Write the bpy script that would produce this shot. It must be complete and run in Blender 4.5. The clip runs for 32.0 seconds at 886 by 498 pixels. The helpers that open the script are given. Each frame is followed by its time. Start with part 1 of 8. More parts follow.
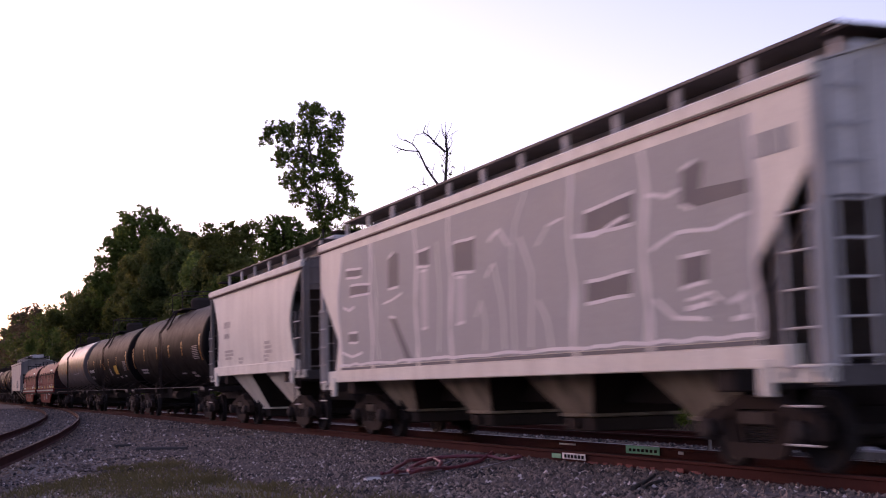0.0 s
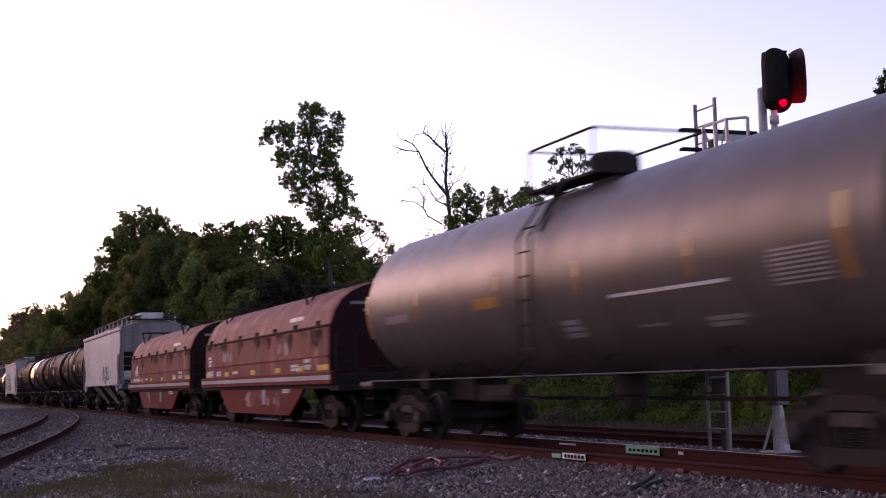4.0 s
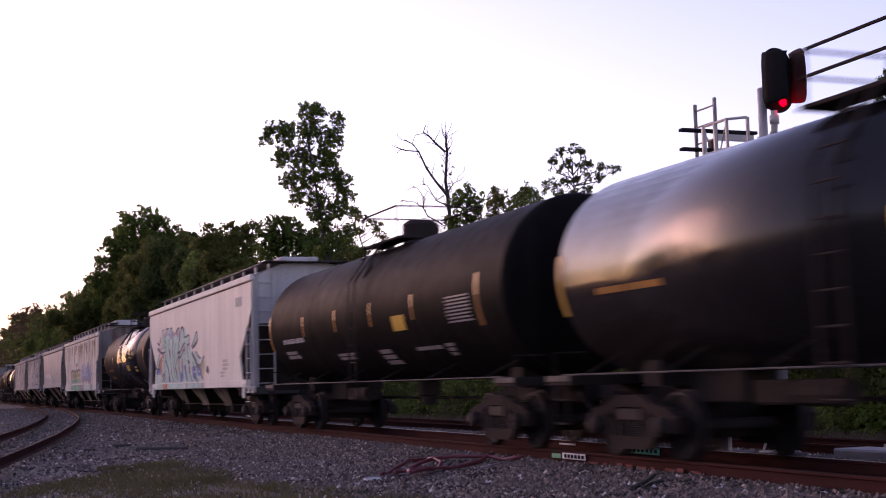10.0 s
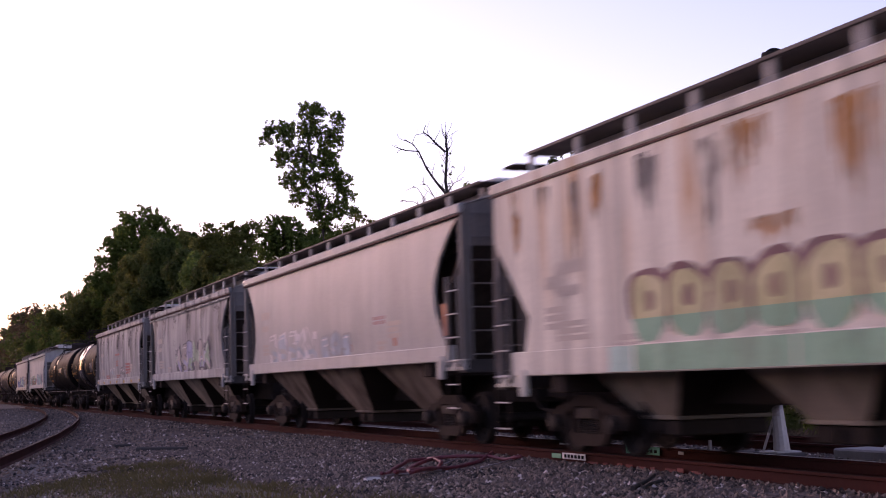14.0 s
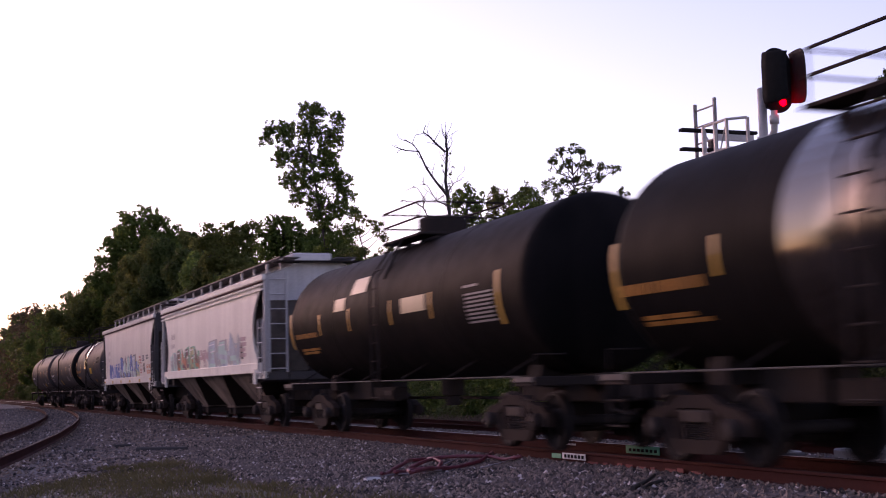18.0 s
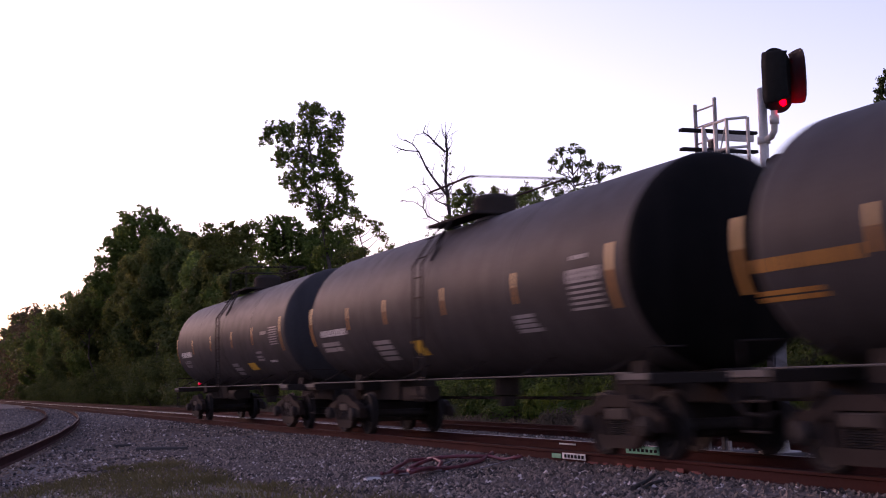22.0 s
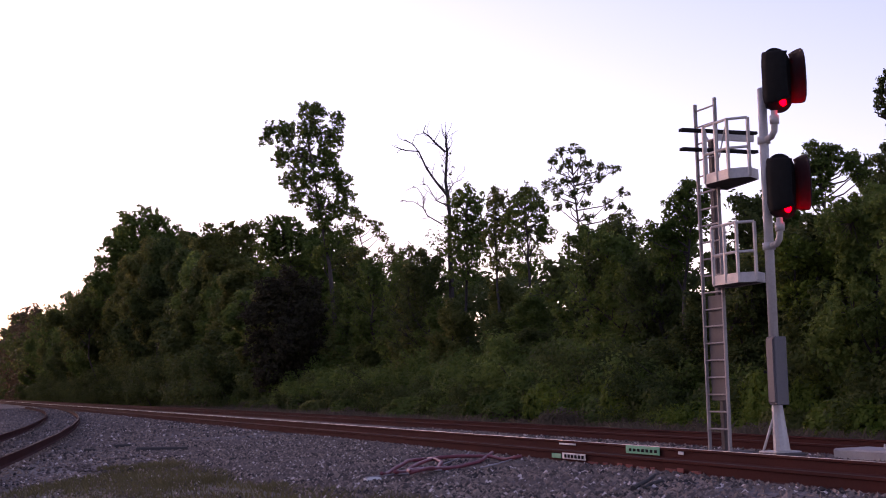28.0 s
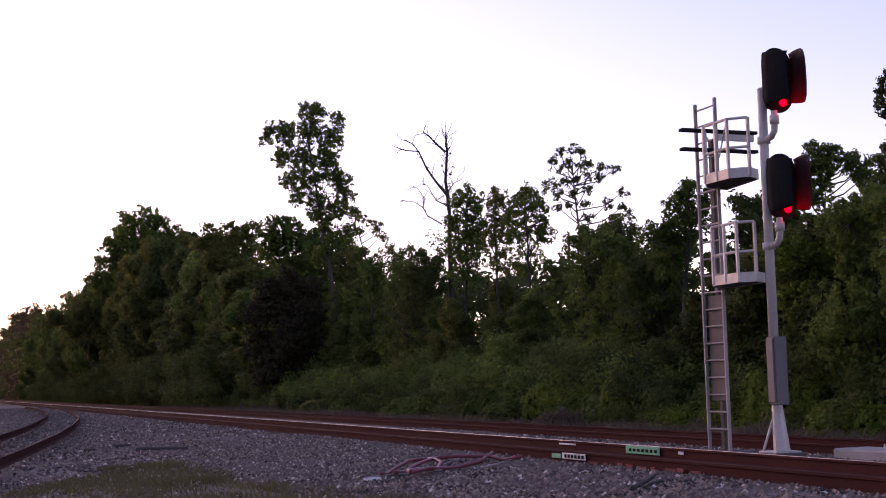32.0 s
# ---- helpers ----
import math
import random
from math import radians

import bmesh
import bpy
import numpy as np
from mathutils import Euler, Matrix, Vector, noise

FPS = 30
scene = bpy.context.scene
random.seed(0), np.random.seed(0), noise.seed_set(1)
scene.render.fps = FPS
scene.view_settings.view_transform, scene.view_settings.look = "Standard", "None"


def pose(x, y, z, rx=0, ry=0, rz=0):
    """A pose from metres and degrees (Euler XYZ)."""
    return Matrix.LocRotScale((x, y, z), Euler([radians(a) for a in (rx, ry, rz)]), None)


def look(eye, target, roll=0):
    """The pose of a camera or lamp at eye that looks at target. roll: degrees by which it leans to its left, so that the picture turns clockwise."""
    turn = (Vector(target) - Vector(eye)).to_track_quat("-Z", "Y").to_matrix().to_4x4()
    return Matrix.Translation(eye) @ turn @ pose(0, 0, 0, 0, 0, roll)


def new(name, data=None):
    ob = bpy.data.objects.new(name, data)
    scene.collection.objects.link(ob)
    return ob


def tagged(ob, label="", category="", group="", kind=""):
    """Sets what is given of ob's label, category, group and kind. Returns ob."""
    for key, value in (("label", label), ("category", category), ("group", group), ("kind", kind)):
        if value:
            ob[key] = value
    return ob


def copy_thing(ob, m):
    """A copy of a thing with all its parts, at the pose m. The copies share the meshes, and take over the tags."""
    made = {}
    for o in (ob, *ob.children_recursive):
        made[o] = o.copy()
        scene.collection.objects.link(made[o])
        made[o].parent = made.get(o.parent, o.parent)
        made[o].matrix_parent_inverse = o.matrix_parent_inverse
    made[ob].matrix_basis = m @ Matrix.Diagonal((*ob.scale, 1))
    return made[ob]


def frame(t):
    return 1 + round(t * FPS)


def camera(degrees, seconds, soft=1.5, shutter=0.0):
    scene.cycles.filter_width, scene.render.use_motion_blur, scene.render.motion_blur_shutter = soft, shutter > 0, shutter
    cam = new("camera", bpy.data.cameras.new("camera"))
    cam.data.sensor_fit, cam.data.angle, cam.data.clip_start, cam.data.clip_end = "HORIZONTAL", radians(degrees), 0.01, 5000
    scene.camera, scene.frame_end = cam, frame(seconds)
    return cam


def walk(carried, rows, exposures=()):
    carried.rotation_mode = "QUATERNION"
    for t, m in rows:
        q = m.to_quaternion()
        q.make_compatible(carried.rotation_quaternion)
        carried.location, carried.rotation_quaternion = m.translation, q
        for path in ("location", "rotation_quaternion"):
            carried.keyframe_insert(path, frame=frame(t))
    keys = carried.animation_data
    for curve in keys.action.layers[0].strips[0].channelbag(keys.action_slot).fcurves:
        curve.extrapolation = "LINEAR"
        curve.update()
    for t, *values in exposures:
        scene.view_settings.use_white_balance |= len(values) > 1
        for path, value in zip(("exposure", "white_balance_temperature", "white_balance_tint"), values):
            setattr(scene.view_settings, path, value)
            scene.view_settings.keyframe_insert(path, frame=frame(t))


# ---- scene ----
# x runs along the tracks in the train's direction, y leads away from the camera, z = 0 is the rail top.
EYE = Vector((0.0, 0.0, 1.07))
YAW, PITCH, ROLL = radians(20.89), radians(5.62), -1.489
AIM = EYE + Vector((-math.cos(YAW) * math.cos(PITCH), math.sin(YAW) * math.cos(PITCH), math.sin(PITCH)))
cam = camera(36.18, 32.0, soft=1.0, shutter=0.5)
walk(cam, [(0, look(EYE, AIM, ROLL)), (32, look(EYE, AIM, ROLL))], exposures=((0, 1.14, 6950, 61), (32, 1.14, 6950, 61)))

# ---- light: dusk sky, the sun just above the horizon behind the far left end of the line ----
SUN_AZ, SUN_EL = radians(205), radians(12)
world = bpy.data.worlds.new("dusk")
scene.world = world
world.use_nodes = True
wn = world.node_tree.nodes
sky = wn.new("ShaderNodeTexSky")
sky.sky_type = "NISHITA"
sky.sun_disc = False
sky.sun_elevation = SUN_EL
sky.sun_rotation = radians(90) - SUN_AZ
sky.dust_density = 1.1
sky.ozone_density = 1.85
wn["Background"].inputs["Strength"].default_value = 0.14
world.node_tree.links.new(sky.outputs[0], wn["Background"].inputs["Color"])
lamp = bpy.data.lights.new("sun", "SUN")
lamp.energy, lamp.angle, lamp.color = 0.2, radians(25), (1.0, 0.56, 0.4)
sun = new("sun", lamp)
sun.matrix_world = look((0, 0, 30), Vector((0, 0, 30)) - Vector((math.cos(SUN_AZ) * math.cos(SUN_EL), math.sin(SUN_AZ) * math.cos(SUN_EL), math.sin(SUN_EL))))


# ---- materials ----
def nodes_of(name):
    m = bpy.data.materials.new(name)
    m.use_nodes = True
    return m, m.node_tree.nodes, m.node_tree.links, m.node_tree.nodes["Principled BSDF"]


def mixer(nt, ln, fac, a, b, mode="MIX"):
    n = nt.new("ShaderNodeMix")
    n.data_type, n.blend_type = "RGBA", mode
    for sock, v in ((n.inputs[0], fac), (n.inputs[6], a), (n.inputs[7], b)):
        if hasattr(v, "is_linked"):
            ln.new(v, sock)
        else:
            sock.default_value = v if isinstance(v, (int, float)) else (*v, 1)
    return n.outputs[2]


def ramp(nt, ln, value, lo, hi):
    n = nt.new("ShaderNodeMapRange")
    n.inputs[1].default_value, n.inputs[2].default_value = lo, hi
    ln.new(value, n.inputs[0])
    return n.outputs[0]


def noise_at(nt, ln, scale, stretch=(1, 1, 1), detail=5, coords="Object"):
    tc, mp, nz = nt.new("ShaderNodeTexCoord"), nt.new("ShaderNodeMapping"), nt.new("ShaderNodeTexNoise")
    mp.inputs["Scale"].default_value = stretch
    nz.inputs["Scale"].default_value, nz.inputs["Detail"].default_value = scale, detail
    ln.new(tc.outputs[coords], mp.inputs[0])
    ln.new(mp.outputs[0], nz.inputs[0])
    return nz.outputs[0]


def bumped(nt, ln, bsdf, value, strength, distance):
    b = nt.new("ShaderNodeBump")
    b.inputs["Strength"].default_value, b.inputs["Distance"].default_value = strength, distance
    ln.new(value, b.inputs["Height"])
    ln.new(b.outputs[0], bsdf.inputs["Normal"])


def painted(name, color, dirt, rough=0.5, amount=0.5, streak=0.5, metal=0.0, bump=0.15, rust=None, rust_at=0.62, gloss=0.5, rust_top=None, worn=0.0):
    """Weathered paint: blotches, streaks that run down, fine grain, rust patches where given."""
    m, nt, ln, b = nodes_of(name)
    blot = ramp(nt, ln, noise_at(nt, ln, 0.7), 0.4, 0.75)
    run = ramp(nt, ln, noise_at(nt, ln, 1.0, (2.6, 2.6, 0.16), 6), 0.42, 0.75)
    fine = noise_at(nt, ln, 22)
    c = mixer(nt, ln, 0.0, color, dirt)
    k1 = nt.new("ShaderNodeMath"); k1.operation = "MULTIPLY"; k1.inputs[1].default_value = amount
    ln.new(blot, k1.inputs[0])
    c = mixer(nt, ln, k1.outputs[0], color, dirt)
    k2 = nt.new("ShaderNodeMath"); k2.operation = "MULTIPLY"; k2.inputs[1].default_value = streak
    ln.new(run, k2.inputs[0])
    c = mixer(nt, ln, k2.outputs[0], c, dirt)
    if rust:
        r = noise_at(nt, ln, 0.7, (1.9, 1.9, 0.3), 9)
        amount_at = ramp(nt, ln, r, rust_at, rust_at + 0.12)
        if rust_top:
            tz, sz, down = nt.new("ShaderNodeTexCoord"), nt.new("ShaderNodeSeparateXYZ"), nt.new("ShaderNodeMath")
            ln.new(tz.outputs["Object"], sz.inputs[0])
            down.operation = "MULTIPLY"
            ln.new(amount_at, down.inputs[0]); ln.new(ramp(nt, ln, sz.outputs["Z"], *rust_top), down.inputs[1])
            amount_at = down.outputs[0]
        c = mixer(nt, ln, amount_at, c, rust)
    g = mixer(nt, ln, ramp(nt, ln, fine, 0.3, 0.7), (0.86, 0.86, 0.86), (1, 1, 1))
    c = mixer(nt, ln, 1.0, c, g, "MULTIPLY")
    ln.new(c, b.inputs["Base Color"])
    b.inputs["Metallic"].default_value, b.inputs["Specular IOR Level"].default_value = metal, gloss
    rr = nt.new("ShaderNodeMapRange")
    rr.inputs[3].default_value, rr.inputs[4].default_value = max(0.05, rough - 0.1), min(1, rough + 0.15)
    ln.new(noise_at(nt, ln, 3.0), rr.inputs[0])
    ln.new(rr.outputs[0], b.inputs["Roughness"])
    bumped(nt, ln, b, noise_at(nt, ln, 5.0), bump, 0.01)
    if worn:
        thin = nt.new("ShaderNodeMapRange")
        thin.inputs[1].default_value, thin.inputs[2].default_value, thin.inputs[3].default_value = 0.36, 0.6, 1 - worn
        ln.new(noise_at(nt, ln, 2.2, (1, 1, 0.7), 8), thin.inputs[0])
        ln.new(thin.outputs[0], b.inputs["Alpha"])
    return m


def plain(name, color, rough=0.6, metal=0.0, gloss=0.5):
    m, nt, ln, b = nodes_of(name)
    c = mixer(nt, ln, ramp(nt, ln, noise_at(nt, ln, 9.0), 0.3, 0.75), [0.7 * v for v in color], color)
    ln.new(c, b.inputs["Base Color"])
    b.inputs["Roughness"].default_value, b.inputs["Metallic"].default_value = rough, metal
    b.inputs["Specular IOR Level"].default_value = gloss
    return m


def glowing(name, color, power):
    m, nt, ln, b = nodes_of(name)
    b.inputs["Base Color"].default_value = (*color, 1)
    b.inputs["Emission Color"].default_value = (*color, 1)
    b.inputs["Emission Strength"].default_value = power
    return m


def foliage(name, a, b_, through_=0.25):
    m, nt, ln, b = nodes_of(name)
    geo = nt.new("ShaderNodeNewGeometry")
    info = nt.new("ShaderNodeObjectInfo")
    c = mixer(nt, ln, geo.outputs["Random Per Island"], a, b_)
    c = mixer(nt, ln, ramp(nt, ln, noise_at(nt, ln, 0.35), 0.35, 0.7), c, [0.6 * v for v in a])
    c2 = mixer(nt, ln, ramp(nt, ln, info.outputs["Random"], 0.0, 2.0), c, b_)
    ln.new(c2, b.inputs["Base Color"])
    b.inputs["Roughness"].default_value = 0.65
    b.inputs["Specular IOR Level"].default_value = 0.06
    tr = nt.new("ShaderNodeBsdfTranslucent")
    ln.new(c2, tr.inputs[0])
    mx = nt.new("ShaderNodeMixShader")
    mx.inputs[0].default_value = through_
    ln.new(b.outputs[0], mx.inputs[1]); ln.new(tr.outputs[0], mx.inputs[2])
    ln.new(mx.outputs[0], nt["Material Output"].inputs[0])
    return m


def ground_material(name):
    """Grey ballast by the tracks, thin dry grass near the camera and beyond the far track."""
    m, nt, ln, b = nodes_of(name)
    tc, sep = nt.new("ShaderNodeTexCoord"), nt.new("ShaderNodeSeparateXYZ")
    ln.new(tc.outputs["Object"], sep.inputs[0])
    vor = nt.new("ShaderNodeTexVoronoi"); vor.inputs["Scale"].default_value = 16
    ln.new(tc.outputs["Object"], vor.inputs[0])
    hue = nt.new("ShaderNodeSeparateColor"); ln.new(vor.outputs["Color"], hue.inputs[0])
    stone = mixer(nt, ln, hue.outputs[0], (0.07, 0.047, 0.04), (0.23, 0.16, 0.132))
    stone = mixer(nt, ln, ramp(nt, ln, vor.outputs["Distance"], 0.25, 0.65), stone, (0.035, 0.028, 0.03))
    stone = mixer(nt, ln, ramp(nt, ln, noise_at(nt, ln, 0.5), 0.45, 0.75), stone, (0.115, 0.095, 0.095))
    turf = mixer(nt, ln, noise_at(nt, ln, 12.0), (0.045, 0.05, 0.022), (0.12, 0.11, 0.06))
    turf = mixer(nt, ln, ramp(nt, ln, noise_at(nt, ln, 0.8), 0.4, 0.65), turf, (0.1, 0.085, 0.065))
    wob = nt.new("ShaderNodeMath"); wob.operation = "MULTIPLY_ADD"
    ln.new(noise_at(nt, ln, 0.6, detail=8), wob.inputs[0]); wob.inputs[1].default_value = 3.2
    ln.new(sep.outputs["Y"], wob.inputs[2])
    far = ramp(nt, ln, wob.outputs[0], 18.9, 19.9)
    c = mixer(nt, ln, far, stone, turf)
    # a tongue of thin turf reaches into the gravel near the camera
    wx = nt.new("ShaderNodeMath"); wx.operation = "MULTIPLY_ADD"
    ln.new(noise_at(nt, ln, 0.9, detail=8), wx.inputs[0]); wx.inputs[1].default_value = 5.0
    slant = nt.new("ShaderNodeMath"); slant.operation = "MULTIPLY_ADD"; slant.inputs[1].default_value = 1.7
    ln.new(sep.outputs["Y"], slant.inputs[0]); ln.new(sep.outputs["X"], slant.inputs[2])
    ln.new(slant.outputs[0], wx.inputs[2])
    both = nt.new("ShaderNodeMath"); both.operation = "MULTIPLY"
    ln.new(ramp(nt, ln, wx.outputs[0], -17.2, -15.6), both.inputs[0])
    ln.new(ramp(nt, ln, wob.outputs[0], 6.4, 5.6), both.inputs[1])
    thin = nt.new("ShaderNodeMath"); thin.operation = "MULTIPLY"
    ln.new(both.outputs[0], thin.inputs[0]); ln.new(ramp(nt, ln, noise_at(nt, ln, 2.6, detail=9), 0.36, 0.56), thin.inputs[1])
    lawn = mixer(nt, ln, noise_at(nt, ln, 14.0), (0.045, 0.046, 0.018), (0.105, 0.09, 0.048))
    c = mixer(nt, ln, thin.outputs[0], c, lawn)
    ln.new(c, b.inputs["Base Color"])
    b.inputs["Roughness"].default_value = 0.9
    bumped(nt, ln, b, vor.outputs["Distance"], 0.9, 0.03)
    return m


M = {
    "ground": ground_material("ballast_ground"),
    "stone": None,
    "rail": painted("rusty_rail", (0.068, 0.021, 0.017), (0.036, 0.015, 0.0135), 0.9, 0.6, 0.2, 0.0, 0.3, gloss=0.05),
    "railhead": plain("worn_rail_head", (0.42, 0.36, 0.34), 0.3, 0.85, 0.5),
    "rail_dull": painted("dull_rail_head", (0.05, 0.027, 0.024), (0.034, 0.02, 0.018), 0.8, 0.5, 0.2, 0.1, gloss=0.06),
    "tie": painted("creosoted_wood", (0.05, 0.04, 0.035), (0.025, 0.02, 0.018), 0.9, 0.6, 0.2),
    "galv": painted("galvanised_steel", (0.56, 0.5, 0.46), (0.33, 0.285, 0.26), 0.5, 0.5, 0.6, 0.1),
    "galv_dark": painted("weathered_steel_post", (0.08, 0.055, 0.05), (0.045, 0.032, 0.03), 0.6, 0.5, 0.4, 0.2),
    "galv_old": painted("weathered_ladder_steel", (0.32, 0.28, 0.265), (0.17, 0.145, 0.135), 0.6, 0.5, 0.4, 0.2, gloss=0.3),
    "cabinet": painted("grey_cabinet_paint", (0.115, 0.1, 0.104), (0.075, 0.065, 0.067), 0.55, 0.5, 0.5),
    "signal": plain("black_signal_paint", (0.012, 0.012, 0.012), 0.9, 0.0, 0.1),
    "hoodin": plain("dark_hood_paint", (0.02, 0.018, 0.018), 0.85, 0.0, 0.15),
    "hood": plain("satin_black_hood", (0.034, 0.03, 0.03), 0.6, 0.0, 0.15),
    "guard": painted("stained_guard_steel", (0.075, 0.064, 0.066), (0.045, 0.037, 0.038), 0.6, 0.6, 0.6, gloss=0.25),
    "red": glowing("red_signal_lens", (1.0, 0.0, 0.0), 28.0),
    "red_marker": glowing("red_rear_marker", (0.6, 0.0, 0.02), 0.35),
    "concrete": painted("pale_concrete", (0.3, 0.28, 0.265), (0.17, 0.155, 0.15), 0.85, 0.5, 0.4),
    "footing": painted("stained_concrete", (0.11, 0.09, 0.085), (0.06, 0.048, 0.046), 0.9, 0.5, 0.4, gloss=0.15),
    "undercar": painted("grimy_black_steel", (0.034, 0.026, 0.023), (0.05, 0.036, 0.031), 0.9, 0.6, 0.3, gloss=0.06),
    "frame": painted("rusty_cast_steel", (0.03, 0.021, 0.018), (0.055, 0.036, 0.03), 0.85, 0.6, 0.3, gloss=0.08),
    "wheel": plain("wheel_steel", (0.03, 0.024, 0.023), 0.7, 0.1, 0.1),
    "spring": plain("spring_steel", (0.05, 0.038, 0.034), 0.7, 0.0, 0.1),
    "white": painted("white_stencil", (0.58, 0.56, 0.54), (0.34, 0.32, 0.31), 0.6, 0.3, 0.3),
    "grey_ink": painted("grey_stencil", (0.2, 0.19, 0.2), (0.3, 0.28, 0.28), 0.7, 0.3, 0.3),
    "yellow": painted("yellow_reflective_tape", (0.52, 0.29, 0.04), (0.28, 0.14, 0.03), 0.6, 0.5, 0.4, gloss=0.2),
    "placard": painted("yellow_placard_paint", (0.66, 0.38, 0.03), (0.36, 0.2, 0.03), 0.6, 0.4, 0.4, gloss=0.2),
    "orange": painted("faded_orange_stencil", (0.4, 0.175, 0.035), (0.18, 0.08, 0.02), 0.7, 0.8, 0.6, gloss=0.15),
    "tape": painted("worn_amber_tape", (0.6, 0.36, 0.14), (0.46, 0.23, 0.07), 0.5, 0.4, 0.4, gloss=0.3),
    "panel_ink": painted("fine_grey_stencil", (0.26, 0.235, 0.23), (0.15, 0.135, 0.135), 0.7, 0.4, 0.3),
    "pale_tape": painted("pale_reflective_tape", (0.5, 0.39, 0.23), (0.3, 0.21, 0.11), 0.5, 0.3, 0.3),
    "green": painted("green_plate_paint", (0.06, 0.36, 0.2), (0.04, 0.2, 0.12), 0.6, 0.4, 0.3),
    "redpaint": painted("red_paint_marks", (0.17, 0.026, 0.02), (0.09, 0.022, 0.018), 0.8, 0.6, 0.3),
    "pipe": plain("red_plastic_pipe", (0.2, 0.035, 0.045), 0.5),
    "wire": plain("pale_cable", (0.3, 0.26, 0.27), 0.6),
    "bark": painted("bark", (0.06, 0.046, 0.039), (0.024, 0.019, 0.016), 0.95, 0.6, 0.5, 0.0, 0.6),
    "deadwood": painted("dead_wood", (0.055, 0.042, 0.038), (0.03, 0.023, 0.021), 0.95, 0.5, 0.5),
    "leaf": foliage("leaves", (0.068, 0.122, 0.026), (0.13, 0.18, 0.044), 0.5),
    "leaf_warm": foliage("olive_leaves", (0.1, 0.126, 0.03), (0.165, 0.175, 0.053), 0.5),
    "leaf_dark": foliage("dark_leaves", (0.056, 0.085, 0.025), (0.1, 0.125, 0.037), 0.45),
    "leaf_vine": foliage("bright_vine_leaves", (0.08, 0.14, 0.017), (0.16, 0.2, 0.034), 0.35),
    "leaf_dead": foliage("brown_dead_vines", (0.036, 0.031, 0.018), (0.058, 0.052, 0.028), 0.2),
    # brown tint paints the dusk haze onto the far leaves
    "leaf_far": foliage("brownish_far_leaves", (0.075, 0.06, 0.032), (0.125, 0.09, 0.05), 0.4),
    "turf": foliage("turf_blades", (0.085, 0.082, 0.032), (0.15, 0.125, 0.06), 0.3),
    "weeds": foliage("dry_weeds", (0.085, 0.068, 0.048), (0.15, 0.118, 0.082), 0.25),
}


def stone_material():
    m, nt, ln, b = nodes_of("ballast_stone")
    geo = nt.new("ShaderNodeNewGeometry")
    rnd = geo.outputs["Random Per Island"]
    c = mixer(nt, ln, ramp(nt, ln, rnd, 0.25, 1.05), (0.02, 0.0138, 0.0115), (0.35, 0.243, 0.188))
    c = mixer(nt, ln, ramp(nt, ln, noise_at(nt, ln, 0.9), 0.4, 0.7), c, (0.136, 0.096, 0.08))
    c = mixer(nt, ln, ramp(nt, ln, rnd, 0.95, 0.97), c, (0.5, 0.41, 0.37))
    ln.new(c, b.inputs["Base Color"])
    b.inputs["Roughness"].default_value = 0.85
    bumped(nt, ln, b, noise_at(nt, ln, 40), 0.4, 0.01)
    return m


M["stone"] = stone_material()


# ---- mesh helpers ----
def to_mesh(name, bm, material, smooth=False):
    me = bpy.data.meshes.new(name)
    bm.normal_update()
    bm.to_mesh(me)
    bm.free()
    me.materials.append(material)
    if smooth:
        for p in me.polygons:
            p.use_smooth = True
    return me


def part(name, bm, material, parent=None, label="", smooth=False):
    me = bm if isinstance(bm, bpy.types.Mesh) else to_mesh(name, bm, material, smooth)
    ob = new(name, me)
    if parent:
        ob.parent = parent
    if label:
        ob["label"] = label
    return ob


def B():
    return bmesh.new()


def box(bm, x0, x1, y0, y1, z0, z1):
    v = [bm.verts.new((x, y, z)) for z in (z0, z1) for y in (y0, y1) for x in (x0, x1)]
    for q in ((0, 2, 3, 1), (4, 5, 7, 6), (0, 1, 5, 4), (2, 6, 7, 3), (0, 4, 6, 2), (1, 3, 7, 5)):
        bm.faces.new([v[i] for i in q])
    return bm


def rbox(bm, x0, x1, y0, y1, z0, z1, r=0.01):
    """A box with all its edges bevelled."""
    tmp = box(bmesh.new(), x0, x1, y0, y1, z0, z1)
    bmesh.ops.bevel(tmp, geom=tmp.edges[:], offset=r, segments=1, affect="EDGES")
    return join(bm, tmp)


def join(bm, other):
    at = {v: bm.verts.new(v.co) for v in other.verts}
    for f in other.faces:
        bm.faces.new([at[v] for v in f.verts])
    other.free()
    return bm


def prism(bm, pts, axis, a, b):
    """The outline pts drawn out from a to b along axis; the outline's two numbers fill the other axes in order."""
    def place(p, d):
        q = list(p)
        q.insert("xyz".index(axis), d)
        return q
    lo, hi = [bm.verts.new(place(p, a)) for p in pts], [bm.verts.new(place(p, b)) for p in pts]
    n = len(pts)
    bm.faces.new(lo)
    bm.faces.new(hi[::-1])
    for i in range(n):
        bm.faces.new((lo[i], hi[i], hi[(i + 1) % n], lo[(i + 1) % n]))
    return bm


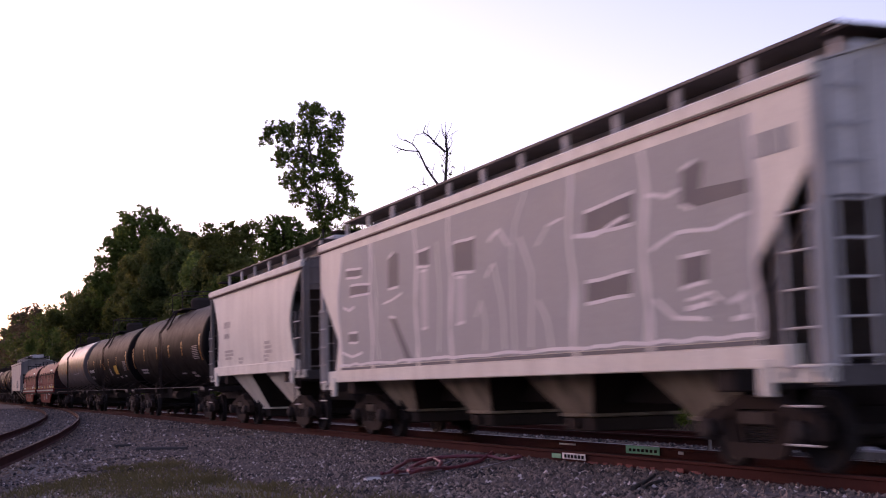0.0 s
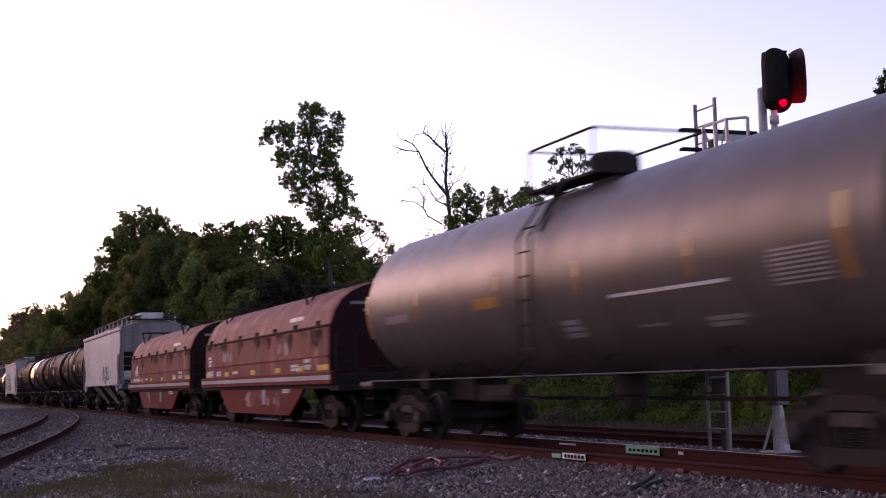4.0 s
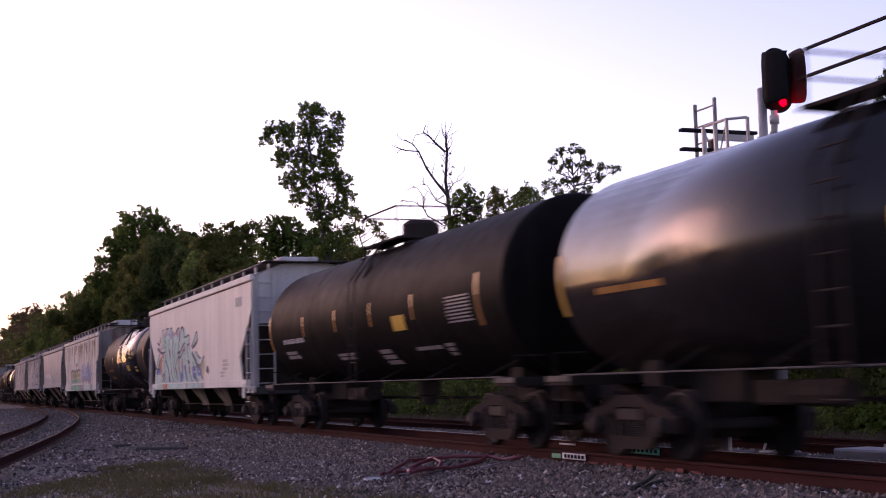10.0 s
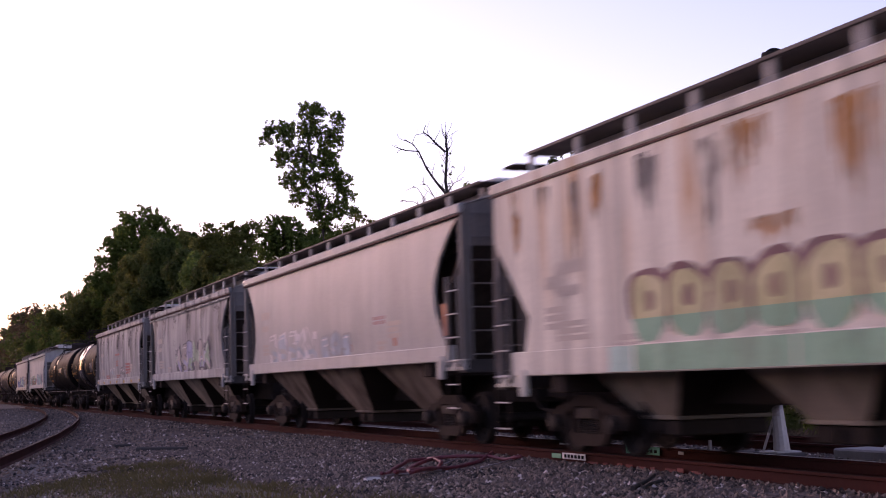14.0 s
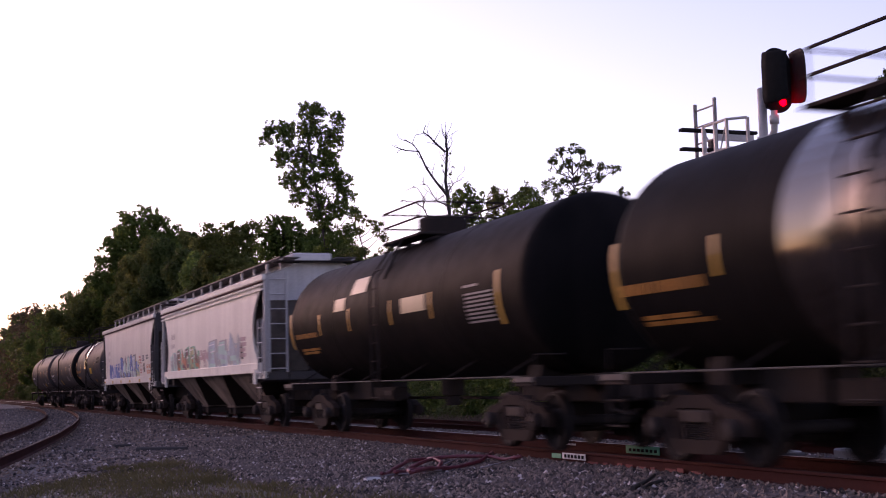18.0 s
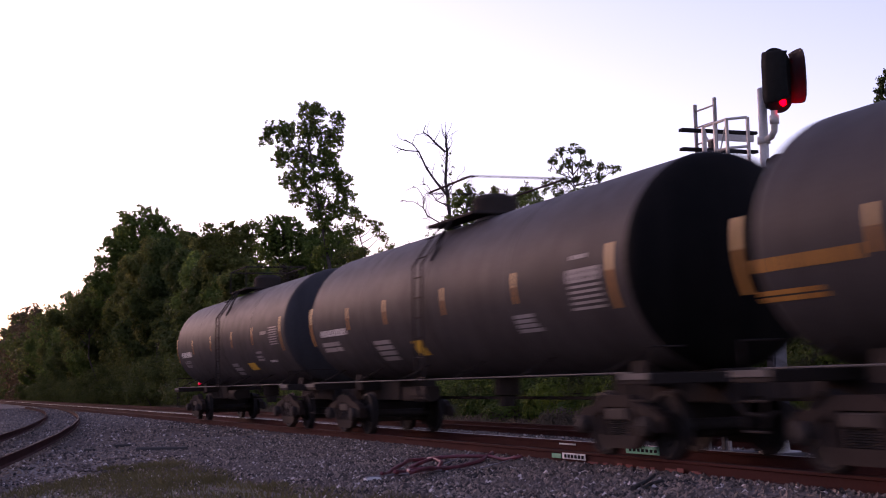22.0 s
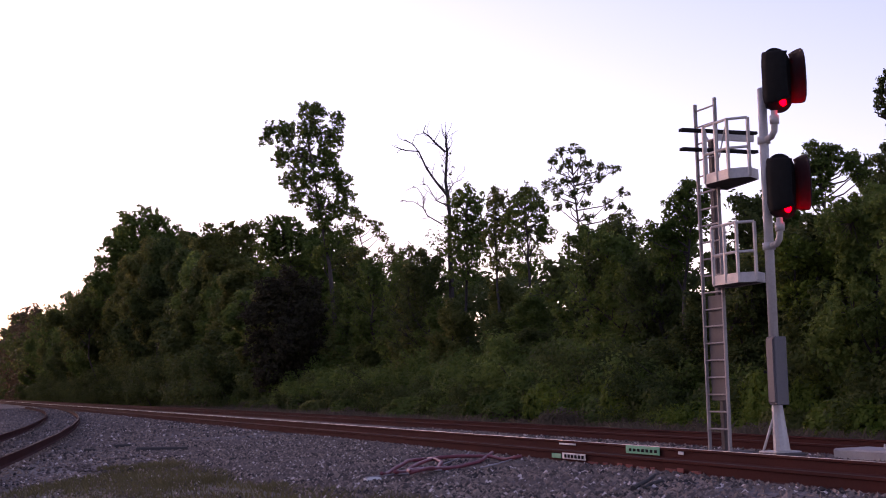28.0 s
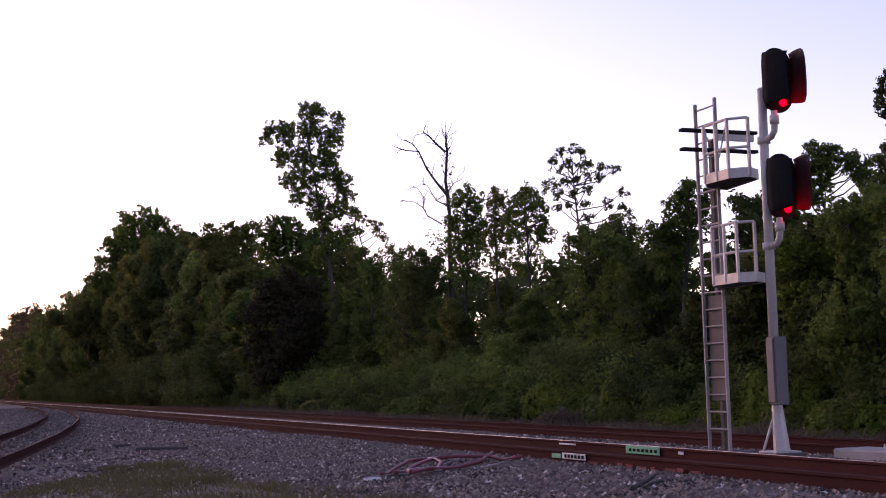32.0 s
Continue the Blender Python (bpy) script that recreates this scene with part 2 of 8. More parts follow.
def tube(bm, pts, radii, seg=8, caps=True):
    """A round bar through pts; radii one number or one for each point."""
    pts = [Vector(p) for p in pts]
    if not hasattr(radii, "__len__"):
        radii = [radii] * len(pts)
    rings = []
    side = None
    for i, p in enumerate(pts):
        d = (pts[min(i + 1, len(pts) - 1)] - pts[max(i - 1, 0)]).normalized()
        if side is None:
            side = d.orthogonal().normalized()
        else:
            side = (side - d * side.dot(d)).normalized()
        up = d.cross(side)
        rings.append([bm.verts.new(p + (side * math.cos(a) + up * math.sin(a)) * radii[i]) for a in (2 * math.pi * k / seg for k in range(seg))])
    for r0, r1 in zip(rings, rings[1:]):
        for k in range(seg):
            bm.faces.new((r0[k], r0[(k + 1) % seg], r1[(k + 1) % seg], r1[k]))
    if caps:
        bm.faces.new(rings[0][::-1])
        bm.faces.new(rings[-1])
    return bm


def lathe(bm, profile, axis="y", seg=24, at=(0, 0, 0)):
    """profile: (radius, place along axis). Closed solids start and end at radius 0."""
    i = "xyz".index(axis)
    rings = []
    for r, d in profile:
        ring = []
        for k in range(seg if r > 1e-6 else 1):
            a = 2 * math.pi * k / seg
            q = [r * math.cos(a), r * math.sin(a)]
            q.insert(i, d)
            ring.append(bm.verts.new(Vector(q) + Vector(at)))
        rings.append(ring)
    for r0, r1 in zip(rings, rings[1:]):
        n = max(len(r0), len(r1))
        for k in range(n):
            a, b_, c, d = r0[k % len(r0)], r0[(k + 1) % len(r0)], r1[(k + 1) % len(r1)], r1[k % len(r1)]
            quad = []
            for v in (a, b_, c, d):
                if v not in quad:
                    quad.append(v)
            bm.faces.new(quad)
    bmesh.ops.recalc_face_normals(bm, faces=bm.faces[:])
    return bm


def thing(name, label, category, group="", at=None):
    e = new(name)
    e.empty_display_size = 0.3
    if at:
        e.location = at
    return tagged(e, label, category, group)


def soup(name, verts, faces, material, parent=None):
    me = bpy.data.meshes.new(name)
    me.from_pydata(verts, [], faces)
    me.materials.append(material)
    return part(name, me, material, parent)


# ---- ground and tracks ----
Y_MAIN, Y_BACK, Z_BACK = 9.80, 15.15, -0.15
PROFILE = [(-3000, -0.6), (-300, -0.5), (-40, -0.42), (-12, -0.4), (-4, -0.36), (0, -0.34), (2, -0.32), (4, -0.3), (6, -0.28), (7.5, -0.26), (8.4, -0.2), (9.0, -0.165), (9.3, -0.24), (10.2, -0.24),
           (10.6, -0.19), (11.4, -0.23), (12.4, -0.29), (13.4, -0.31), (14.3, -0.32), (15.2, -0.33), (16.0, -0.33), (17.0, -0.45), (18.5, -0.75), (21, -0.95), (26, -1.0), (45, -1.0), (120, -0.9), (500, 0), (3000, 4)]


def ground_z(y):
    for (y0, z0), (y1, z1) in zip(PROFILE, PROFILE[1:]):
        if y0 <= y <= y1:
            return z0 + (z1 - z0) * (y - y0) / (y1 - y0)
    return PROFILE[-1][1]


def ground():
    xs = [-3000, -1500, -800, -500, -350, -250, -180] + [-140 + 2 * i for i in range(71)] + [6, 20, 60, 150, 400, 1200, 3000]
    verts = [(x, y, z + (0.05 * noise.noise((x * 0.35, y * 0.5, 0)) if abs(y) < 40 and not 8.6 < y < 11 and not 14 < y < 16.3 else 0)) for x in xs for y, z in PROFILE]
    n = len(PROFILE)
    faces = [(i * n + j, (i + 1) * n + j, (i + 1) * n + j + 1, i * n + j + 1) for i in range(len(xs) - 1) for j in range(n - 1)]
    return tagged(soup("ground", verts, faces, M["ground"]), "grey crushed-stone ground beside the tracks with thin dirty grass", "ground", kind="structure")


RAIL = [(-0.075, -0.18), (0.075, -0.18), (0.075, -0.168), (0.012, -0.15), (0.009, -0.045), (0.036, -0.035), (0.036, -0.002), (-0.036, -0.002), (-0.036, -0.035), (-0.009, -0.045), (-0.012, -0.15), (-0.075, -0.168)]


def rail(name, place, s_values, z, label, worn=True):
    """A rail swept along place(x) -> y."""
    bm, top = B(), B()
    prev = prev_top = None
    for x in s_values:
        y = place(x)
        ring = [bm.verts.new((x, y + a, z + b)) for a, b in RAIL]
        tr = [top.verts.new((x, y + a, z + b)) for a, b in ((-0.03, 0.0), (0.03, 0.0), (0.033, -0.006), (-0.033, -0.006))]
        if prev:
            for k in range(len(RAIL)):
                bm.faces.new((prev[k], ring[k], ring[(k + 1) % len(RAIL)], prev[(k + 1) % len(RAIL)]))
            for k in range(4):
                top.faces.new((prev_top[k], tr[k], tr[(k + 1) % 4], prev_top[(k + 1) % 4]))
        prev, prev_top = ring, tr
    ob = tagged(part(name, bm, M["rail"]), label, "rail", kind="structure")
    part("rail_head", top, M["railhead"] if worn else M["rail_dull"], ob, "bright worn running surface" if worn else "dull brown running surface")
    return ob


def ties(name, mid, turn, xs, z, label):
    verts, faces = [], []
    rnd = random.Random(4)
    for x in xs:
        y, a = mid(x), turn(x) + rnd.uniform(-0.01, 0.01)
        c, s = math.cos(a), math.sin(a)
        i = len(verts)
        for dz in (-0.2, 0.0):
            for u, v in ((-0.11, -1.28), (0.11, -1.28), (0.11, 1.28), (-0.11, 1.28)):
                verts.append((x + u * c - v * s, y + u * s + v * c, z + dz + rnd.uniform(-0.006, 0.004)))
        faces += [(i + 4, i + 5, i + 6, i + 7), (i, i + 1, i + 5, i + 4), (i + 1, i + 2, i + 6, i + 5), (i + 2, i + 3, i + 7, i + 6), (i + 3, i, i + 4, i + 7)]
    return tagged(soup(name, verts, faces, M["tie"]), label, "railway sleepers", kind="stuff")


def branch_y(x):
    s = min(117.5, max(-60, -x))
    return 9.16 - (0.0303 * (117.5 - s)) ** 2


def tracks():
    long = [-900, -300, -120, -60, -40, -20, 0, 50, 300, 900]
    near = rail("rail", lambda x: Y_MAIN - 0.7525, long, 0, "rust-brown near rail of the main track", False)
    far = rail("rail", lambda x: Y_MAIN + 0.7525, long, 0, "rust-brown far rail of the main track")
    for dy in (-0.7525, 0.7525):
        rail("rail", lambda x: Y_BACK + dy, long, Z_BACK, "rusty dark rail of the track behind the signal", False)
    bend = [-117 + 2 * i for i in range(75)]
    for dy in (-0.06, -1.565):
        rail("rail", lambda x: branch_y(x) + dy, bend, -0.012, "rusty curved rail of the diverging track", False)
    ties("railway_ties", lambda x: Y_MAIN, lambda x: 0, [-260 + 0.53 * i for i in range(560)], -0.178, "dark creosoted wooden ties sunk in the ballast")
    ties("railway_ties", lambda x: Y_BACK, lambda x: 0, [-200 + 0.53 * i for i in range(420)], Z_BACK - 0.178, "dark wooden ties of the far track")
    ties("railway_ties", lambda x: branch_y(x) - 0.81, lambda x: -math.atan(2 * 0.0303 ** 2 * (117.5 + x)), [-96 + 0.55 * i for i in range(180)], -0.33, "dark wooden ties of the diverging track")
    # painted and riveted plates on the rail webs
    def plate(owner, name, mat, x0, x1, z0, z1, y, label):
        return part(name, rbox(B(), x0, x1, y - 0.012, y, z0, z1, 0.003), mat, owner, label)
    yn, yf = Y_MAIN - 0.7525 - 0.037, Y_MAIN + 0.7525 - 0.037
    plate(near, "name_plate", M["white"], -18.75, -17.98, -0.12, -0.03, yn, "small white lettered plate")
    for i in range(6):
        plate(near, "character", M["signal"], -18.66 + 0.115 * i, -18.6 + 0.115 * i, -0.1, -0.05, yn - 0.013, "dark stencil bar")
    plate(near, "tag_plate", M["green"], -19.12, -18.8, -0.12, -0.05, yn, "faded green patch")
    plate(far, "name_plate", M["green"], -19.52, -18.45, -0.13, -0.004, yf - 0.005, "bright green plate")
    for i in range(7):
        plate(far, "character", M["signal"], -19.4 + 0.135 * i, -19.33 + 0.135 * i, -0.095, -0.05, yf - 0.018, "dark stencil bar")
    plate(far, "tag_plate", M["white"], -22.0, -21.35, -0.075, -0.045, yf, "faded white patch")
    plate(far, "tag_plate", M["white"], -17.9, -17.75, -0.09, -0.045, yf, "small white square")
    rnd = random.Random(8)
    for i in range(9):
        x = -17.8 + 0.36 * i + rnd.uniform(-0.1, 0.1)
        plate(near, "paint_mark", M["redpaint"], x, x + rnd.uniform(0.12, 0.3), -0.155, -0.155 + rnd.uniform(0.03, 0.06), yn - 0.015, "smeared red paint")


def stones():
    """Loose ballast in the near stretch, real stones."""
    rnd = np.random.default_rng(3)
    base = np.array([(1, 0, 0), (-1, 0, 0), (0, 1, 0), (0, -1, 0), (0, 0, 1), (0, 0, -1)], float)
    tri = [(4, 0, 2), (4, 2, 1), (4, 1, 3), (4, 3, 0), (5, 2, 0), (5, 1, 2), (5, 3, 1), (5, 0, 3)]

    def heap(name, n, x0, x1, y0, y1, size, label):
        x = x0 + (x1 - x0) * rnd.random(n) ** 0.8
        y = rnd.uniform(y0, y1, n)
        z = np.array([ground_z(v) for v in y]) + rnd.uniform(-0.012, 0.02, len(y))
        r = size * rnd.uniform(0.5, 1.25, len(x))
        a = rnd.uniform(0, 6.28, len(x))
        verts = np.zeros((len(x), 6, 3))
        jit = base[None] * (1 + rnd.uniform(-0.35, 0.35, (len(x), 6, 1))) + rnd.uniform(-0.25, 0.25, (len(x), 6, 3))
        jit[..., 2] *= 0.75
        verts[..., 0] = (jit[..., 0] * np.cos(a)[:, None] - jit[..., 1] * np.sin(a)[:, None]) * r[:, None] + x[:, None]
        verts[..., 1] = (jit[..., 0] * np.sin(a)[:, None] + jit[..., 1] * np.cos(a)[:, None]) * r[:, None] + y[:, None]
        verts[..., 2] = jit[..., 2] * r[:, None] + z[:, None]
        faces = (np.array(tri)[None] + 6 * np.arange(len(x))[:, None, None]).reshape(-1, 3)
        tagged(soup(name, verts.reshape(-1, 3).tolist(), faces.tolist(), M["stone"]), label, "ballast", kind="stuff")

    heap("ballast_stones", 60000, -11, -34, 4.3, 8.93, 0.041, "loose grey and pale crushed-stone ballast beside the rail")
    heap("ballast_stones", 22000, -30, -85, 3.5, 8.95, 0.045, "loose grey crushed-stone ballast along the track")
    heap("ballast_stones", 17000, -22.5, -70, -1.0, 4.2, 0.045, "scattered grey stones on the bare ground")
    heap("ballast_stones", 4500, -14, -24, -0.5, 3.8, 0.026, "small grey stones scattered through the thin grass")
    heap("ballast_stones", 9000, -70, -125, 3.0, 8.9, 0.06, "grey crushed-stone ballast beside the switch")
    heap("ballast_stones", 14000, -14, -40, 10.75, 14.3, 0.04, "pale crushed-stone ballast round the signal")


def grass_patch(name, n, x0, x1, y0, y1, h, material, label, seed, clump=0.6, edge=False):
    rnd = np.random.default_rng(seed)
    verts, faces = [], []
    cx, cy = rnd.uniform(x0, x1, max(4, n // 60)), rnd.uniform(y0, y1, max(4, n // 60))
    for i in range(n):
        k = rnd.integers(len(cx))
        x, y = cx[k] + rnd.normal(0, clump), cy[k] + rnd.normal(0, clump * 0.5)
        if edge and (x + 1.7 * y + 2.4 * noise.noise((x * 0.5, y * 0.5, 3)) < -19.0 or y > 4.5 + 0.3 * max(0, x + 19)):
            continue
        z = ground_z(y) - 0.02
        hh, a = h * rnd.uniform(0.4, 1.2), rnd.uniform(0, 6.28)
        dx, dy = math.cos(a) * 0.006, math.sin(a) * 0.006
        lx, ly = rnd.normal(0, 0.35 * hh), rnd.normal(0, 0.35 * hh)
        j = len(verts)
        verts += [(x - dx, y - dy, z), (x + dx, y + dy, z), (x + lx * 0.4 + dx * 0.7, y + ly * 0.4 + dy * 0.7, z + hh * 0.6), (x + lx, y + ly, z + hh)]
        faces += [(j, j + 1, j + 2), (j, j + 2, j + 3)]
    return tagged(soup(name, verts, faces, material), label, "grass", kind="stuff")


def cables():
    rnd = random.Random(2)
    runs = [("pipe", 0.03, [(-18.4, 6.0), (-18.8, 6.2), (-19.7, 6.8), (-20.5, 7.2), (-20.6, 7.5), (-19.7, 7.4), (-18.3, 6.7), (-17.7, 6.2), (-18.1, 6.3), (-19.1, 7.2), (-19.6, 8.0), (-20.4, 8.6)], "dark red flexible pipe lying on the ballast"),
            ("pipe", 0.03, [(-18.4, 6.2), (-19.2, 6.7), (-20.4, 7.6), (-19.9, 8.3), (-19.1, 8.6)], "dark red flexible pipe looped on the ballast"),
            ("wire", 0.011, [(-18.7, 6.3), (-19.6, 7.3), (-21.0, 8.3), (-22.0, 8.8)], "pale loose cable on the ballast"),
            ("wire", 0.011, [(-18.6, 7.6), (-19.0, 8.1), (-19.6, 8.6), (-20.2, 8.93)], "pale loose cable leading to the rail"),
            ("wire", 0.011, [(-18.2, 5.7), (-18.5, 6.1), (-18.6, 6.6), (-18.9, 7.2)], "pale loose cable beside the red pipe")]
    for mat, r, pts, label in runs:
        p = []
        for (xa, ya), (xb, yb) in zip(pts, pts[1:]):
            for k in range(5):
                f = k / 5
                x, y = xa + (xb - xa) * f, ya + (yb - ya) * f
                p.append((x + rnd.uniform(-0.02, 0.02), y, ground_z(y) + 0.05 + (0.09 if mat == "pipe" else 0.02) * abs(math.sin(1.7 * x + 0.6 * y))))
        tagged(part("cable" if mat == "wire" else "flexible_pipe", tube(B(), p, r, 6), M[mat], smooth=True), label, "cable")
    for pts, r in (([(-32.1, 3.4), (-31.9, 3.57)], 0.05), ([(-33.3, 4.2), (-33.35, 4.6)], 0.05), ([(-30.95, 4.4), (-30.6, 4.9), (-30.3, 5.4)], 0.06), ([(-14.1, 7.65), (-14.6, 8.1), (-15.1, 8.5)], 0.03), ([(-14.4, 8.2), (-14.2, 7.9), (-14.0, 7.75)], 0.025)):
        p = [(x + rnd.uniform(-0.03, 0.03), y, ground_z(y) + 0.05) for x, y in pts]
        tagged(part("stick", tube(B(), p, [r * (1 - 0.3 * i / len(p)) for i in range(len(p))], 7), M["tie"]), "dark rotten stick lying on the gravel", "stick")
    white = tagged(part("plastic_cap", rbox(B(), -18.35, -18.2, 5.72, 5.95, -0.3, -0.22, 0.02), M["white"]), "white plastic cap lying at the cable end", "cap")
    return white


# ---- the signal ----
def signal_head(mast, x, y, z):
    """Black oval background, a near hood that folds inwards, a far hood, three lenses, the lowest one lit."""
    plate = [(0.29 * math.cos(a), 0.29 * math.sin(a) + (0.265 if math.sin(a) >= 0 else -0.265)) for a in (2 * math.pi * (k + 0.5) / 28 for k in range(28))]
    back = part("background", prism(B(), [(y + p, z + q) for p, q in plate], "x", x - 0.02, x), M["signal"], mast, "black oval background")
    part("lamp_case", rbox(B(), x - 0.26, x - 0.02, y - 0.1, y + 0.14, z - 0.45, z + 0.45, 0.03), M["signal"], mast)
    # each hood: distance from the background, sideways place, lower and upper edge
    near = [(0.0, -0.275, -0.42, 0.46), (0.12, -0.245, -0.43, 0.45), (0.25, -0.195, -0.42, 0.44), (0.35, -0.145, -0.4, 0.42), (0.43, -0.095, -0.37, 0.4)]
    far = [(0.0, 0.26, -0.38, 0.46), (0.1, 0.285, -0.4, 0.49), (0.22, 0.29, -0.42, 0.5), (0.32, 0.275, -0.43, 0.49), (0.4, 0.255, -0.43, 0.45), (0.45, 0.235, -0.38, 0.36)]
    for rows, mat in ((near, M["signal"]), (far, M["hood"])):
        bm = B()
        grid = []
        for u, v, lo, hi in rows:
            mid = [(0.0, lo + 0.05), (0.012, lo + (hi - lo) * 0.33), (0.012, lo + (hi - lo) * 0.66), (0.0, hi - 0.05), (-0.02, hi)]
            line = [(-0.02, lo)] + mid
            grid.append([[bm.verts.new((x + u, y + v + (o + d) * (1 if v > 0 else -1), z + w)) for o, w in line] for d in (0.0, 0.014)])
        n = len(grid[0][0])
        for (a0, a1), (b0, b1) in zip(grid, grid[1:]):
            for k in range(n - 1):
                bm.faces.new((a0[k], b0[k], b0[k + 1], a0[k + 1]))
                bm.faces.new((a1[k], a1[k + 1], b1[k + 1], b1[k]))
            bm.faces.new((a0[0], a1[0], b1[0], b0[0]))
            bm.faces.new((a0[-1], b0[-1], b1[-1], a1[-1]))
        for inner, outer in (grid[0], grid[-1]):
            for k in range(n - 1):
                bm.faces.new((inner[k], inner[k + 1], outer[k + 1], outer[k]))
        bmesh.ops.recalc_face_normals(bm, faces=bm.faces[:])
        part("hood", bm, mat, mast, "dull black side hood", True)
    part("hood_rib", tube(B(), [(x + 0.03, y - 0.285, z - 0.12), (x + 0.24, y - 0.225, z - 0.06), (x + 0.43, y - 0.115, z - 0.02)], 0.008, 6), M["signal"], mast)
    for k, dz in enumerate((0.38, 0.02, -0.37)):
        lens = lathe(B(), [(0, 0.025), (0.04, 0.02), (0.06, 0.0), (0.06, -0.02), (0, -0.02)], "x", 18, (x + 0.012, y + 0.09, z + dz))
        part("lens", lens, M["red"] if k == 2 else M["hoodin"], mast, "glowing red lens" if k == 2 else "unlit dark lens", True)
    return back


def signal():
    X, Y = -19.2, 13.18
    mast = thing("railway_signal", "grey steel signal mast with two black heads showing red", "railway signal")
    part("pole", tube(B(), [(X, Y, 0.5), (X, Y, 5.88), (X, Y, 5.9)], [0.085, 0.075, 0.05], 16), M["galv"], mast, "galvanised round pole", True)
    foot = B()
    tube(foot, [(X + 0.0, Y, 0.55), (X + 0.08, Y, -0.2)], [0.09, 0.14], 12)
    tube(foot, [(X, Y - 0.08, 0.35), (X - 0.16, Y - 0.2, -0.2)], 0.022, 8)
    rbox(foot, X - 0.24, X + 0.28, Y - 0.24, Y + 0.24, -0.225, -0.195, 0.008)
    part("foot", foot, M["galv"], mast, "splayed steel foot")
    part("base", rbox(B(), X - 0.28, X + 0.34, Y - 0.28, Y + 0.28, -0.42, -0.22, 0.02), M["footing"], mast, "concrete footing")
    case = part("equipment_case", rbox(B(), X + 0.1, X + 0.33, Y - 0.22, Y + 0.02, 0.56, 1.68, 0.015), M["cabinet"], mast, "grey steel equipment case")
    part("door", rbox(B(), X + 0.12, X + 0.31, Y - 0.245, Y - 0.22, 0.6, 1.64, 0.008), M["cabinet"], case)
    part("latch", rbox(B(), X + 0.05, X + 0.1, Y - 0.27, Y - 0.2, 1.08, 1.13, 0.008), M["signal"], case, "small dark latch")
    for hx, hy, hz, ez in ((-18.85, 13.26, 5.96, 5.0), (-18.85, 13.25, 4.165, 3.2)):
        bm = B()
        tube(bm, [(X, Y, ez), (X + 0.22, Y, ez + 0.02), (X + 0.31, Y, ez + 0.1), (X + 0.33, Y, ez + 0.22), (X + 0.33, Y, hz - 0.52)], 0.055, 12)
        tube(bm, [(X, Y, ez - 0.06), (X, Y, ez + 0.06)], 0.11, 12)
        tube(bm, [(X + 0.33, Y, hz - 0.74), (X + 0.33, Y, hz - 0.6)], 0.08, 12)
        part("head_bracket", bm, M["galv"], mast, "bent pipe bracket", True)
        signal_head(mast, hx, hy, hz)
    tower = thing("signal_ladder", "galvanised steel access ladder with two railed platforms beside the signal", "ladder")
    lx0, lx1, ly = -21.36, -20.7, 13.2
    for x in (lx0, lx1):
        part("rail", rbox(B(), x - 0.025, x + 0.025, ly - 0.03, ly + 0.03, -0.36, 6.05, 0.008), M["galv_old"], tower)
    for i in range(20):
        part("rung", tube(B(), [(lx0, ly, 0.12 + 0.305 * i), (lx1, ly, 0.12 + 0.305 * i)], 0.016, 6), M["galv_old"], tower)
    part("climb_guard", rbox(B(), lx0 + 0.07, lx1 - 0.06, ly + 0.04, ly + 0.06, 0.62, 2.5, 0.005), M["guard"], tower, "grey sheet-metal climb guard")
    part("rear_post", rbox(B(), -21.2, -21.06, 13.33, 13.46, -0.3, 5.35, 0.02), M["galv_dark"], tower, "rust-brown square post")
    part("footing", rbox(B(), -21.45, -20.4, 13.05, 13.6, -0.42, -0.26, 0.02), M["footing"], tower, "dark concrete footing")
    for z, top, low in ((4.42, 1.0, 0.5), (2.64, 1.0, 0.5)):
        outline = [(-20.78, 13.02), (-20.35, 12.72), (-19.6, 12.72), (-19.36, 12.98), (-19.62, 13.32), (-20.9, 13.5)]
        if z < 4:
            outline = [(-20.72, 13.04), (-20.32, 12.78), (-19.55, 12.78), (-19.34, 13.0), (-19.6, 13.34), (-20.84, 13.5)]
        part("platform", prism(B(), outline, "z", z, z + 0.035), M["galv_dark"], tower, "steel grating platform")
        for a, b in zip(outline, outline[1:] + outline[:1]):
            d = Vector((b[0] - a[0], b[1] - a[1], 0))
            n = Vector((-d.y, d.x, 0)).normalized() * 0.006
            bm = B()
            q = [Vector((*a, z - 0.02)) - n, Vector((*b, z - 0.02)) - n, Vector((*b, z - 0.02)) + n, Vector((*a, z - 0.02)) + n]
            lo, hi = [bm.verts.new(v) for v in q], [bm.verts.new(v + Vector((0, 0, 0.17))) for v in q]
            bm.faces.new(lo); bm.faces.new(hi[::-1])
            for k in range(4):
                bm.faces.new((lo[k], hi[k], hi[(k + 1) % 4], lo[(k + 1) % 4]))
            part("kick_plate", bm, M["galv"], tower)
        for a, b in zip(outline[:4], outline[1:4]):
            for h in (top, low):
                part("handrail", tube(B(), [(*a, z + h), (*b, z + h)], 0.024, 6), M["galv"], tower)
        for a in outline[:4] + [((outline[1][0] + outline[2][0]) / 2, outline[1][1])]:
            part("post", rbox(B(), a[0] - 0.024, a[0] + 0.024, a[1] - 0.024, a[1] + 0.024, z, z + top, 0.004), M["galv"], tower)
    for z in (5.5, 5.15):
        for x in (-21.05, -20.97):
            part("stay_bar", rbox(B(), x - 0.03, x + 0.03, 12.66, 14.25, z - 0.035, z + 0.02, 0.006), M["hoodin"], tower, "dark horizontal stay bar")
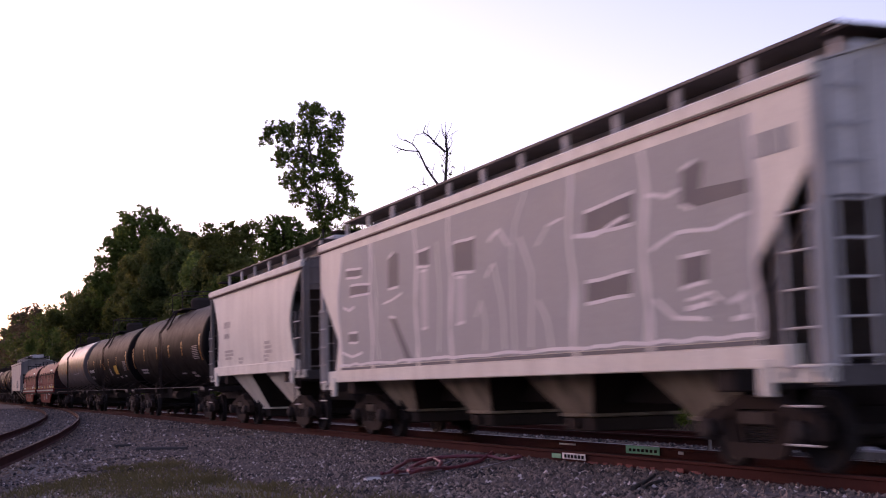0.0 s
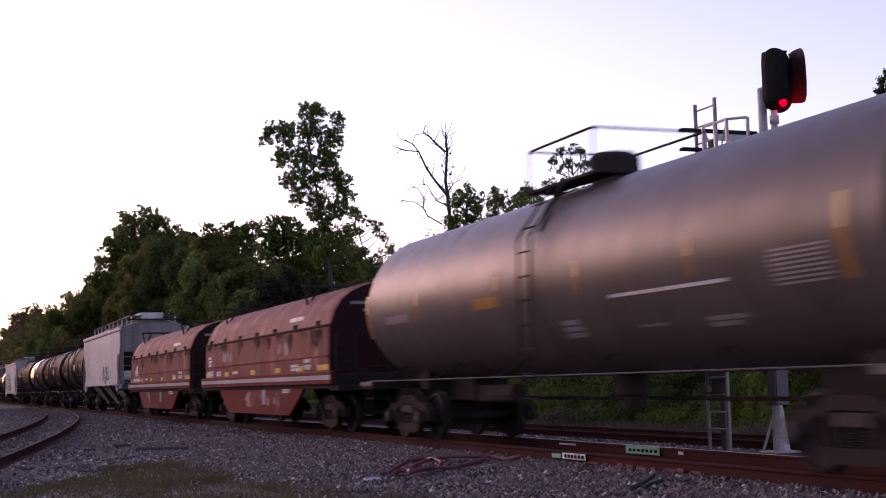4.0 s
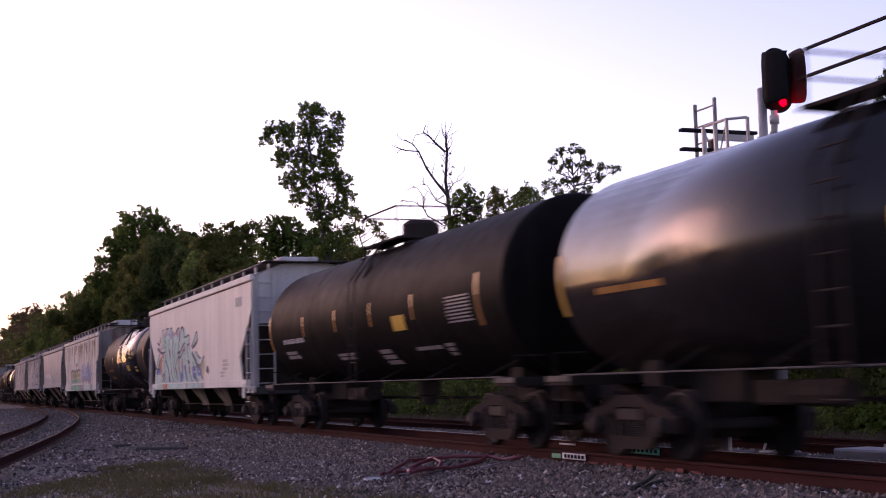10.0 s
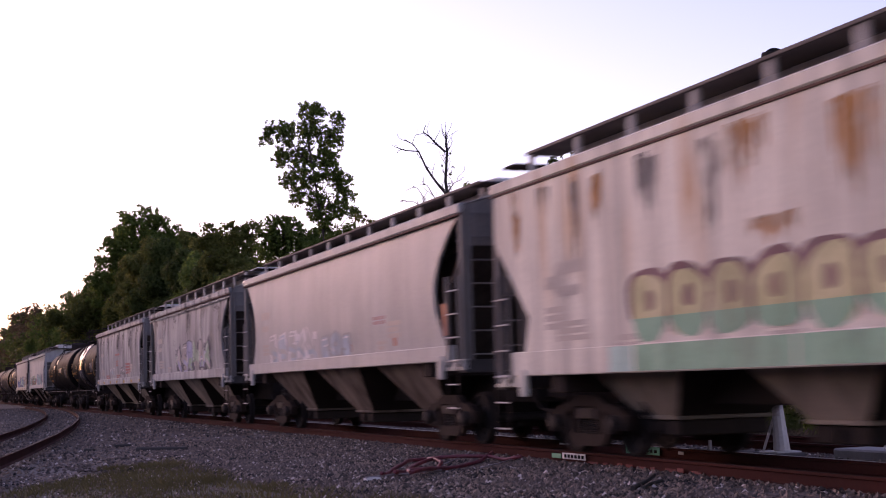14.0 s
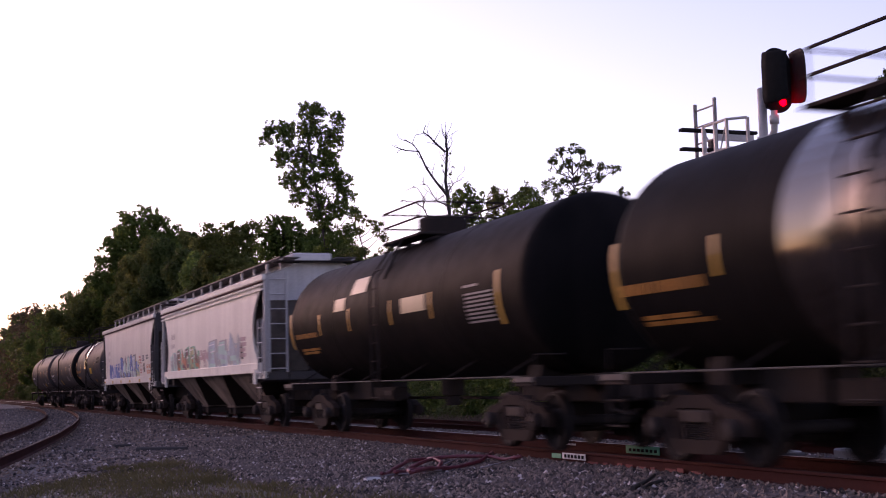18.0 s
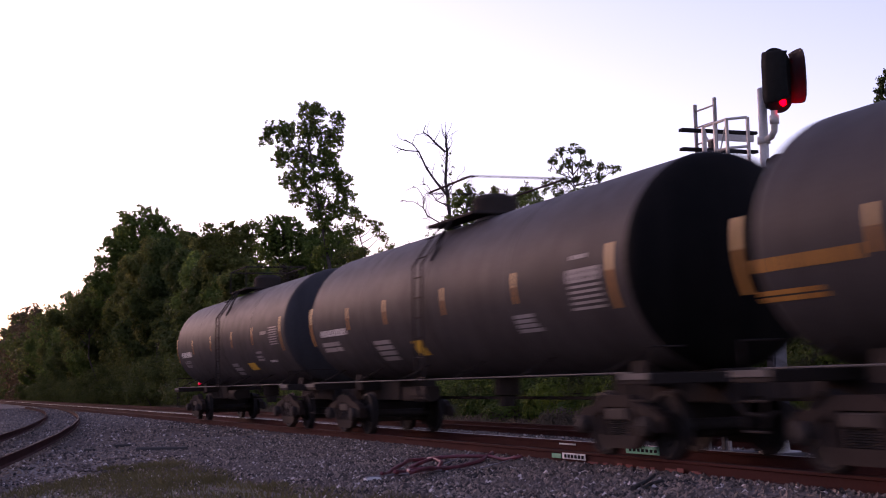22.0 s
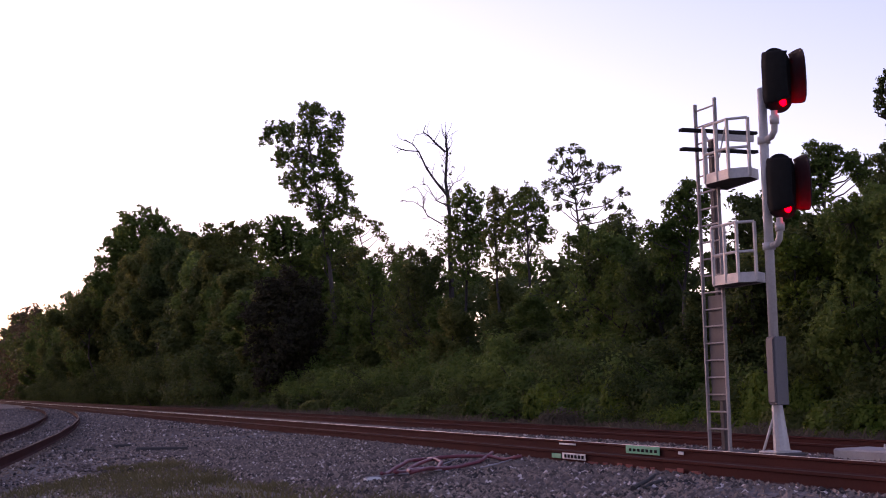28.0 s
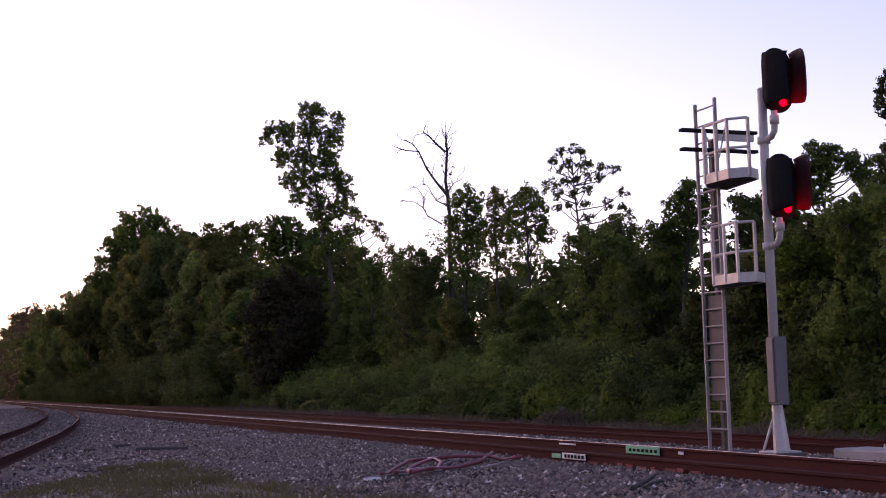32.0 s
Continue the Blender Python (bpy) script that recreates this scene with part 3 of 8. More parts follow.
    part("cross_beam", rbox(B(), -20.9, -20.84, 13.3, 14.1, 5.3, 5.42, 0.008), M["galv"], tower, "pale steel cross beam")
    for dx in (-0.35, 0.35):
        part("brace", tube(B(), [(-20.94, 13.4, 5.0), (-20.94 + dx, 13.33, 5.5)], 0.014, 6), M["galv"], tower)
    pad = thing("concrete_pad", "pale concrete equipment foundation with bolts on the ballast", "foundation")
    part("slab", rbox(B(), -18.35, -16.0, 13.6, 14.3, -0.5, -0.14, 0.03), M["concrete"], pad)
    for x in (-17.5, -16.9):
        part("bolt", tube(B(), [(x, 13.95, -0.15), (x, 13.95, -0.06)], 0.014, 8), M["galv"], pad, "steel anchor bolt")


# ---- trees ----
def leaves(rnd, clumps, per, size):
    """Leaf quads round clump centres (x, y, z, r)."""
    c = np.array(clumps)
    weight = c[:, 3] ** 2
    n = int(per * len(c))
    idx = rnd.choice(len(c), n, p=weight / weight.sum())
    d = rnd.normal(size=(n, 3))
    d /= np.linalg.norm(d, axis=1)[:, None]
    rad = c[idx, 3] * rnd.uniform(0.02, 1.0, n) ** 0.5
    pos = c[idx, :3] + d * rad[:, None] * np.array((1, 1, 0.85))
    out = d + 0.55 * rnd.normal(size=(n, 3)) + np.array((0, 0, 0.35))
    a = np.cross(out, rnd.normal(size=(n, 3))); a /= np.linalg.norm(a, axis=1)[:, None]
    b = np.cross(out, a); b /= np.linalg.norm(b, axis=1)[:, None]
    s = size * rnd.uniform(0.55, 1.3, n)[:, None]
    v = np.stack([pos - a * s * 0.6, pos + b * s * 0.36, pos + a * s * 0.62, pos - b * s * 0.36], 1)
    f = np.arange(4 * n).reshape(-1, 4)
    return v.reshape(-1, 3).tolist(), f.tolist()


def limb_points(rnd, p, d, length, steps=5, wander=0.18, rise=0.05):
    pts = [Vector(p)]
    d = Vector(d).normalized()
    for _ in range(steps):
        d = (d + Vector(rnd.normal(0, wander, 3)) + Vector((0, 0, rise))).normalized()
        pts.append(pts[-1] + d * (length / steps))
    return pts


ACROSS = Vector((0.357, 0.934, 0))


def tree(name, label, height, spread, seed, leaf="leaf", bare=0.3, per=60, size=0.3, clump=0.8, limbs=16, lean=0.0, top=0.5, twigs=3, at=None):
    """A broadleaf tree: trunk, limbs, twigs and a leaf clump on every twig, so that sky shows between them."""
    rnd = np.random.default_rng(seed)
    t = thing(name, label, "tree", at=at)
    trunk = B()
    n = 8
    line = [ACROSS * (lean * height * (i / n) ** 1.5 + 0.15 * rnd.normal() * i / n) + Vector((0, 0.15 * rnd.normal() * i / n, height * 0.95 * i / n)) for i in range(n + 1)]
    r0 = 0.011 * height + 0.03
    tube(trunk, line, [r0 * (1 - 0.85 * i / n) for i in range(n + 1)], 8)
    clumps = []
    for k in range(limbs):
        f = bare + (0.97 - bare) * (k + rnd.uniform(0, 0.8)) / limbs
        i = min(n - 1, int(f * n))
        p = line[i].lerp(line[i + 1], f * n - i)
        a = k * 2.4 + rnd.uniform(-0.5, 0.5)
        g = (f - bare) / (1 - bare)
        reach = spread * (0.5 + 0.5 * math.sin(math.pi * min(1, g * 0.8 + 0.25))) * (1 - (1 - top) * g ** 2) * rnd.uniform(0.55, 1.2)
        pts = limb_points(rnd, p, (math.cos(a), math.sin(a), 0.35 + 0.8 * g), reach, 4, 0.16, 0.1)
        rr = r0 * (1 - 0.8 * f) * 0.4 + 0.012
        tube(trunk, pts, [rr * (1 - 0.8 * j / 4) for j in range(5)], 5, False)
        d0 = (pts[4] - pts[0]).normalized()
        for j in (1, 2, 3, 4):
            for _ in range(twigs):
                d = d0 + Vector(rnd.normal(0, 0.65, 3)) + Vector((0, 0, 0.45))
                q = pts[j] + d.normalized() * reach * rnd.uniform(0.12, 0.36)
                tube(trunk, [pts[j], q], [0.02, 0.008], 3, False)
                clumps.append((*q, clump * rnd.uniform(0.45, 1.0)))
            clumps.append((*pts[j], clump * rnd.uniform(0.5, 0.9)))
    for _ in range(6):
        q = line[-1] + Vector((rnd.normal(0, 0.12 * spread), rnd.normal(0, 0.12 * spread), rnd.uniform(-0.03, 0.05) * height))
        tube(trunk, [line[-2], q], [0.03, 0.008], 3, False)
        clumps.append((*q, clump * rnd.uniform(0.4, 0.8)))
    part("trunk", trunk, M["bark"], t)
    v, f = leaves(rnd, clumps, per, size)
    soup("crown", v, f, M[leaf], t)
    return t


def lobed_tree(name, label, at, lobes, leaf, tuft, seed, fill=2.0, lean=0.0):
    """A tree whose crown is a set of lobes (across, height, radius), each of them filled with leafy tufts on twigs."""
    rnd = np.random.default_rng(seed)
    t = thing(name, label, "tree", at=at)
    wood, clumps = B(), []
    top = max(lobes, key=lambda q: q[1])
    low = min(lobes, key=lambda q: q[1])
    mid = sum(q[0] for q in lobes) / len(lobes)
    n = 8
    line = [ACROSS * (lean * (1 - i / n) + (mid * 0.6 + 0.4 * low[0] if i < 5 else mid + (top[0] - mid) * (i - 4) / 4) * (i / n) ** 0.5) + Vector((rnd.normal(0, 0.08), 0, top[1] * 0.95 * i / n)) for i in range(n + 1)]
    r0 = 0.009 * top[1] + 0.03
    tube(wood, line, [r0 * (1 - 0.85 * i / n) for i in range(n + 1)], 8)
    for u, h, r in lobes:
        depth = rnd.normal(0, 0.5 * r)
        c = ACROSS * u + Vector((-0.934, 0.357, 0)) * depth + Vector((0, 0, h))
        f = max(0.1, min(0.95, (h - 1.2 * r) / (0.95 * top[1]) - 0.04))
        i = min(n - 1, int(f * n))
        p = line[i].lerp(line[i + 1], f * n - i)
        bow = p.lerp(c, 0.55) + Vector((rnd.normal(0, 0.1), rnd.normal(0, 0.1), -0.12 * (c - p).length))
        w = 0.028 + 0.02 * r
        tube(wood, [p, bow, c], [w, 0.7 * w, 0.35 * w], 5, False)
        count = max(4, int(fill * 3.0 * (r / tuft) ** 2))
        for _ in range(count):
            d = Vector(rnd.normal(0, 1, 3)).normalized()
            q = c + d * r * rnd.uniform(0.2, 1.0) ** 0.6 * rnd.uniform(0.8, 1.3)
            clumps.append((*q, tuft * rnd.uniform(0.6, 1.25)))
            if rnd.random() < 0.3:
                tube(wood, [c, q], [0.016, 0.007], 3, False)
    part("trunk", wood, M["bark"], t)
    v, f = leaves(rnd, clumps, 17, 0.68 * tuft)
    soup("crown", v, f, M[leaf], t)
    return t


def mound(name, label, height, width, seed, leaf, size=0.13):
    """A lumpy heap of vines: a dense skin of leaves over a few swelling lobes."""
    rnd = np.random.default_rng(seed)
    t = thing(name, label, "bush")
    stems, v, f = B(), [], []
    for k in range(7):
        c = Vector((rnd.normal(0, 0.3 * width), rnd.normal(0, 0.2 * width), height * rnd.uniform(0.05, 0.55)))
        r = (width * rnd.uniform(0.22, 0.36), height * rnd.uniform(0.35, 0.5))
        tube(stems, [(c.x * 0.6, c.y * 0.6, -0.1), (c.x, c.y, c.z + 0.5 * r[1])], [0.03, 0.015], 5, False)
        n = int(900 * r[0] * (r[0] + r[1]) / (size / 0.13) ** 2)
        d = rnd.normal(size=(n, 3)); d[:, 2] = np.abs(d[:, 2]) * 1.2 - 0.3
        d /= np.linalg.norm(d, axis=1)[:, None]
        lump = 1 + 0.14 * np.sin(5 * d[:, 0] + k) * np.sin(6 * d[:, 1] + 2 * k) + rnd.normal(0, 0.06, n)
        pos = np.array(c) + d * np.array((r[0], r[0], r[1])) * lump[:, None]
        out = d + 0.45 * rnd.normal(size=(n, 3)) + np.array((0, 0, 0.3))
        a = np.cross(out, rnd.normal(size=(n, 3))); a /= np.linalg.norm(a, axis=1)[:, None]
        b = np.cross(out, a); b /= np.linalg.norm(b, axis=1)[:, None]
        s = size * rnd.uniform(0.6, 1.3, n)[:, None]
        i = len(v)
        v += np.stack([pos - a * s * 0.6, pos + b * s * 0.42, pos + a * s * 0.62, pos - b * s * 0.42], 1).reshape(-1, 3).tolist()
        f += (np.arange(4 * n).reshape(-1, 4) + i).tolist()
    part("stem", stems, M["bark"], t)
    soup("leaves", v, f, M[leaf], t)
    return t


def bush(name, label, height, width, seed, leaf, per=200, size=0.2):
    rnd = np.random.default_rng(seed)
    t = thing(name, label, "bush")
    stems, clumps = B(), []
    for k in range(9):
        a = rnd.uniform(0, 6.28)
        pts = limb_points(rnd, (rnd.normal(0, 0.25 * width), rnd.normal(0, 0.25 * width), -0.1), (0.5 * math.cos(a), 0.5 * math.sin(a), 1), height * rnd.uniform(0.6, 1.0), 4)
        tube(stems, pts, [0.04, 0.035, 0.03, 0.02, 0.008], 5, False)
        for q in pts[1:]:
            for _ in range(2):
                clumps.append((q.x + rnd.normal(0, 0.22 * width), q.y + rnd.normal(0, 0.22 * width), max(0.15, q.z + rnd.normal(0, 0.2)), 0.3 * width * rnd.uniform(0.5, 1.0)))
    part("stem", stems, M["bark"], t)
    v, f = leaves(rnd, clumps, per, size)
    soup("leaves", v, f, M[leaf], t)
    return t


def dead_tree():
    """A bare snag with forked limbs, vines on its lower trunk."""
    rnd = np.random.default_rng(21)
    t = thing("dead_tree", "bare dead tree with forked pale limbs and a vine-covered lower trunk", "tree", at=(-68.4, 26.5, -1.0))
    bm = B()
    across = Vector((0.357, 0.934, 0))

    def limb(pts, r, twigs):
        p = [across * d + Vector((0, 0, z)) + Vector(rnd.normal(0, 0.04, 3)) for d, z in pts]
        n = len(p) - 1
        tube(bm, p, [max(0.022, 0.95 * r * (1 - 0.75 * j / n)) for j in range(n + 1)], 6, False)
        for _ in range(twigs):
            j = rnd.integers(1, n + 1)
            q = p[j].lerp(p[j - 1], rnd.random())
            d = (p[j] - p[j - 1]).normalized() + Vector(rnd.normal(0, 0.6, 3))
            w = limb_points(rnd, q, d, rnd.uniform(0.4, 1.1), 4, 0.3, 0.05)
            tube(bm, w, [0.022, 0.02, 0.017, 0.014, 0.008], 4, False)

    limb([(0.1, 0), (0.05, 5), (0.05, 9.3), (0, 11.3), (-0.05, 13), (-0.1, 14.6), (-0.08, 15.4)], 0.19, 90)
    limb([(0, 12.1), (-0.67, 13.0), (-1.15, 13.7), (-1.6, 14.7), (-2.3, 14.7), (-2.75, 14.9)], 0.085, 9)
    limb([(-1.6, 14.7), (-1.9, 15.1), (-2.4, 15.4)], 0.04, 4)
    limb([(-0.1, 14.7), (-0.55, 15.1), (-0.95, 15.5), (-1.25, 15.7), (-1.15, 16.1)], 0.07, 8)
    limb([(0, 11.6), (-0.6, 12.0), (-0.85, 12.3), (-1.2, 12.8), (-1.65, 12.85)], 0.045, 6)
    limb([(-0.3, 10.6), (-1.2, 11.1), (-1.45, 11.6), (-1.95, 11.85), (-2.6, 12.1)], 0.05, 7)
    limb([(-1.35, 11.6), (-1.25, 12.1), (-1.65, 12.6), (-1.95, 12.8)], 0.035, 4)
    limb([(0, 12.3), (0.3, 12.9), (0.75, 13.0)], 0.035, 4)
    part("trunk", bm, M["deadwood"], t, "grey weathered wood")
    clumps = [(rnd.normal(0.1, 0.12), rnd.normal(0.1, 0.15), z, 0.22) for z in np.linspace(11.5, 14.5, 12)] + [(rnd.normal(0, 0.6), rnd.normal(0, 0.6), z, 0.7) for z in np.linspace(1, 10, 24)]
    v, f = leaves(rnd, clumps, 40, 0.15)
    soup("vines", v, f, M["leaf_dark"], t)
    return t


HEIGHTS = [(-345, 19), (-256, 18.0), (-206, 21.5), (-178, 22.5), (-150, 19.5), (-128, 15.5), (-118, 14), (-101, 12.5), (-92, 10.4), (-82, 9.4), (-70, 9.2), (-60, 8.8), (-50, 7.4), (-45, 6.2), (-41, 6.6), (-35, 7.2), (-20, 7.0)]


def wood_height(x):
    for (x0, h0), (x1, h1) in zip(HEIGHTS, HEIGHTS[1:]):
        if x0 <= x <= x1:
            return h0 + (h1 - h0) * (x - x0) / (x1 - x0)
    return 20 if x < -345 else 7


def woods():
    rnd = random.Random(5)
    g = -1.0
    kinds = [
        (17, tree("broadleaf_tree", "dark green leafy broadleaf tree at the wood's edge", 17, 4.4, 1, "leaf", 0.16, 75, 0.36, 1.25, 18, 0.02, 0.55)),
        (15, tree("broadleaf_tree", "dense dark green tree in the woods", 15, 4.0, 2, "leaf_dark", 0.14, 75, 0.34, 1.2, 18, -0.03, 0.5)),
        (19, tree("broadleaf_tree", "olive green leafy tree in the woods", 19, 4.6, 3, "leaf_warm", 0.18, 75, 0.36, 1.25, 20, 0.0, 0.6)),
        (11, tree("slender_tree", "slender leafy tree with gaps in its crown", 11, 2.4, 4, "leaf", 0.2, 62, 0.15, 0.62, 20, 0.03, 0.6)),
        (10, tree("slender_tree", "thin young tree with an open ragged crown", 10, 2.2, 5, "leaf_warm", 0.25, 60, 0.145, 0.55, 18, -0.03, 0.6)),
        (9, tree("slender_tree", "small dark leafy tree", 9, 2.4, 6, "leaf_dark", 0.15, 62, 0.15, 0.6, 20, 0.0, 0.6)),
    ]
    bushes = [
        bush("bush", "tangled dark green undergrowth bush", 3.2, 3.0, 11, "leaf_dark", 200, 0.135),
        bush("bush", "vine-covered bright green bush", 2.4, 3.2, 12, "leaf_vine", 210, 0.12),
        bush("bush", "dark leafy bush below the trees", 4.2, 3.2, 13, "leaf", 210, 0.14),
        bush("bush", "low dry olive bush", 1.6, 2.2, 14, "weeds", 130, 0.13),
    ]
    used = set()

    def put(src, x, y, k=1.0, kz=None):
        m = Matrix.Translation((x, y, ground_z(y) - 0.1)) @ Matrix.Rotation(rnd.uniform(0, 6.28), 4, "Z") @ Matrix.Diagonal((k, k, kz or k, 1))
        if src.name in used:
            copy_thing(src, m @ Matrix.Diagonal((*(1 / v for v in src.scale), 1)))
        else:
            used.add(src.name)
            src.matrix_basis = m

    def grow(which, x, y, f):
        h, src = kinds[which]
        k = (wood_height(x) + 1) * f * (y + 2) / 27 / h
        put(src, x, y, 0.5 * (k + 1) if k < 1 else k ** 0.5, k)

    # the tall closed wall of trees down the line
    x = -98
    while x > -335:
        grow(rnd.choice((0, 1, 2)), x, 24.5 + rnd.uniform(-1.2, 1.5), rnd.uniform(0.68, 0.95))
        if x > -230:
            grow(rnd.choice((0, 1, 2)), x - 2.5, 30 + rnd.uniform(-1.5, 2), rnd.uniform(0.6, 0.8))
        put(bushes[0], x + rnd.uniform(-2, 2), 22.6 + rnd.uniform(-0.5, 0.8), rnd.uniform(0.8, 1.3))
        put(bushes[0], x + 3 + rnd.uniform(-2, 2), 23.0 + rnd.uniform(-0.5, 0.8), rnd.uniform(1.1, 1.7))
        x -= 5.5 if x > -200 else 9
    # the lower stretch, with sky between the crowns
    x = -96.0
    while x < -20:
        grow(rnd.choice((3, 4, 5)), x, 25 + rnd.uniform(-1.5, 2.0), rnd.uniform(0.45, 0.78) if x < -42 else rnd.uniform(0.6, 0.9))
        if rnd.random() < 0.25:
            grow(rnd.choice((3, 4, 5)), x + 1.5, 29.5 + rnd.uniform(-1.5, 2.5), rnd.uniform(0.5, 0.7))
        put(bushes[rnd.choice((0, 2, 2))], x + rnd.uniform(-1, 1), 23.8 + rnd.uniform(-0.8, 0.8), rnd.uniform(0.75, 1.1))
        put(bushes[rnd.choice((0, 2, 2))], x + 1.4 + rnd.uniform(-1, 1), 26 + rnd.uniform(-0.8, 0.8), rnd.uniform(0.75, 1.0))
        put(bushes[1 if x > -52 and rnd.random() < 0.55 else 0], x + rnd.uniform(-1, 1), 22.2 + rnd.uniform(-0.8, 0.6), rnd.uniform(0.5, 0.8))
        x += 2.9
    heaps = [mound("vine_heap", "lumpy heap of yellow-green vines at the wood's edge", 1.9, 3.0, 21, "leaf_vine"),
             mound("vine_heap", "rounded heap of dark green vines", 2.3, 3.2, 22, "leaf"),
             mound("vine_heap", "low spreading heap of olive vines", 1.3, 3.4, 23, "leaf_warm"),
             mound("vine_heap", "shaded heap of dark vines under the trees", 2.1, 3.2, 24, "leaf_dark")]
    x = -24.0
    while x > -112:
        put(heaps[rnd.choice((0, 0, 1, 2) if x > -50 else (3, 1, 2, 3))], x, 21.7 + rnd.uniform(-0.5, 0.7), rnd.uniform(0.6, 1.05), rnd.uniform(0.55, 1.15))
        if x > -62:
            put(heaps[rnd.choice((3, 1, 3, 2))], x - 0.6, 22.9 + rnd.uniform(-0.3, 0.5), rnd.uniform(0.8, 1.1), rnd.uniform(0.9, 1.5))
        x -= rnd.uniform(1.3, 2.2)
    # vines climbing the trees past the signal
    for i, (x, y, h) in enumerate(((-31.5, 23.0, 5.6), (-28.4, 22.6, 6.4), (-25.6, 22.2, 6.0), (-34.6, 23.2, 5.0))):
        lobed_tree("vine_tree", "low tree smothered in green vines beside the track", (x, y, g), [(rnd.uniform(-0.9, 0.9), h * (1 - (k % 4) / 4.6) - rnd.uniform(0, 0.5), rnd.uniform(0.5, 0.9)) for k in range(11)], ("leaf_vine", "leaf", "leaf", "leaf_dark")[i], 0.17, 230 + i, 1.6)
    for i in range(34):
        put(bushes[3], -24 - 2.7 * i + rnd.uniform(-1, 1), 20.3 + rnd.uniform(-0.6, 0.6), rnd.uniform(0.3, 0.65))
    # the crowns that stand out against the sky: x, y, top, spread, lean, bare, kind of leaf
    crowns = [(-328, 25, 19.5, 7.0, 0, 0.2, "leaf_warm"), (-290, 25, 18.5, 6.0, 0, 0.2, "leaf"), (-256, 25, 18.6, 6.0, 0, 0.2, "leaf"), (-226, 25, 18.6, 5.0, 0, 0.2, "leaf_dark")]
    for i, (x, y, h, w, lean, bare, leaf) in enumerate(crowns):
        tree("broadleaf_tree", "tall leafy tree with a ragged top against the sky", h + 1, w, 60 + i, leaf, bare, 30, 0.27, 0.72, 26, lean, 0.8, 4, (x, y, g))
    lobed_tree("broadleaf_tree", "round-headed leafy tree with tufted twigs against the sky", (-176, 25, g), [(1.5, 24.2, 1.6), (-0.5, 23.5, 1.6), (3.2, 23.2, 1.3), (4.7, 21.7, 1.6), (-2.2, 22.3, 1.6), (0.3, 21.5, 2.6), (2.2, 20.5, 2.6), (-3.4, 20.6, 1.3), (-1.7, 19.6, 2.3), (-4.4, 18.2, 1.3), (-2.7, 17.1, 2.2), (-5.2, 16.2, 1.3), (0.8, 18.0, 2.9), (3.7, 19.0, 2.5), (6.2, 19.4, 1.9), (5.7, 16.4, 2.6), (-3.7, 13.7, 2.5)], "leaf", 0.55, 201)
    lobed_tree("broadleaf_tree", "lower leafy tree at the end of the tall wood", (-181, 23.5, g), [(-3.5, 14.0, 1.5), (-5.6, 13.0, 1.6), (-4.0, 11.8, 1.9), (-8.3, 11.7, 1.2), (-9.5, 11.2, 0.9), (-6.0, 10.5, 1.8), (-2.0, 12.0, 2.0)], "leaf_warm", 0.5, 202, 2.6)
    lobed_tree("slender_tree", "pair of narrow leafy tops above the tall wood", (-123, 25, g), [(-1.1, 16.9, 0.6), (-0.7, 16.0, 0.75), (-1.3, 15.5, 0.85), (-0.4, 14.7, 0.85), (-2.0, 15.3, 0.6), (-0.9, 14.0, 1.15), (1.0, 16.8, 0.6), (2.1, 16.3, 0.75), (3.2, 16.6, 0.75), (1.4, 15.4, 0.95), (2.8, 15.0, 1.15), (1.0, 14.2, 1.05), (-0.2, 12.4, 1.5), (2.4, 12.8, 1.5)], "leaf_warm", 0.4, 203)
    lobed_tree("broadleaf_tree", "broad leafy tree below the tall leaning one", (-103, 25, g), [(0.1, 14.8, 0.6), (0.9, 15.1, 0.6), (1.6, 14.6, 0.7), (-0.2, 13.9, 0.8), (1.0, 13.7, 1.15), (2.2, 13.5, 1.0), (3.4, 13.5, 1.0), (-0.2, 12.7, 1.15), (1.6, 12.4, 1.3), (3.4, 12.0, 1.3), (4.6, 12.6, 1.0), (5.8, 12.8, 0.8), (6.7, 12.2, 0.7), (5.2, 11.1, 1.25), (7.0, 11.3, 0.55), (2.0, 10.5, 1.8), (4.4, 9.6, 1.6)], "leaf", 0.36, 204)
    lobed_tree("tall_tree", "tall leafy tree leaning over the other crowns", (-88.95, 26.1, g), [(-2.0, 21.2, 0.6), (-1.1, 20.9, 0.7), (0.2, 20.5, 0.6), (-4.3, 19.7, 0.55), (-4.7, 19.0, 0.45), (-3.2, 19.3, 0.95), (-1.7, 19.9, 1.05), (-0.2, 19.2, 0.95), (-3.6, 17.8, 0.75), (-2.3, 17.9, 1.15), (-0.6, 17.7, 1.05), (-3.2, 16.3, 0.7), (-1.7, 16.1, 1.05), (-0.2, 16.5, 0.9), (0.6, 15.7, 0.75), (-2.6, 15.0, 0.6), (-1.2, 14.6, 1.0), (0.2, 14.4, 0.9), (1.0, 15.1, 0.5), (-0.6, 13.3, 0.75), (-0.4, 12.5, 0.45), (-1.5, 13.6, 0.45), (-0.2, 11.7, 0.7), (0.7, 12.6, 0.7), (-0.9, 11.0, 0.9), (1.3, 13.9, 0.5), (1.0, 11.4, 0.7)], "leaf", 0.22, 205, 1.7, 0.6)
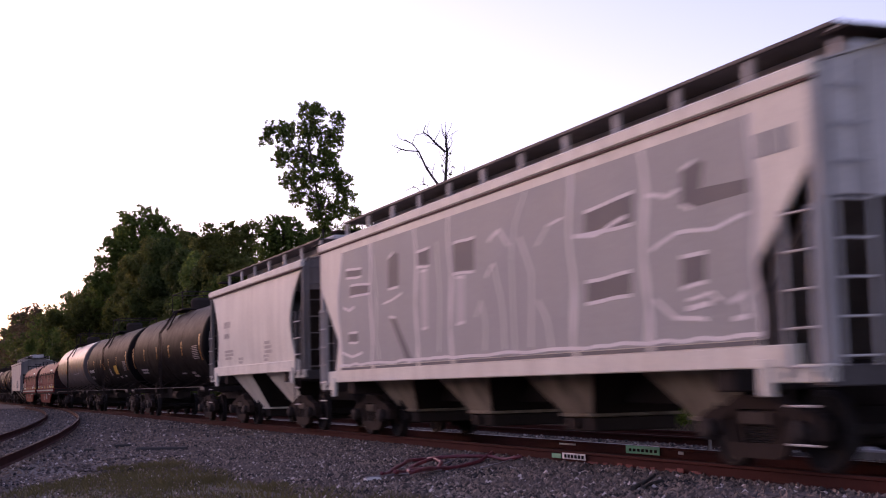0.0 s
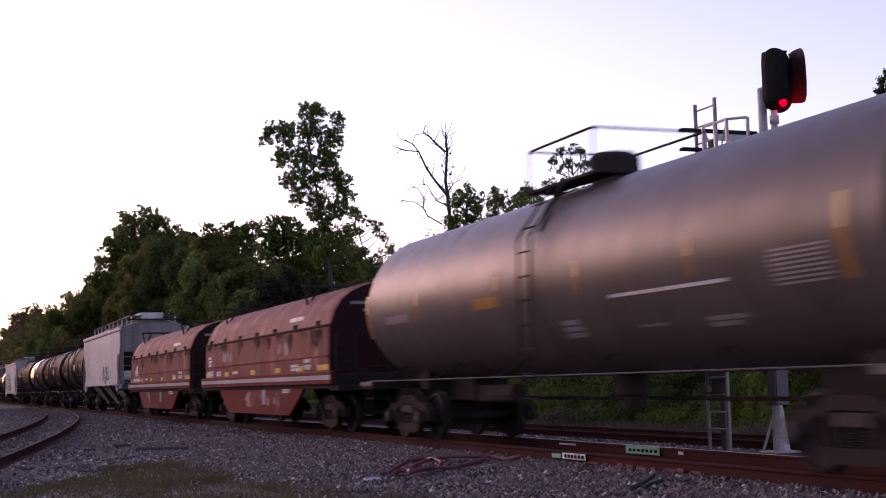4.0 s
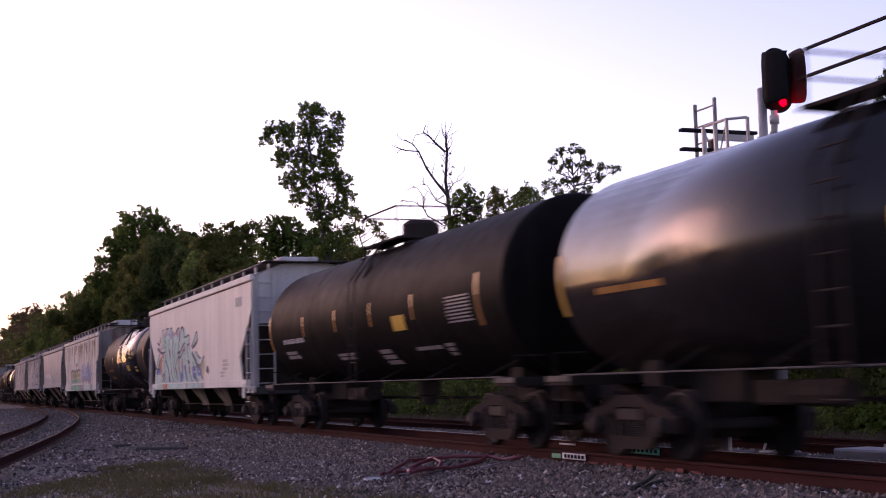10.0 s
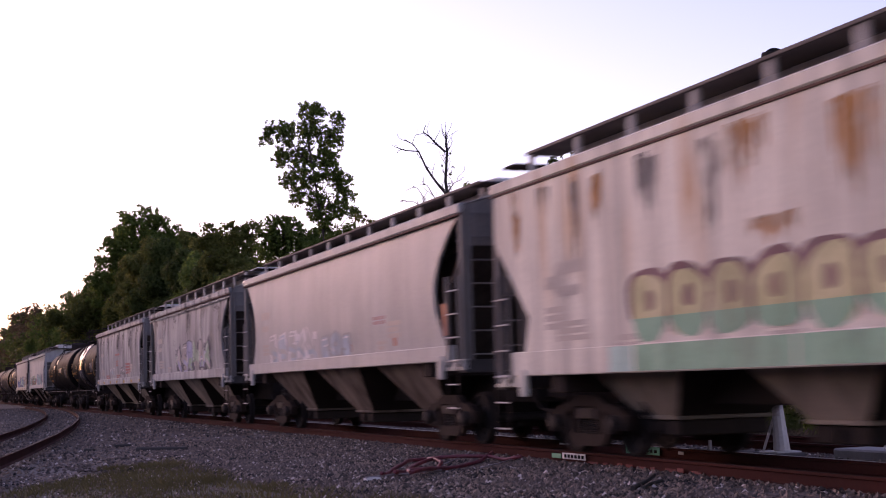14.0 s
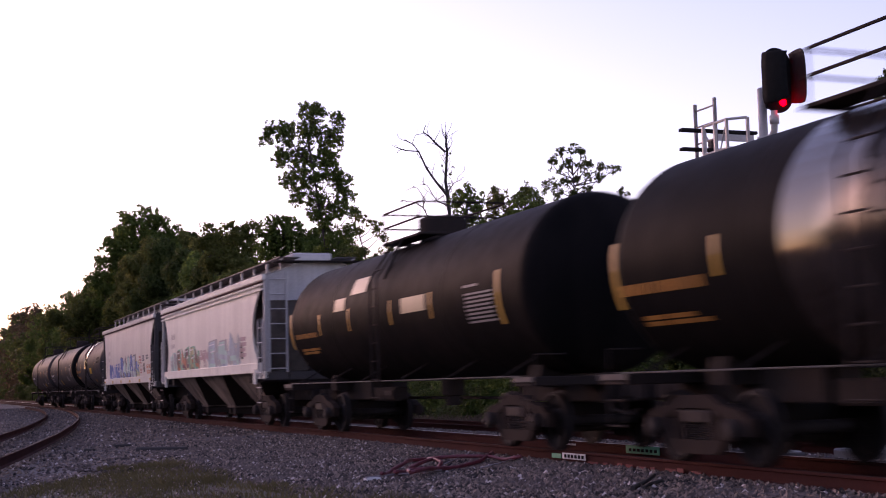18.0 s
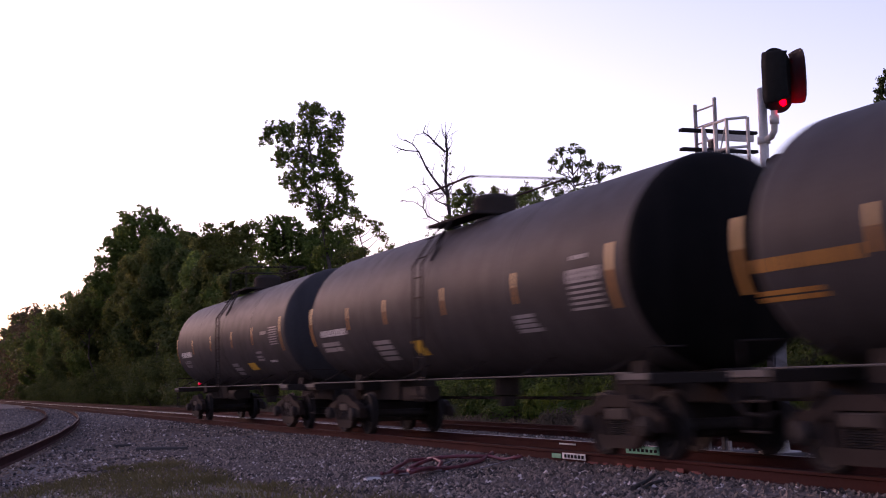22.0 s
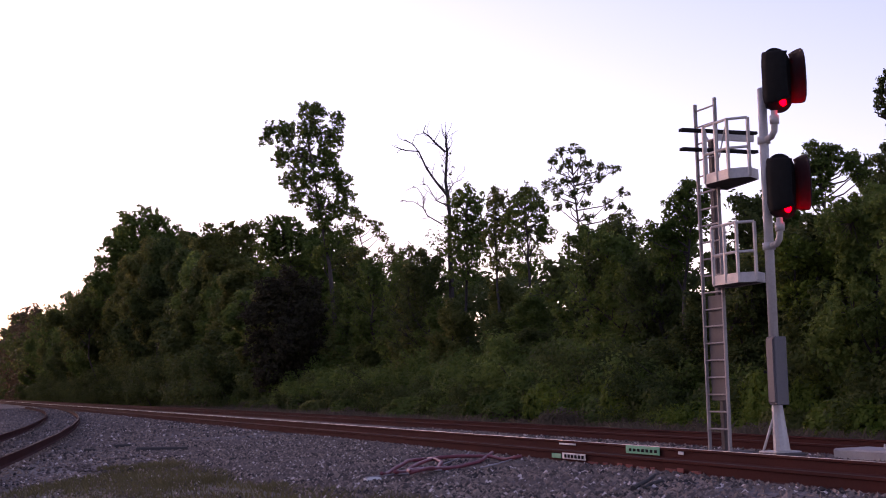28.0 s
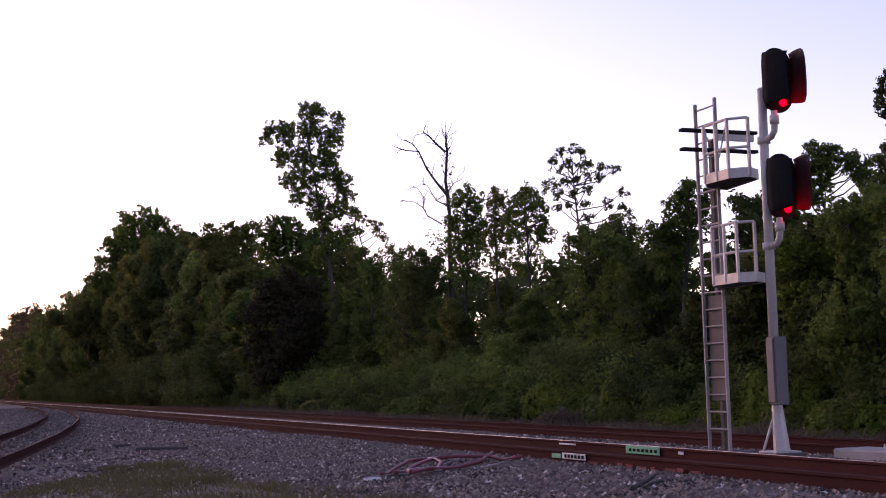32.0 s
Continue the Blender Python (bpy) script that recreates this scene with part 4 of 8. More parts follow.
    lobed_tree("open_tree", "taller open-crowned tree with sky between its limbs", (-53.2, 26.5, g), [(u, h, 0.24) for u, h in ((-0.9, 11.6), (-0.5, 12.1), (0.0, 12.2), (0.4, 12.0), (-0.1, 11.5), (-0.5, 11.2), (0.3, 11.4), (0.7, 11.5), (-0.8, 10.7), (-1.2, 10.5), (-0.3, 10.7), (0.2, 10.8), (0.7, 11.0), (1.4, 11.3), (1.9, 11.3), (1.2, 10.9), (-0.7, 10.1), (0.0, 10.3), (0.6, 10.4), (-0.2, 9.7), (-0.7, 9.6), (0.5, 9.7), (2.2, 10.2), (1.5, 9.7), (2.1, 9.5), (2.5, 9.2), (2.7, 8.4), (1.8, 9.1), (0.7, 9.1), (1.5, 8.6))], "leaf_dark", 0.14, 206, 1.3)
    lobed_tree("sapling", "thin bent sapling with sparse leaves at its tip", (-81.4, 26, g), [(-0.7, 12.6, 0.28), (-0.2, 12.5, 0.28), (0.3, 12.2, 0.34), (0.6, 11.9, 0.4), (0.9, 11.4, 0.4), (-0.4, 11.8, 0.28), (1.3, 10.5, 0.5), (2.0, 10.2, 0.5), (2.7, 10.5, 0.42), (2.8, 9.7, 0.55), (3.4, 10.0, 0.5), (1.5, 9.5, 0.62), (0.5, 10.0, 0.28), (-0.4, 10.5, 0.45), (-1.1, 10.1, 0.5)], "leaf_warm", 0.2, 207, 1.2)
    lobed_tree("slender_tree", "narrow leafy tree beside the dead snag", (-66.3, 26.3, g), [(0.4, 12.0, 0.54), (-0.2, 11.7, 0.42), (0.9, 11.5, 0.54), (0.3, 11.1, 0.84), (-0.3, 10.7, 0.54), (0.9, 10.4, 0.72), (0.1, 10.0, 0.84), (1.1, 9.6, 0.66), (-0.3, 9.2, 0.72), (0.6, 9.0, 0.84), (0.2, 7.8, 1.0)], "leaf", 0.2, 208, 1.2)
    lobed_tree("slender_tree", "slim leafy tree in the thicket", (-61, 26, g), [(0.0, 11.2, 0.33), (0.4, 10.9, 0.45), (0.1, 10.6, 0.5), (0.6, 10.4, 0.45), (0.1, 10.0, 0.56), (0.5, 9.3, 0.6), (-0.1, 9.1, 0.56), (0.2, 8.0, 0.8)], "leaf_warm", 0.18, 209, 1.1)
    lobed_tree("slender_tree", "leafy tree beside the open-crowned one", (-57, 26, g), [(-0.1, 10.7, 0.53), (-0.4, 10.4, 0.42), (0.4, 10.4, 0.47), (-0.2, 9.9, 0.73), (0.6, 9.8, 0.47), (-0.7, 9.5, 0.52), (0.2, 9.2, 0.73), (-0.6, 8.6, 0.63), (0.7, 8.8, 0.58), (0.1, 7.6, 0.9)], "leaf", 0.18, 210, 1.1)
    lobed_tree("slender_tree", "leafy tree rising behind the signal ladder", (-41.3, 25, g), [(-0.1, 8.6, 0.32), (0.2, 8.8, 0.28), (0.0, 8.3, 0.4), (-0.5, 8.1, 0.32), (0.5, 8.1, 0.4), (0.8, 8.4, 0.32), (-0.3, 7.7, 0.48), (0.3, 7.6, 0.52), (-0.6, 7.3, 0.36), (-1.2, 7.1, 0.36), (-0.8, 7.0, 0.4), (-0.1, 7.0, 0.56), (-1.6, 7.0, 0.24), (-0.6, 6.2, 0.7)], "leaf", 0.16, 211, 1.8)
    lobed_tree("open_tree", "leafy tree with open limbs behind the signal", (-33.9, 25, g), [(-0.1, 8.8, 0.17), (0.1, 8.9, 0.2), (0.5, 8.8, 0.24), (0.8, 8.7, 0.2), (0.2, 8.6, 0.3), (-0.1, 8.4, 0.34), (0.5, 8.4, 0.34), (1.0, 8.4, 0.3), (1.3, 8.5, 0.27), (1.5, 8.3, 0.27), (1.2, 8.0, 0.34), (0.2, 8.1, 0.38), (-0.2, 7.8, 0.38), (0.3, 7.7, 0.3), (1.5, 7.9, 0.3), (1.7, 7.6, 0.3), (-0.3, 7.4, 0.4), (0.0, 7.3, 0.3)], "leaf", 0.13, 212, 1.7)
    lobed_tree("open_tree", "dense leafy tree past the signal", (-30.2, 25, g), [(-0.3, 8.1, 0.22), (-0.5, 7.8, 0.25), (-0.3, 7.6, 0.3), (-0.5, 7.1, 0.34), (-0.8, 6.8, 0.36), (-0.4, 6.6, 0.44), (-1.1, 6.5, 0.36), (-1.5, 6.5, 0.3), (-1.9, 6.0, 0.4), (-1.4, 6.0, 0.46), (-0.8, 6.0, 0.46), (-1.2, 5.2, 0.7)], "leaf_dark", 0.14, 213, 2.0)
    lobed_tree("open_tree", "leafy bough overhanging the clearing's edge", (-25.6, 22, g), [(-0.8, 9.1, 0.13), (-0.9, 8.9, 0.11), (-0.85, 8.8, 0.16), (-1.0, 8.7, 0.1), (-0.9, 8.5, 0.13), (-0.8, 8.3, 0.16), (-1.0, 8.4, 0.09), (-0.3, 8.6, 0.4), (-0.2, 7.8, 0.5), (0.1, 9.0, 0.4)], "leaf_dark", 0.1, 214, 1.8, 0.8)
    lobed_tree("draped_tree", "tree smothered in dark brown dead vines", (-90, 23.2, g), [(-1.6, 8.6, 1.0), (-0.2, 9.2, 1.0), (1.2, 8.6, 1.0), (-2.4, 7.0, 1.1), (-0.6, 7.4, 1.4), (1.2, 6.8, 1.3), (-2.2, 5.0, 1.2), (0.0, 5.2, 1.5), (1.6, 4.8, 1.2), (-1.2, 3.2, 1.4), (0.8, 3.0, 1.3)], "leaf_dead", 0.26, 215, 2.2)
    rest = [(-79, 25.5, 9.6, 2.2, 0, "leaf", 22), (-69.5, 25.5, 9.2, 2.2, 0, "leaf_dark", 24), (-51, 26, 8.6, 2.0, 0, "leaf", 22), (-47, 25.5, 7.6, 2.0, 0, "leaf", 22), (-48.8, 26.5, 8.6, 1.7, 0, "leaf_dark", 16), (-84.5, 26, 11.2, 1.8, 0, "leaf_dark", 18), (-75, 26, 9.2, 2.0, 0, "leaf", 16), (-72.2, 26, 9.0, 1.6, 0, "leaf_warm", 16),
            (-45, 26, 7.4, 1.5, 0, "leaf_dark", 18), (-38.5, 26, 7.9, 1.7, 0, "leaf_dark", 20), (-36.2, 25.5, 7.4, 1.3, 0, "leaf", 20)]
    for i, (x, y, h, w, lean, leaf, per) in enumerate(rest):
        tree("open_tree", "ragged leafy tree standing above the thicket", h, 1.2 * w, 80 + i, leaf, 0.25, 0.9 * per, 0.15, 0.4, 26, lean, 0.7, 4, (x, y, g))
    dead_tree()
    # the woods far down the line, deep inside and behind the camera
    r = np.random.default_rng(9)

    def far(n, x0, x1, y0, y1, h, size, per, leaf, material, label):
        clumps = []
        for i in range(n):
            x, y = r.uniform(x0, x1), r.uniform(y0, y1)
            clumps.append((x, y, r.uniform(-1, h + 0.15 * h * math.sin(x * 0.13) + 0.15 * h * math.sin(x * 0.31)), size * r.uniform(0.6, 1.2)))
        v, f = leaves(r, clumps, per, leaf)
        tagged(soup("far_woods", v, f, material), label, "woods", kind="stuff")

    solid = [(-372, 14.0), (-193, 15.0), (-127, 10.5), (-102, 8.0), (-87, 7.2), (-75, 7.2), (-66, 6.6), (-58, 6.2), (-50, 6.4), (-40, 5.8), (-15, 5.8)]
    clumps = []
    for i in range(2300):
        x = -15 - 357 * r.random() ** 1.8
        h = float(np.interp(x, [q[0] for q in solid], [q[1] for q in solid]))
        clumps.append((x, r.uniform(29.5, 35), -1.0 + (h + 1.0 + 0.5 * math.sin(x * 0.9) + 0.4 * math.sin(x * 2.3)) * r.random() ** 0.55, (0.9 + 0.004 * -x) * r.uniform(0.6, 1.2)))
    v, f = leaves(r, clumps, 60, 0.45)
    tagged(soup("thicket", v, f, M["leaf_dark"]), "dark tangled thicket behind the first row of trees", "woods", kind="stuff")
    far(1400, -940, -330, 22, 50, 20, 2.6, 40, 1.1, M["leaf_dark"], "dense green woods far down the line")
    far(900, -560, -338, 23.5, 32, 20, 2.2, 60, 0.8, M["leaf_far"], "brownish woods beside the line in the distance")
    far(700, -330, 0, 42, 60, 5.0, 1.6, 45, 0.8, M["leaf_dark"], "dark thicket deep in the woods")
    # added out of view to cut the low sky glow on the cars
    far(900, -430, -95, -50, -14, 19, 3.2, 30, 1.5, M["leaf_dark"], "tall dark woods beyond the diverging track")
    # backdrop behind the camera, never in view, darkens the tanks' lower reflections
    far(900, -200, 160, -95, -65, 11, 3.0, 30, 1.5, M["leaf_dark"], "dark woods on the other side of the clearing")
    tagged(part("fallen_log", tube(B(), [(-62, 22.0, -0.3), (-60.2, 21.6, -0.22), (-58.4, 21.5, -0.35)], [0.1, 0.09, 0.06], 8), M["deadwood"]), "pale fallen branch in the undergrowth", "log")
    for x, y in ((-57.4, 20.5), (-185, 22.2)):
        tagged(part("marker_post", tube(B(), [(x, y, ground_z(y) - 0.3), (x, y, ground_z(y) + 1.15)], 0.07 if y < 21 else 0.12, 8), M["deadwood"]), "weathered wooden marker post beside the far track", "post")


# ---- rolling stock ----
WHEEL_R, WHEELBASE = 0.44, 1.78


def truck_meshes():
    out = {}
    bol = rbox(B(), -0.22, 0.22, -1.0, 1.0, 0.4, 0.72, 0.03)
    tube(bol, [(0, 0, 0.7), (0, 0, 0.86)], 0.25, 12)
    rbox(bol, -0.75, 0.75, -0.06, 0.06, 0.28, 0.36, 0.02)
    for s in (-1, 1):
        rbox(bol, s * 0.52 - 0.05, s * 0.52 + 0.05, -0.85, 0.85, 0.25, 0.35, 0.02)
    out["bolster"] = to_mesh("bolster", bol, M["undercar"])
    top = [(-1.17, 0.36), (-1.2, 0.56), (-1.0, 0.66), (-0.62, 0.72), (-0.36, 0.84), (0.36, 0.84), (0.62, 0.72), (1.0, 0.66), (1.2, 0.56), (1.17, 0.36), (0.99, 0.36), (0.97, 0.52), (0.78, 0.52), (0.6, 0.58), (0.42, 0.68), (-0.42, 0.68), (-0.6, 0.58), (-0.78, 0.52), (-0.97, 0.52), (-0.99, 0.36)]
    low = [(-0.8, 0.52), (-0.62, 0.56), (-0.47, 0.3), (0.47, 0.3), (0.62, 0.56), (0.8, 0.52), (0.56, 0.18), (0.44, 0.13), (-0.44, 0.13), (-0.56, 0.18)]
    fr = B()
    prism(fr, top, "y", -0.075, 0.075)
    prism(fr, low, "y", -0.07, 0.07)
    for s in (-1, 1):
        prism(fr, [(s * 0.3, 0.29), (s * 0.4, 0.29), (s * 0.46, 0.69), (s * 0.34, 0.69)], "y", -0.065, 0.065)
    bmesh.ops.recalc_face_normals(fr, faces=fr.faces[:])
    out["side_frame"] = to_mesh("side_frame", fr, M["frame"])
    out["spring"] = to_mesh("spring", lathe(B(), [(0, 0.3)] + [(0.085 if k % 2 else 0.065, 0.3 + 0.0135 * k) for k in range(15)] + [(0, 0.5)], "z", 10), M["spring"])
    out["spring_seat"] = to_mesh("spring_seat", rbox(B(), -0.3, 0.3, -0.1, 0.1, 0.5, 0.66, 0.02), M["spring"])
    ws = B()
    tube(ws, [(0, -1.1, 0), (0, 1.1, 0)], 0.08, 10)
    for s in (-1, 1):
        lathe(ws, [(0, s * 0.66), (0.12, s * 0.65), (0.14, s * 0.7), (0.36, s * 0.735), (0.395, s * 0.69), (0.465, s * 0.69), (0.468, s * 0.715), (0.442, s * 0.735), (WHEEL_R, s * 0.82), (0.4, s * 0.83), (0.375, s * 0.785), (0.2, s * 0.74), (0.15, s * 0.82), (0, s * 0.83)], "y", 28)
        for k in range(6):
            a = k * math.pi / 3
            tube(ws, [(0.27 * math.cos(a), s * 0.755, 0.27 * math.sin(a)), (0.27 * math.cos(a), s * 0.775, 0.27 * math.sin(a))], 0.03, 6)
    out["wheelset"] = to_mesh("wheelset", ws, M["wheel"])
    cap = B()
    lathe(cap, [(0, 0.0), (0.13, 0.0), (0.13, -0.1), (0.09, -0.13), (0.05, -0.135), (0, -0.135)], "y", 14)
    out["bearing_cap"] = to_mesh("bearing_cap", cap, M["spring"])
    return out


TRUCK = truck_meshes()
ROLLING = []


def truck(car, x):
    t = part("truck", TRUCK["bolster"], None, car, "rusty two-axle truck")
    t.location = (x, 0, 0)
    for s in (-1, 1):
        f = part("side_frame", TRUCK["side_frame"], None, t)
        f.location = (0, s * 1.0, 0)
        p = part("spring_seat", TRUCK["spring_seat"], None, t)
        p.location = (0, s * 0.985, 0)
        for dx in (-0.2, 0.0, 0.2):
            p = part("spring", TRUCK["spring"], None, t)
            p.location = (dx, s * 0.985, 0)
    for s in (-1, 1):
        w = part("wheelset", TRUCK["wheelset"], None, t)
        w.location = (s * WHEELBASE / 2, 0, WHEEL_R)
        ROLLING.append((car, x + s * WHEELBASE / 2, s * WHEELBASE / 2, w))
        for q in (-1, 1):
            c = part("bearing_cap", TRUCK["bearing_cap"], None, t)
            c.location = (s * WHEELBASE / 2, q * 1.08, WHEEL_R)
            if q > 0:
                c.rotation_euler = (0, 0, math.pi)
    return t


def coupler_mesh():
    bm = rbox(B(), -0.25, 0.62, -0.09, 0.09, 0.78, 0.98, 0.02)
    rbox(bm, 0.56, 0.9, -0.17, 0.13, 0.74, 1.02, 0.04)
    rbox(bm, -0.35, -0.2, -0.3, 0.3, 0.7, 1.1, 0.02)
    tube(bm, [(-0.1, -0.35, 0.85), (0.3, -0.33, 0.6), (0.68, -0.25, 0.55), (0.8, -0.2, 0.62)], 0.025, 6)
    return to_mesh("coupler", bm, M["undercar"])


COUPLER = coupler_mesh()


def couplers(car, half):
    for s in (-1, 1):
        c = part("coupler", COUPLER, None, car)
        c.location = (s * half, 0, 0)
        if s < 0:
            c.rotation_euler = (0, 0, math.pi)


def ladder(car, x0, x1, y, z0, z1, mat, axis="x", gap=0.38, extra=0):
    """Two stiles and rungs; extra rungs hang below."""
    bm = B()
    if axis == "x":
        for x in (x0, x1):
            rbox(bm, x - 0.02, x + 0.02, y - 0.02, y + 0.02, z0, z1, 0.006)
    else:
        for q in (x0, x1):
            rbox(bm, y - 0.02, y + 0.02, q - 0.025, q + 0.025, z0, z1, 0.006)
    ob = part("ladder", bm, mat, car)
    rungs = []
    z = z0 - extra * gap + 0.1
    while z < z1:
        p, q = ((x0, y - 0.03, z), (x1, y - 0.03, z)) if axis == "x" else ((y, x0, z), (y, x1, z))
        part("rung", tube(B(), [p, q], 0.014, 6), M["galv"] if axis == "x" else mat, ob)
        z += gap
    if extra:
        for x in ((x0, x1) if axis == "x" else ()):
            part("stirrup", rbox(B(), x - 0.015, x + 0.015, y - 0.04, y - 0.02, z0 - extra * gap + 0.08, z0 + 0.05, 0.004), M["undercar"], ob)
    return ob


def stencil(car, x0, x1, z0, z1, surf, mat, lines, rng, name="stencil", label=""):
    """Rows of plain bars for lettering, on the side whose y is surf(z)."""
    pitch = (z1 - z0) / lines
    for i in range(lines):
        zb, zt = z1 - pitch * (i + 0.85), z1 - pitch * (i + 0.12)
        end = x1 - (x1 - x0) * rng.uniform(0, 0.3) * (lines > 1)
        x = x0
        while x < end - 0.05:
            glyph = zt - zb > 0.09 and lines < 3
            w = min(end - x, (zt - zb) * rng.uniform(0.7, 1.1) if glyph else (x1 - x0) * rng.uniform(0.35, 0.7) if lines < 3 else end - x)
            bm = B()
            patch(bm, x, x + w - (0.035 if glyph else 0.04), zb, zt, surf)
            part(name, bm, mat, car, label)
            x += w


def stain(car, x, z0, z1, width, surf, mat, seed, label):
    """Ragged drips that run down a side from z1 towards z0."""
    rng = random.Random(seed)
    bm = B()
    n = max(3, int(width / 0.07))
    for k in range(n):
        f = (k + 0.5) / n * 2 - 1
        xa = x + 0.5 * width * f + rng.uniform(-0.03, 0.03)
        top = z1 - rng.uniform(0, 0.12) * (z1 - z0)
        low = top - (z1 - z0) * rng.uniform(0.45, 1.25) * (1.0 - 0.3 * abs(f))
        w, off = rng.uniform(0.06, 0.12), 0.004 + 0.0004 * (k % 4)
        p = [bm.verts.new((xa - w / 2, surf(top) - off, top)), bm.verts.new((xa + w / 2, surf(top) - off, top)), bm.verts.new((xa + w * 0.35, surf(low) - off, low + 0.3 * (top - low))), bm.verts.new((xa, surf(low) - off, low)), bm.verts.new((xa - w * 0.35, surf(low) - off, low + 0.25 * (top - low)))]
        bm.faces.new(p)
    part("stain", bm, P[mat], car, label)


def patch(bm, x0, x1, z0, z1, surf, off=0.006, steps=2):
    """A painted patch that follows the side."""
    rows = []
    for k in range(steps + 1):
        z = z0 + (z1 - z0) * k / steps
        rows.append([bm.verts.new((x, surf(z) - off, z)) for x in (x0, x1)])
    for a, b in zip(rows, rows[1:]):
        bm.faces.new((a[0], a[1], b[1], b[0]))


def blob(bm, cx, cz, pts, surf, off):
    """A filled painted outline, laid as a fan on the side."""
    c = bm.verts.new((cx, surf(cz) - off, cz))
    ring = [bm.verts.new((x, surf(z) - off, z)) for x, z in pts]
    for a, b in zip(ring, ring[1:] + ring[:1]):
        bm.faces.new((c, a, b))


def stroke(bm, pts, width, surf, off):
    """A painted line of the given width through pts."""
    prev = None
    for i, (x, z) in enumerate(pts):
        xa, za = pts[max(0, i - 1)]
        xb, zb = pts[min(len(pts) - 1, i + 1)]
        d = Vector((xb - xa, zb - za))
        d = d.normalized() if d.length else Vector((1, 0))
        n = Vector((-d.y, d.x)) * width / 2
        pair = [bm.verts.new((x + n.x, surf(z + n.y) - off, z + n.y)), bm.verts.new((x - n.x, surf(z - n.y) - off, z - n.y))]
        if prev:
            bm.faces.new((prev[0], prev[1], pair[1], pair[0]))
        prev = pair


LETTERS = [[[(0.05, 0), (0.38, 1), (0.6, 1), (0.95, 0)], [(0.25, 0.38), (0.78, 0.36)]],
           [[(0.92, 0.95), (0.25, 0.92), (0.12, 0.6), (0.85, 0.42), (0.8, 0.06), (0.08, 0.05)]],
           [[(0.1, 0), (0.15, 1), (0.82, 0.02), (0.9, 1)]],
           [[(0.95, 1), (0.15, 0.93), (0.1, 0.06), (0.95, 0.0)], [(0.15, 0.5), (0.78, 0.55)]],
           [[(0.12, 0), (0.18, 1)], [(0.95, 1), (0.2, 0.48), (0.98, 0)]],
           [[(0.12, 0), (0.15, 1), (0.85, 0.92), (0.82, 0.58), (0.2, 0.5), (0.95, 0)]],
           [[(0.5, 0), (0.12, 0.28), (0.12, 0.75), (0.5, 1), (0.88, 0.75), (0.88, 0.28), (0.5, 0)]]]


def graffiti(car, x0, x1, z0, z1, surf, fills, line, count, seed, label, shadow=None, rough=0.16):
    """A row of interlocking sprayed letters: a cloud behind, then outline and fill of every bar."""
    rng = random.Random(seed)
    w, h = (x1 - x0) / count, z1 - z0
    for i in range(count):
        cx, cz, tall = x0 + w * i, z0 + rng.uniform(0, 0.08) * h, h * rng.uniform(0.78, 0.96)
        slant = rng.uniform(-0.12, 0.2) * w
        fat = min(0.42 * w, 0.42 * h) * rng.uniform(0.85, 1.1)
        if shadow:
            bm = B()
            pts = []
            ph = rng.uniform(0, 6.28)
            for k in range(20):
                a = 2 * math.pi * k / 20
                r = 1 + rough * math.sin(3 * a + ph) + 0.5 * rough * math.sin(7 * a)
                pts.append((cx + w * 0.5 + w * 0.62 * r * math.cos(a), max(z0 - 0.04, z0 + 0.36 * h + 0.4 * h * r * math.sin(a))))
            blob(bm, cx + w * 0.5, z0 + 0.36 * h, pts, surf, 0.005 + 0.0006 * (i % 2))
            part("graffiti_shadow", bm, shadow, car)
        for j, bars in enumerate(rng.choice(LETTERS)):
            pts = [(cx + w * u * 1.02 + slant * v, cz + tall * v + 0.04 * h * rng.uniform(-1, 1)) for u, v in bars]
            fine = []
            for (xa, za), (xb, zb) in zip(pts, pts[1:]):
                fine += [(xa + (xb - xa) * f, za + (zb - za) * f) for f in (0.0, 0.3, 0.7)]
            fine.append(pts[-1])
            lay = 0.0075 + 0.0005 * ((2 * i + j) % 4) + 0.006 * (seed % 3)
            bm = B()
            stroke(bm, fine, fat + 0.085, surf, lay)
            edge = part("graffiti_line", bm, line, car)
            bm = B()
            stroke(bm, fine[1:-1], fat, surf, lay + 0.003)
            part("graffiti_shape", bm, fills[(i + j) % len(fills)], edge, label)
            low = [(x + 0.12 * fat, z - 0.2 * fat) for x, z in fine[1:-1] if z < cz + 0.6 * tall]
            if len(low) > 1:
                bm = B()
                stroke(bm, low, 0.45 * fat, surf, lay + 0.0036)
                part("graffiti_shade", bm, fills[(i + j + 1) % len(fills)], edge, "second sprayed tone")
            bm = B()
            stroke(bm, [(x - 0.25 * fat, z + 0.2 * fat) for x, z in fine[1:4]], 0.035, surf, lay + 0.0042)
            part("graffiti_line", bm, P["gr_line"], edge, "thin white highlight")


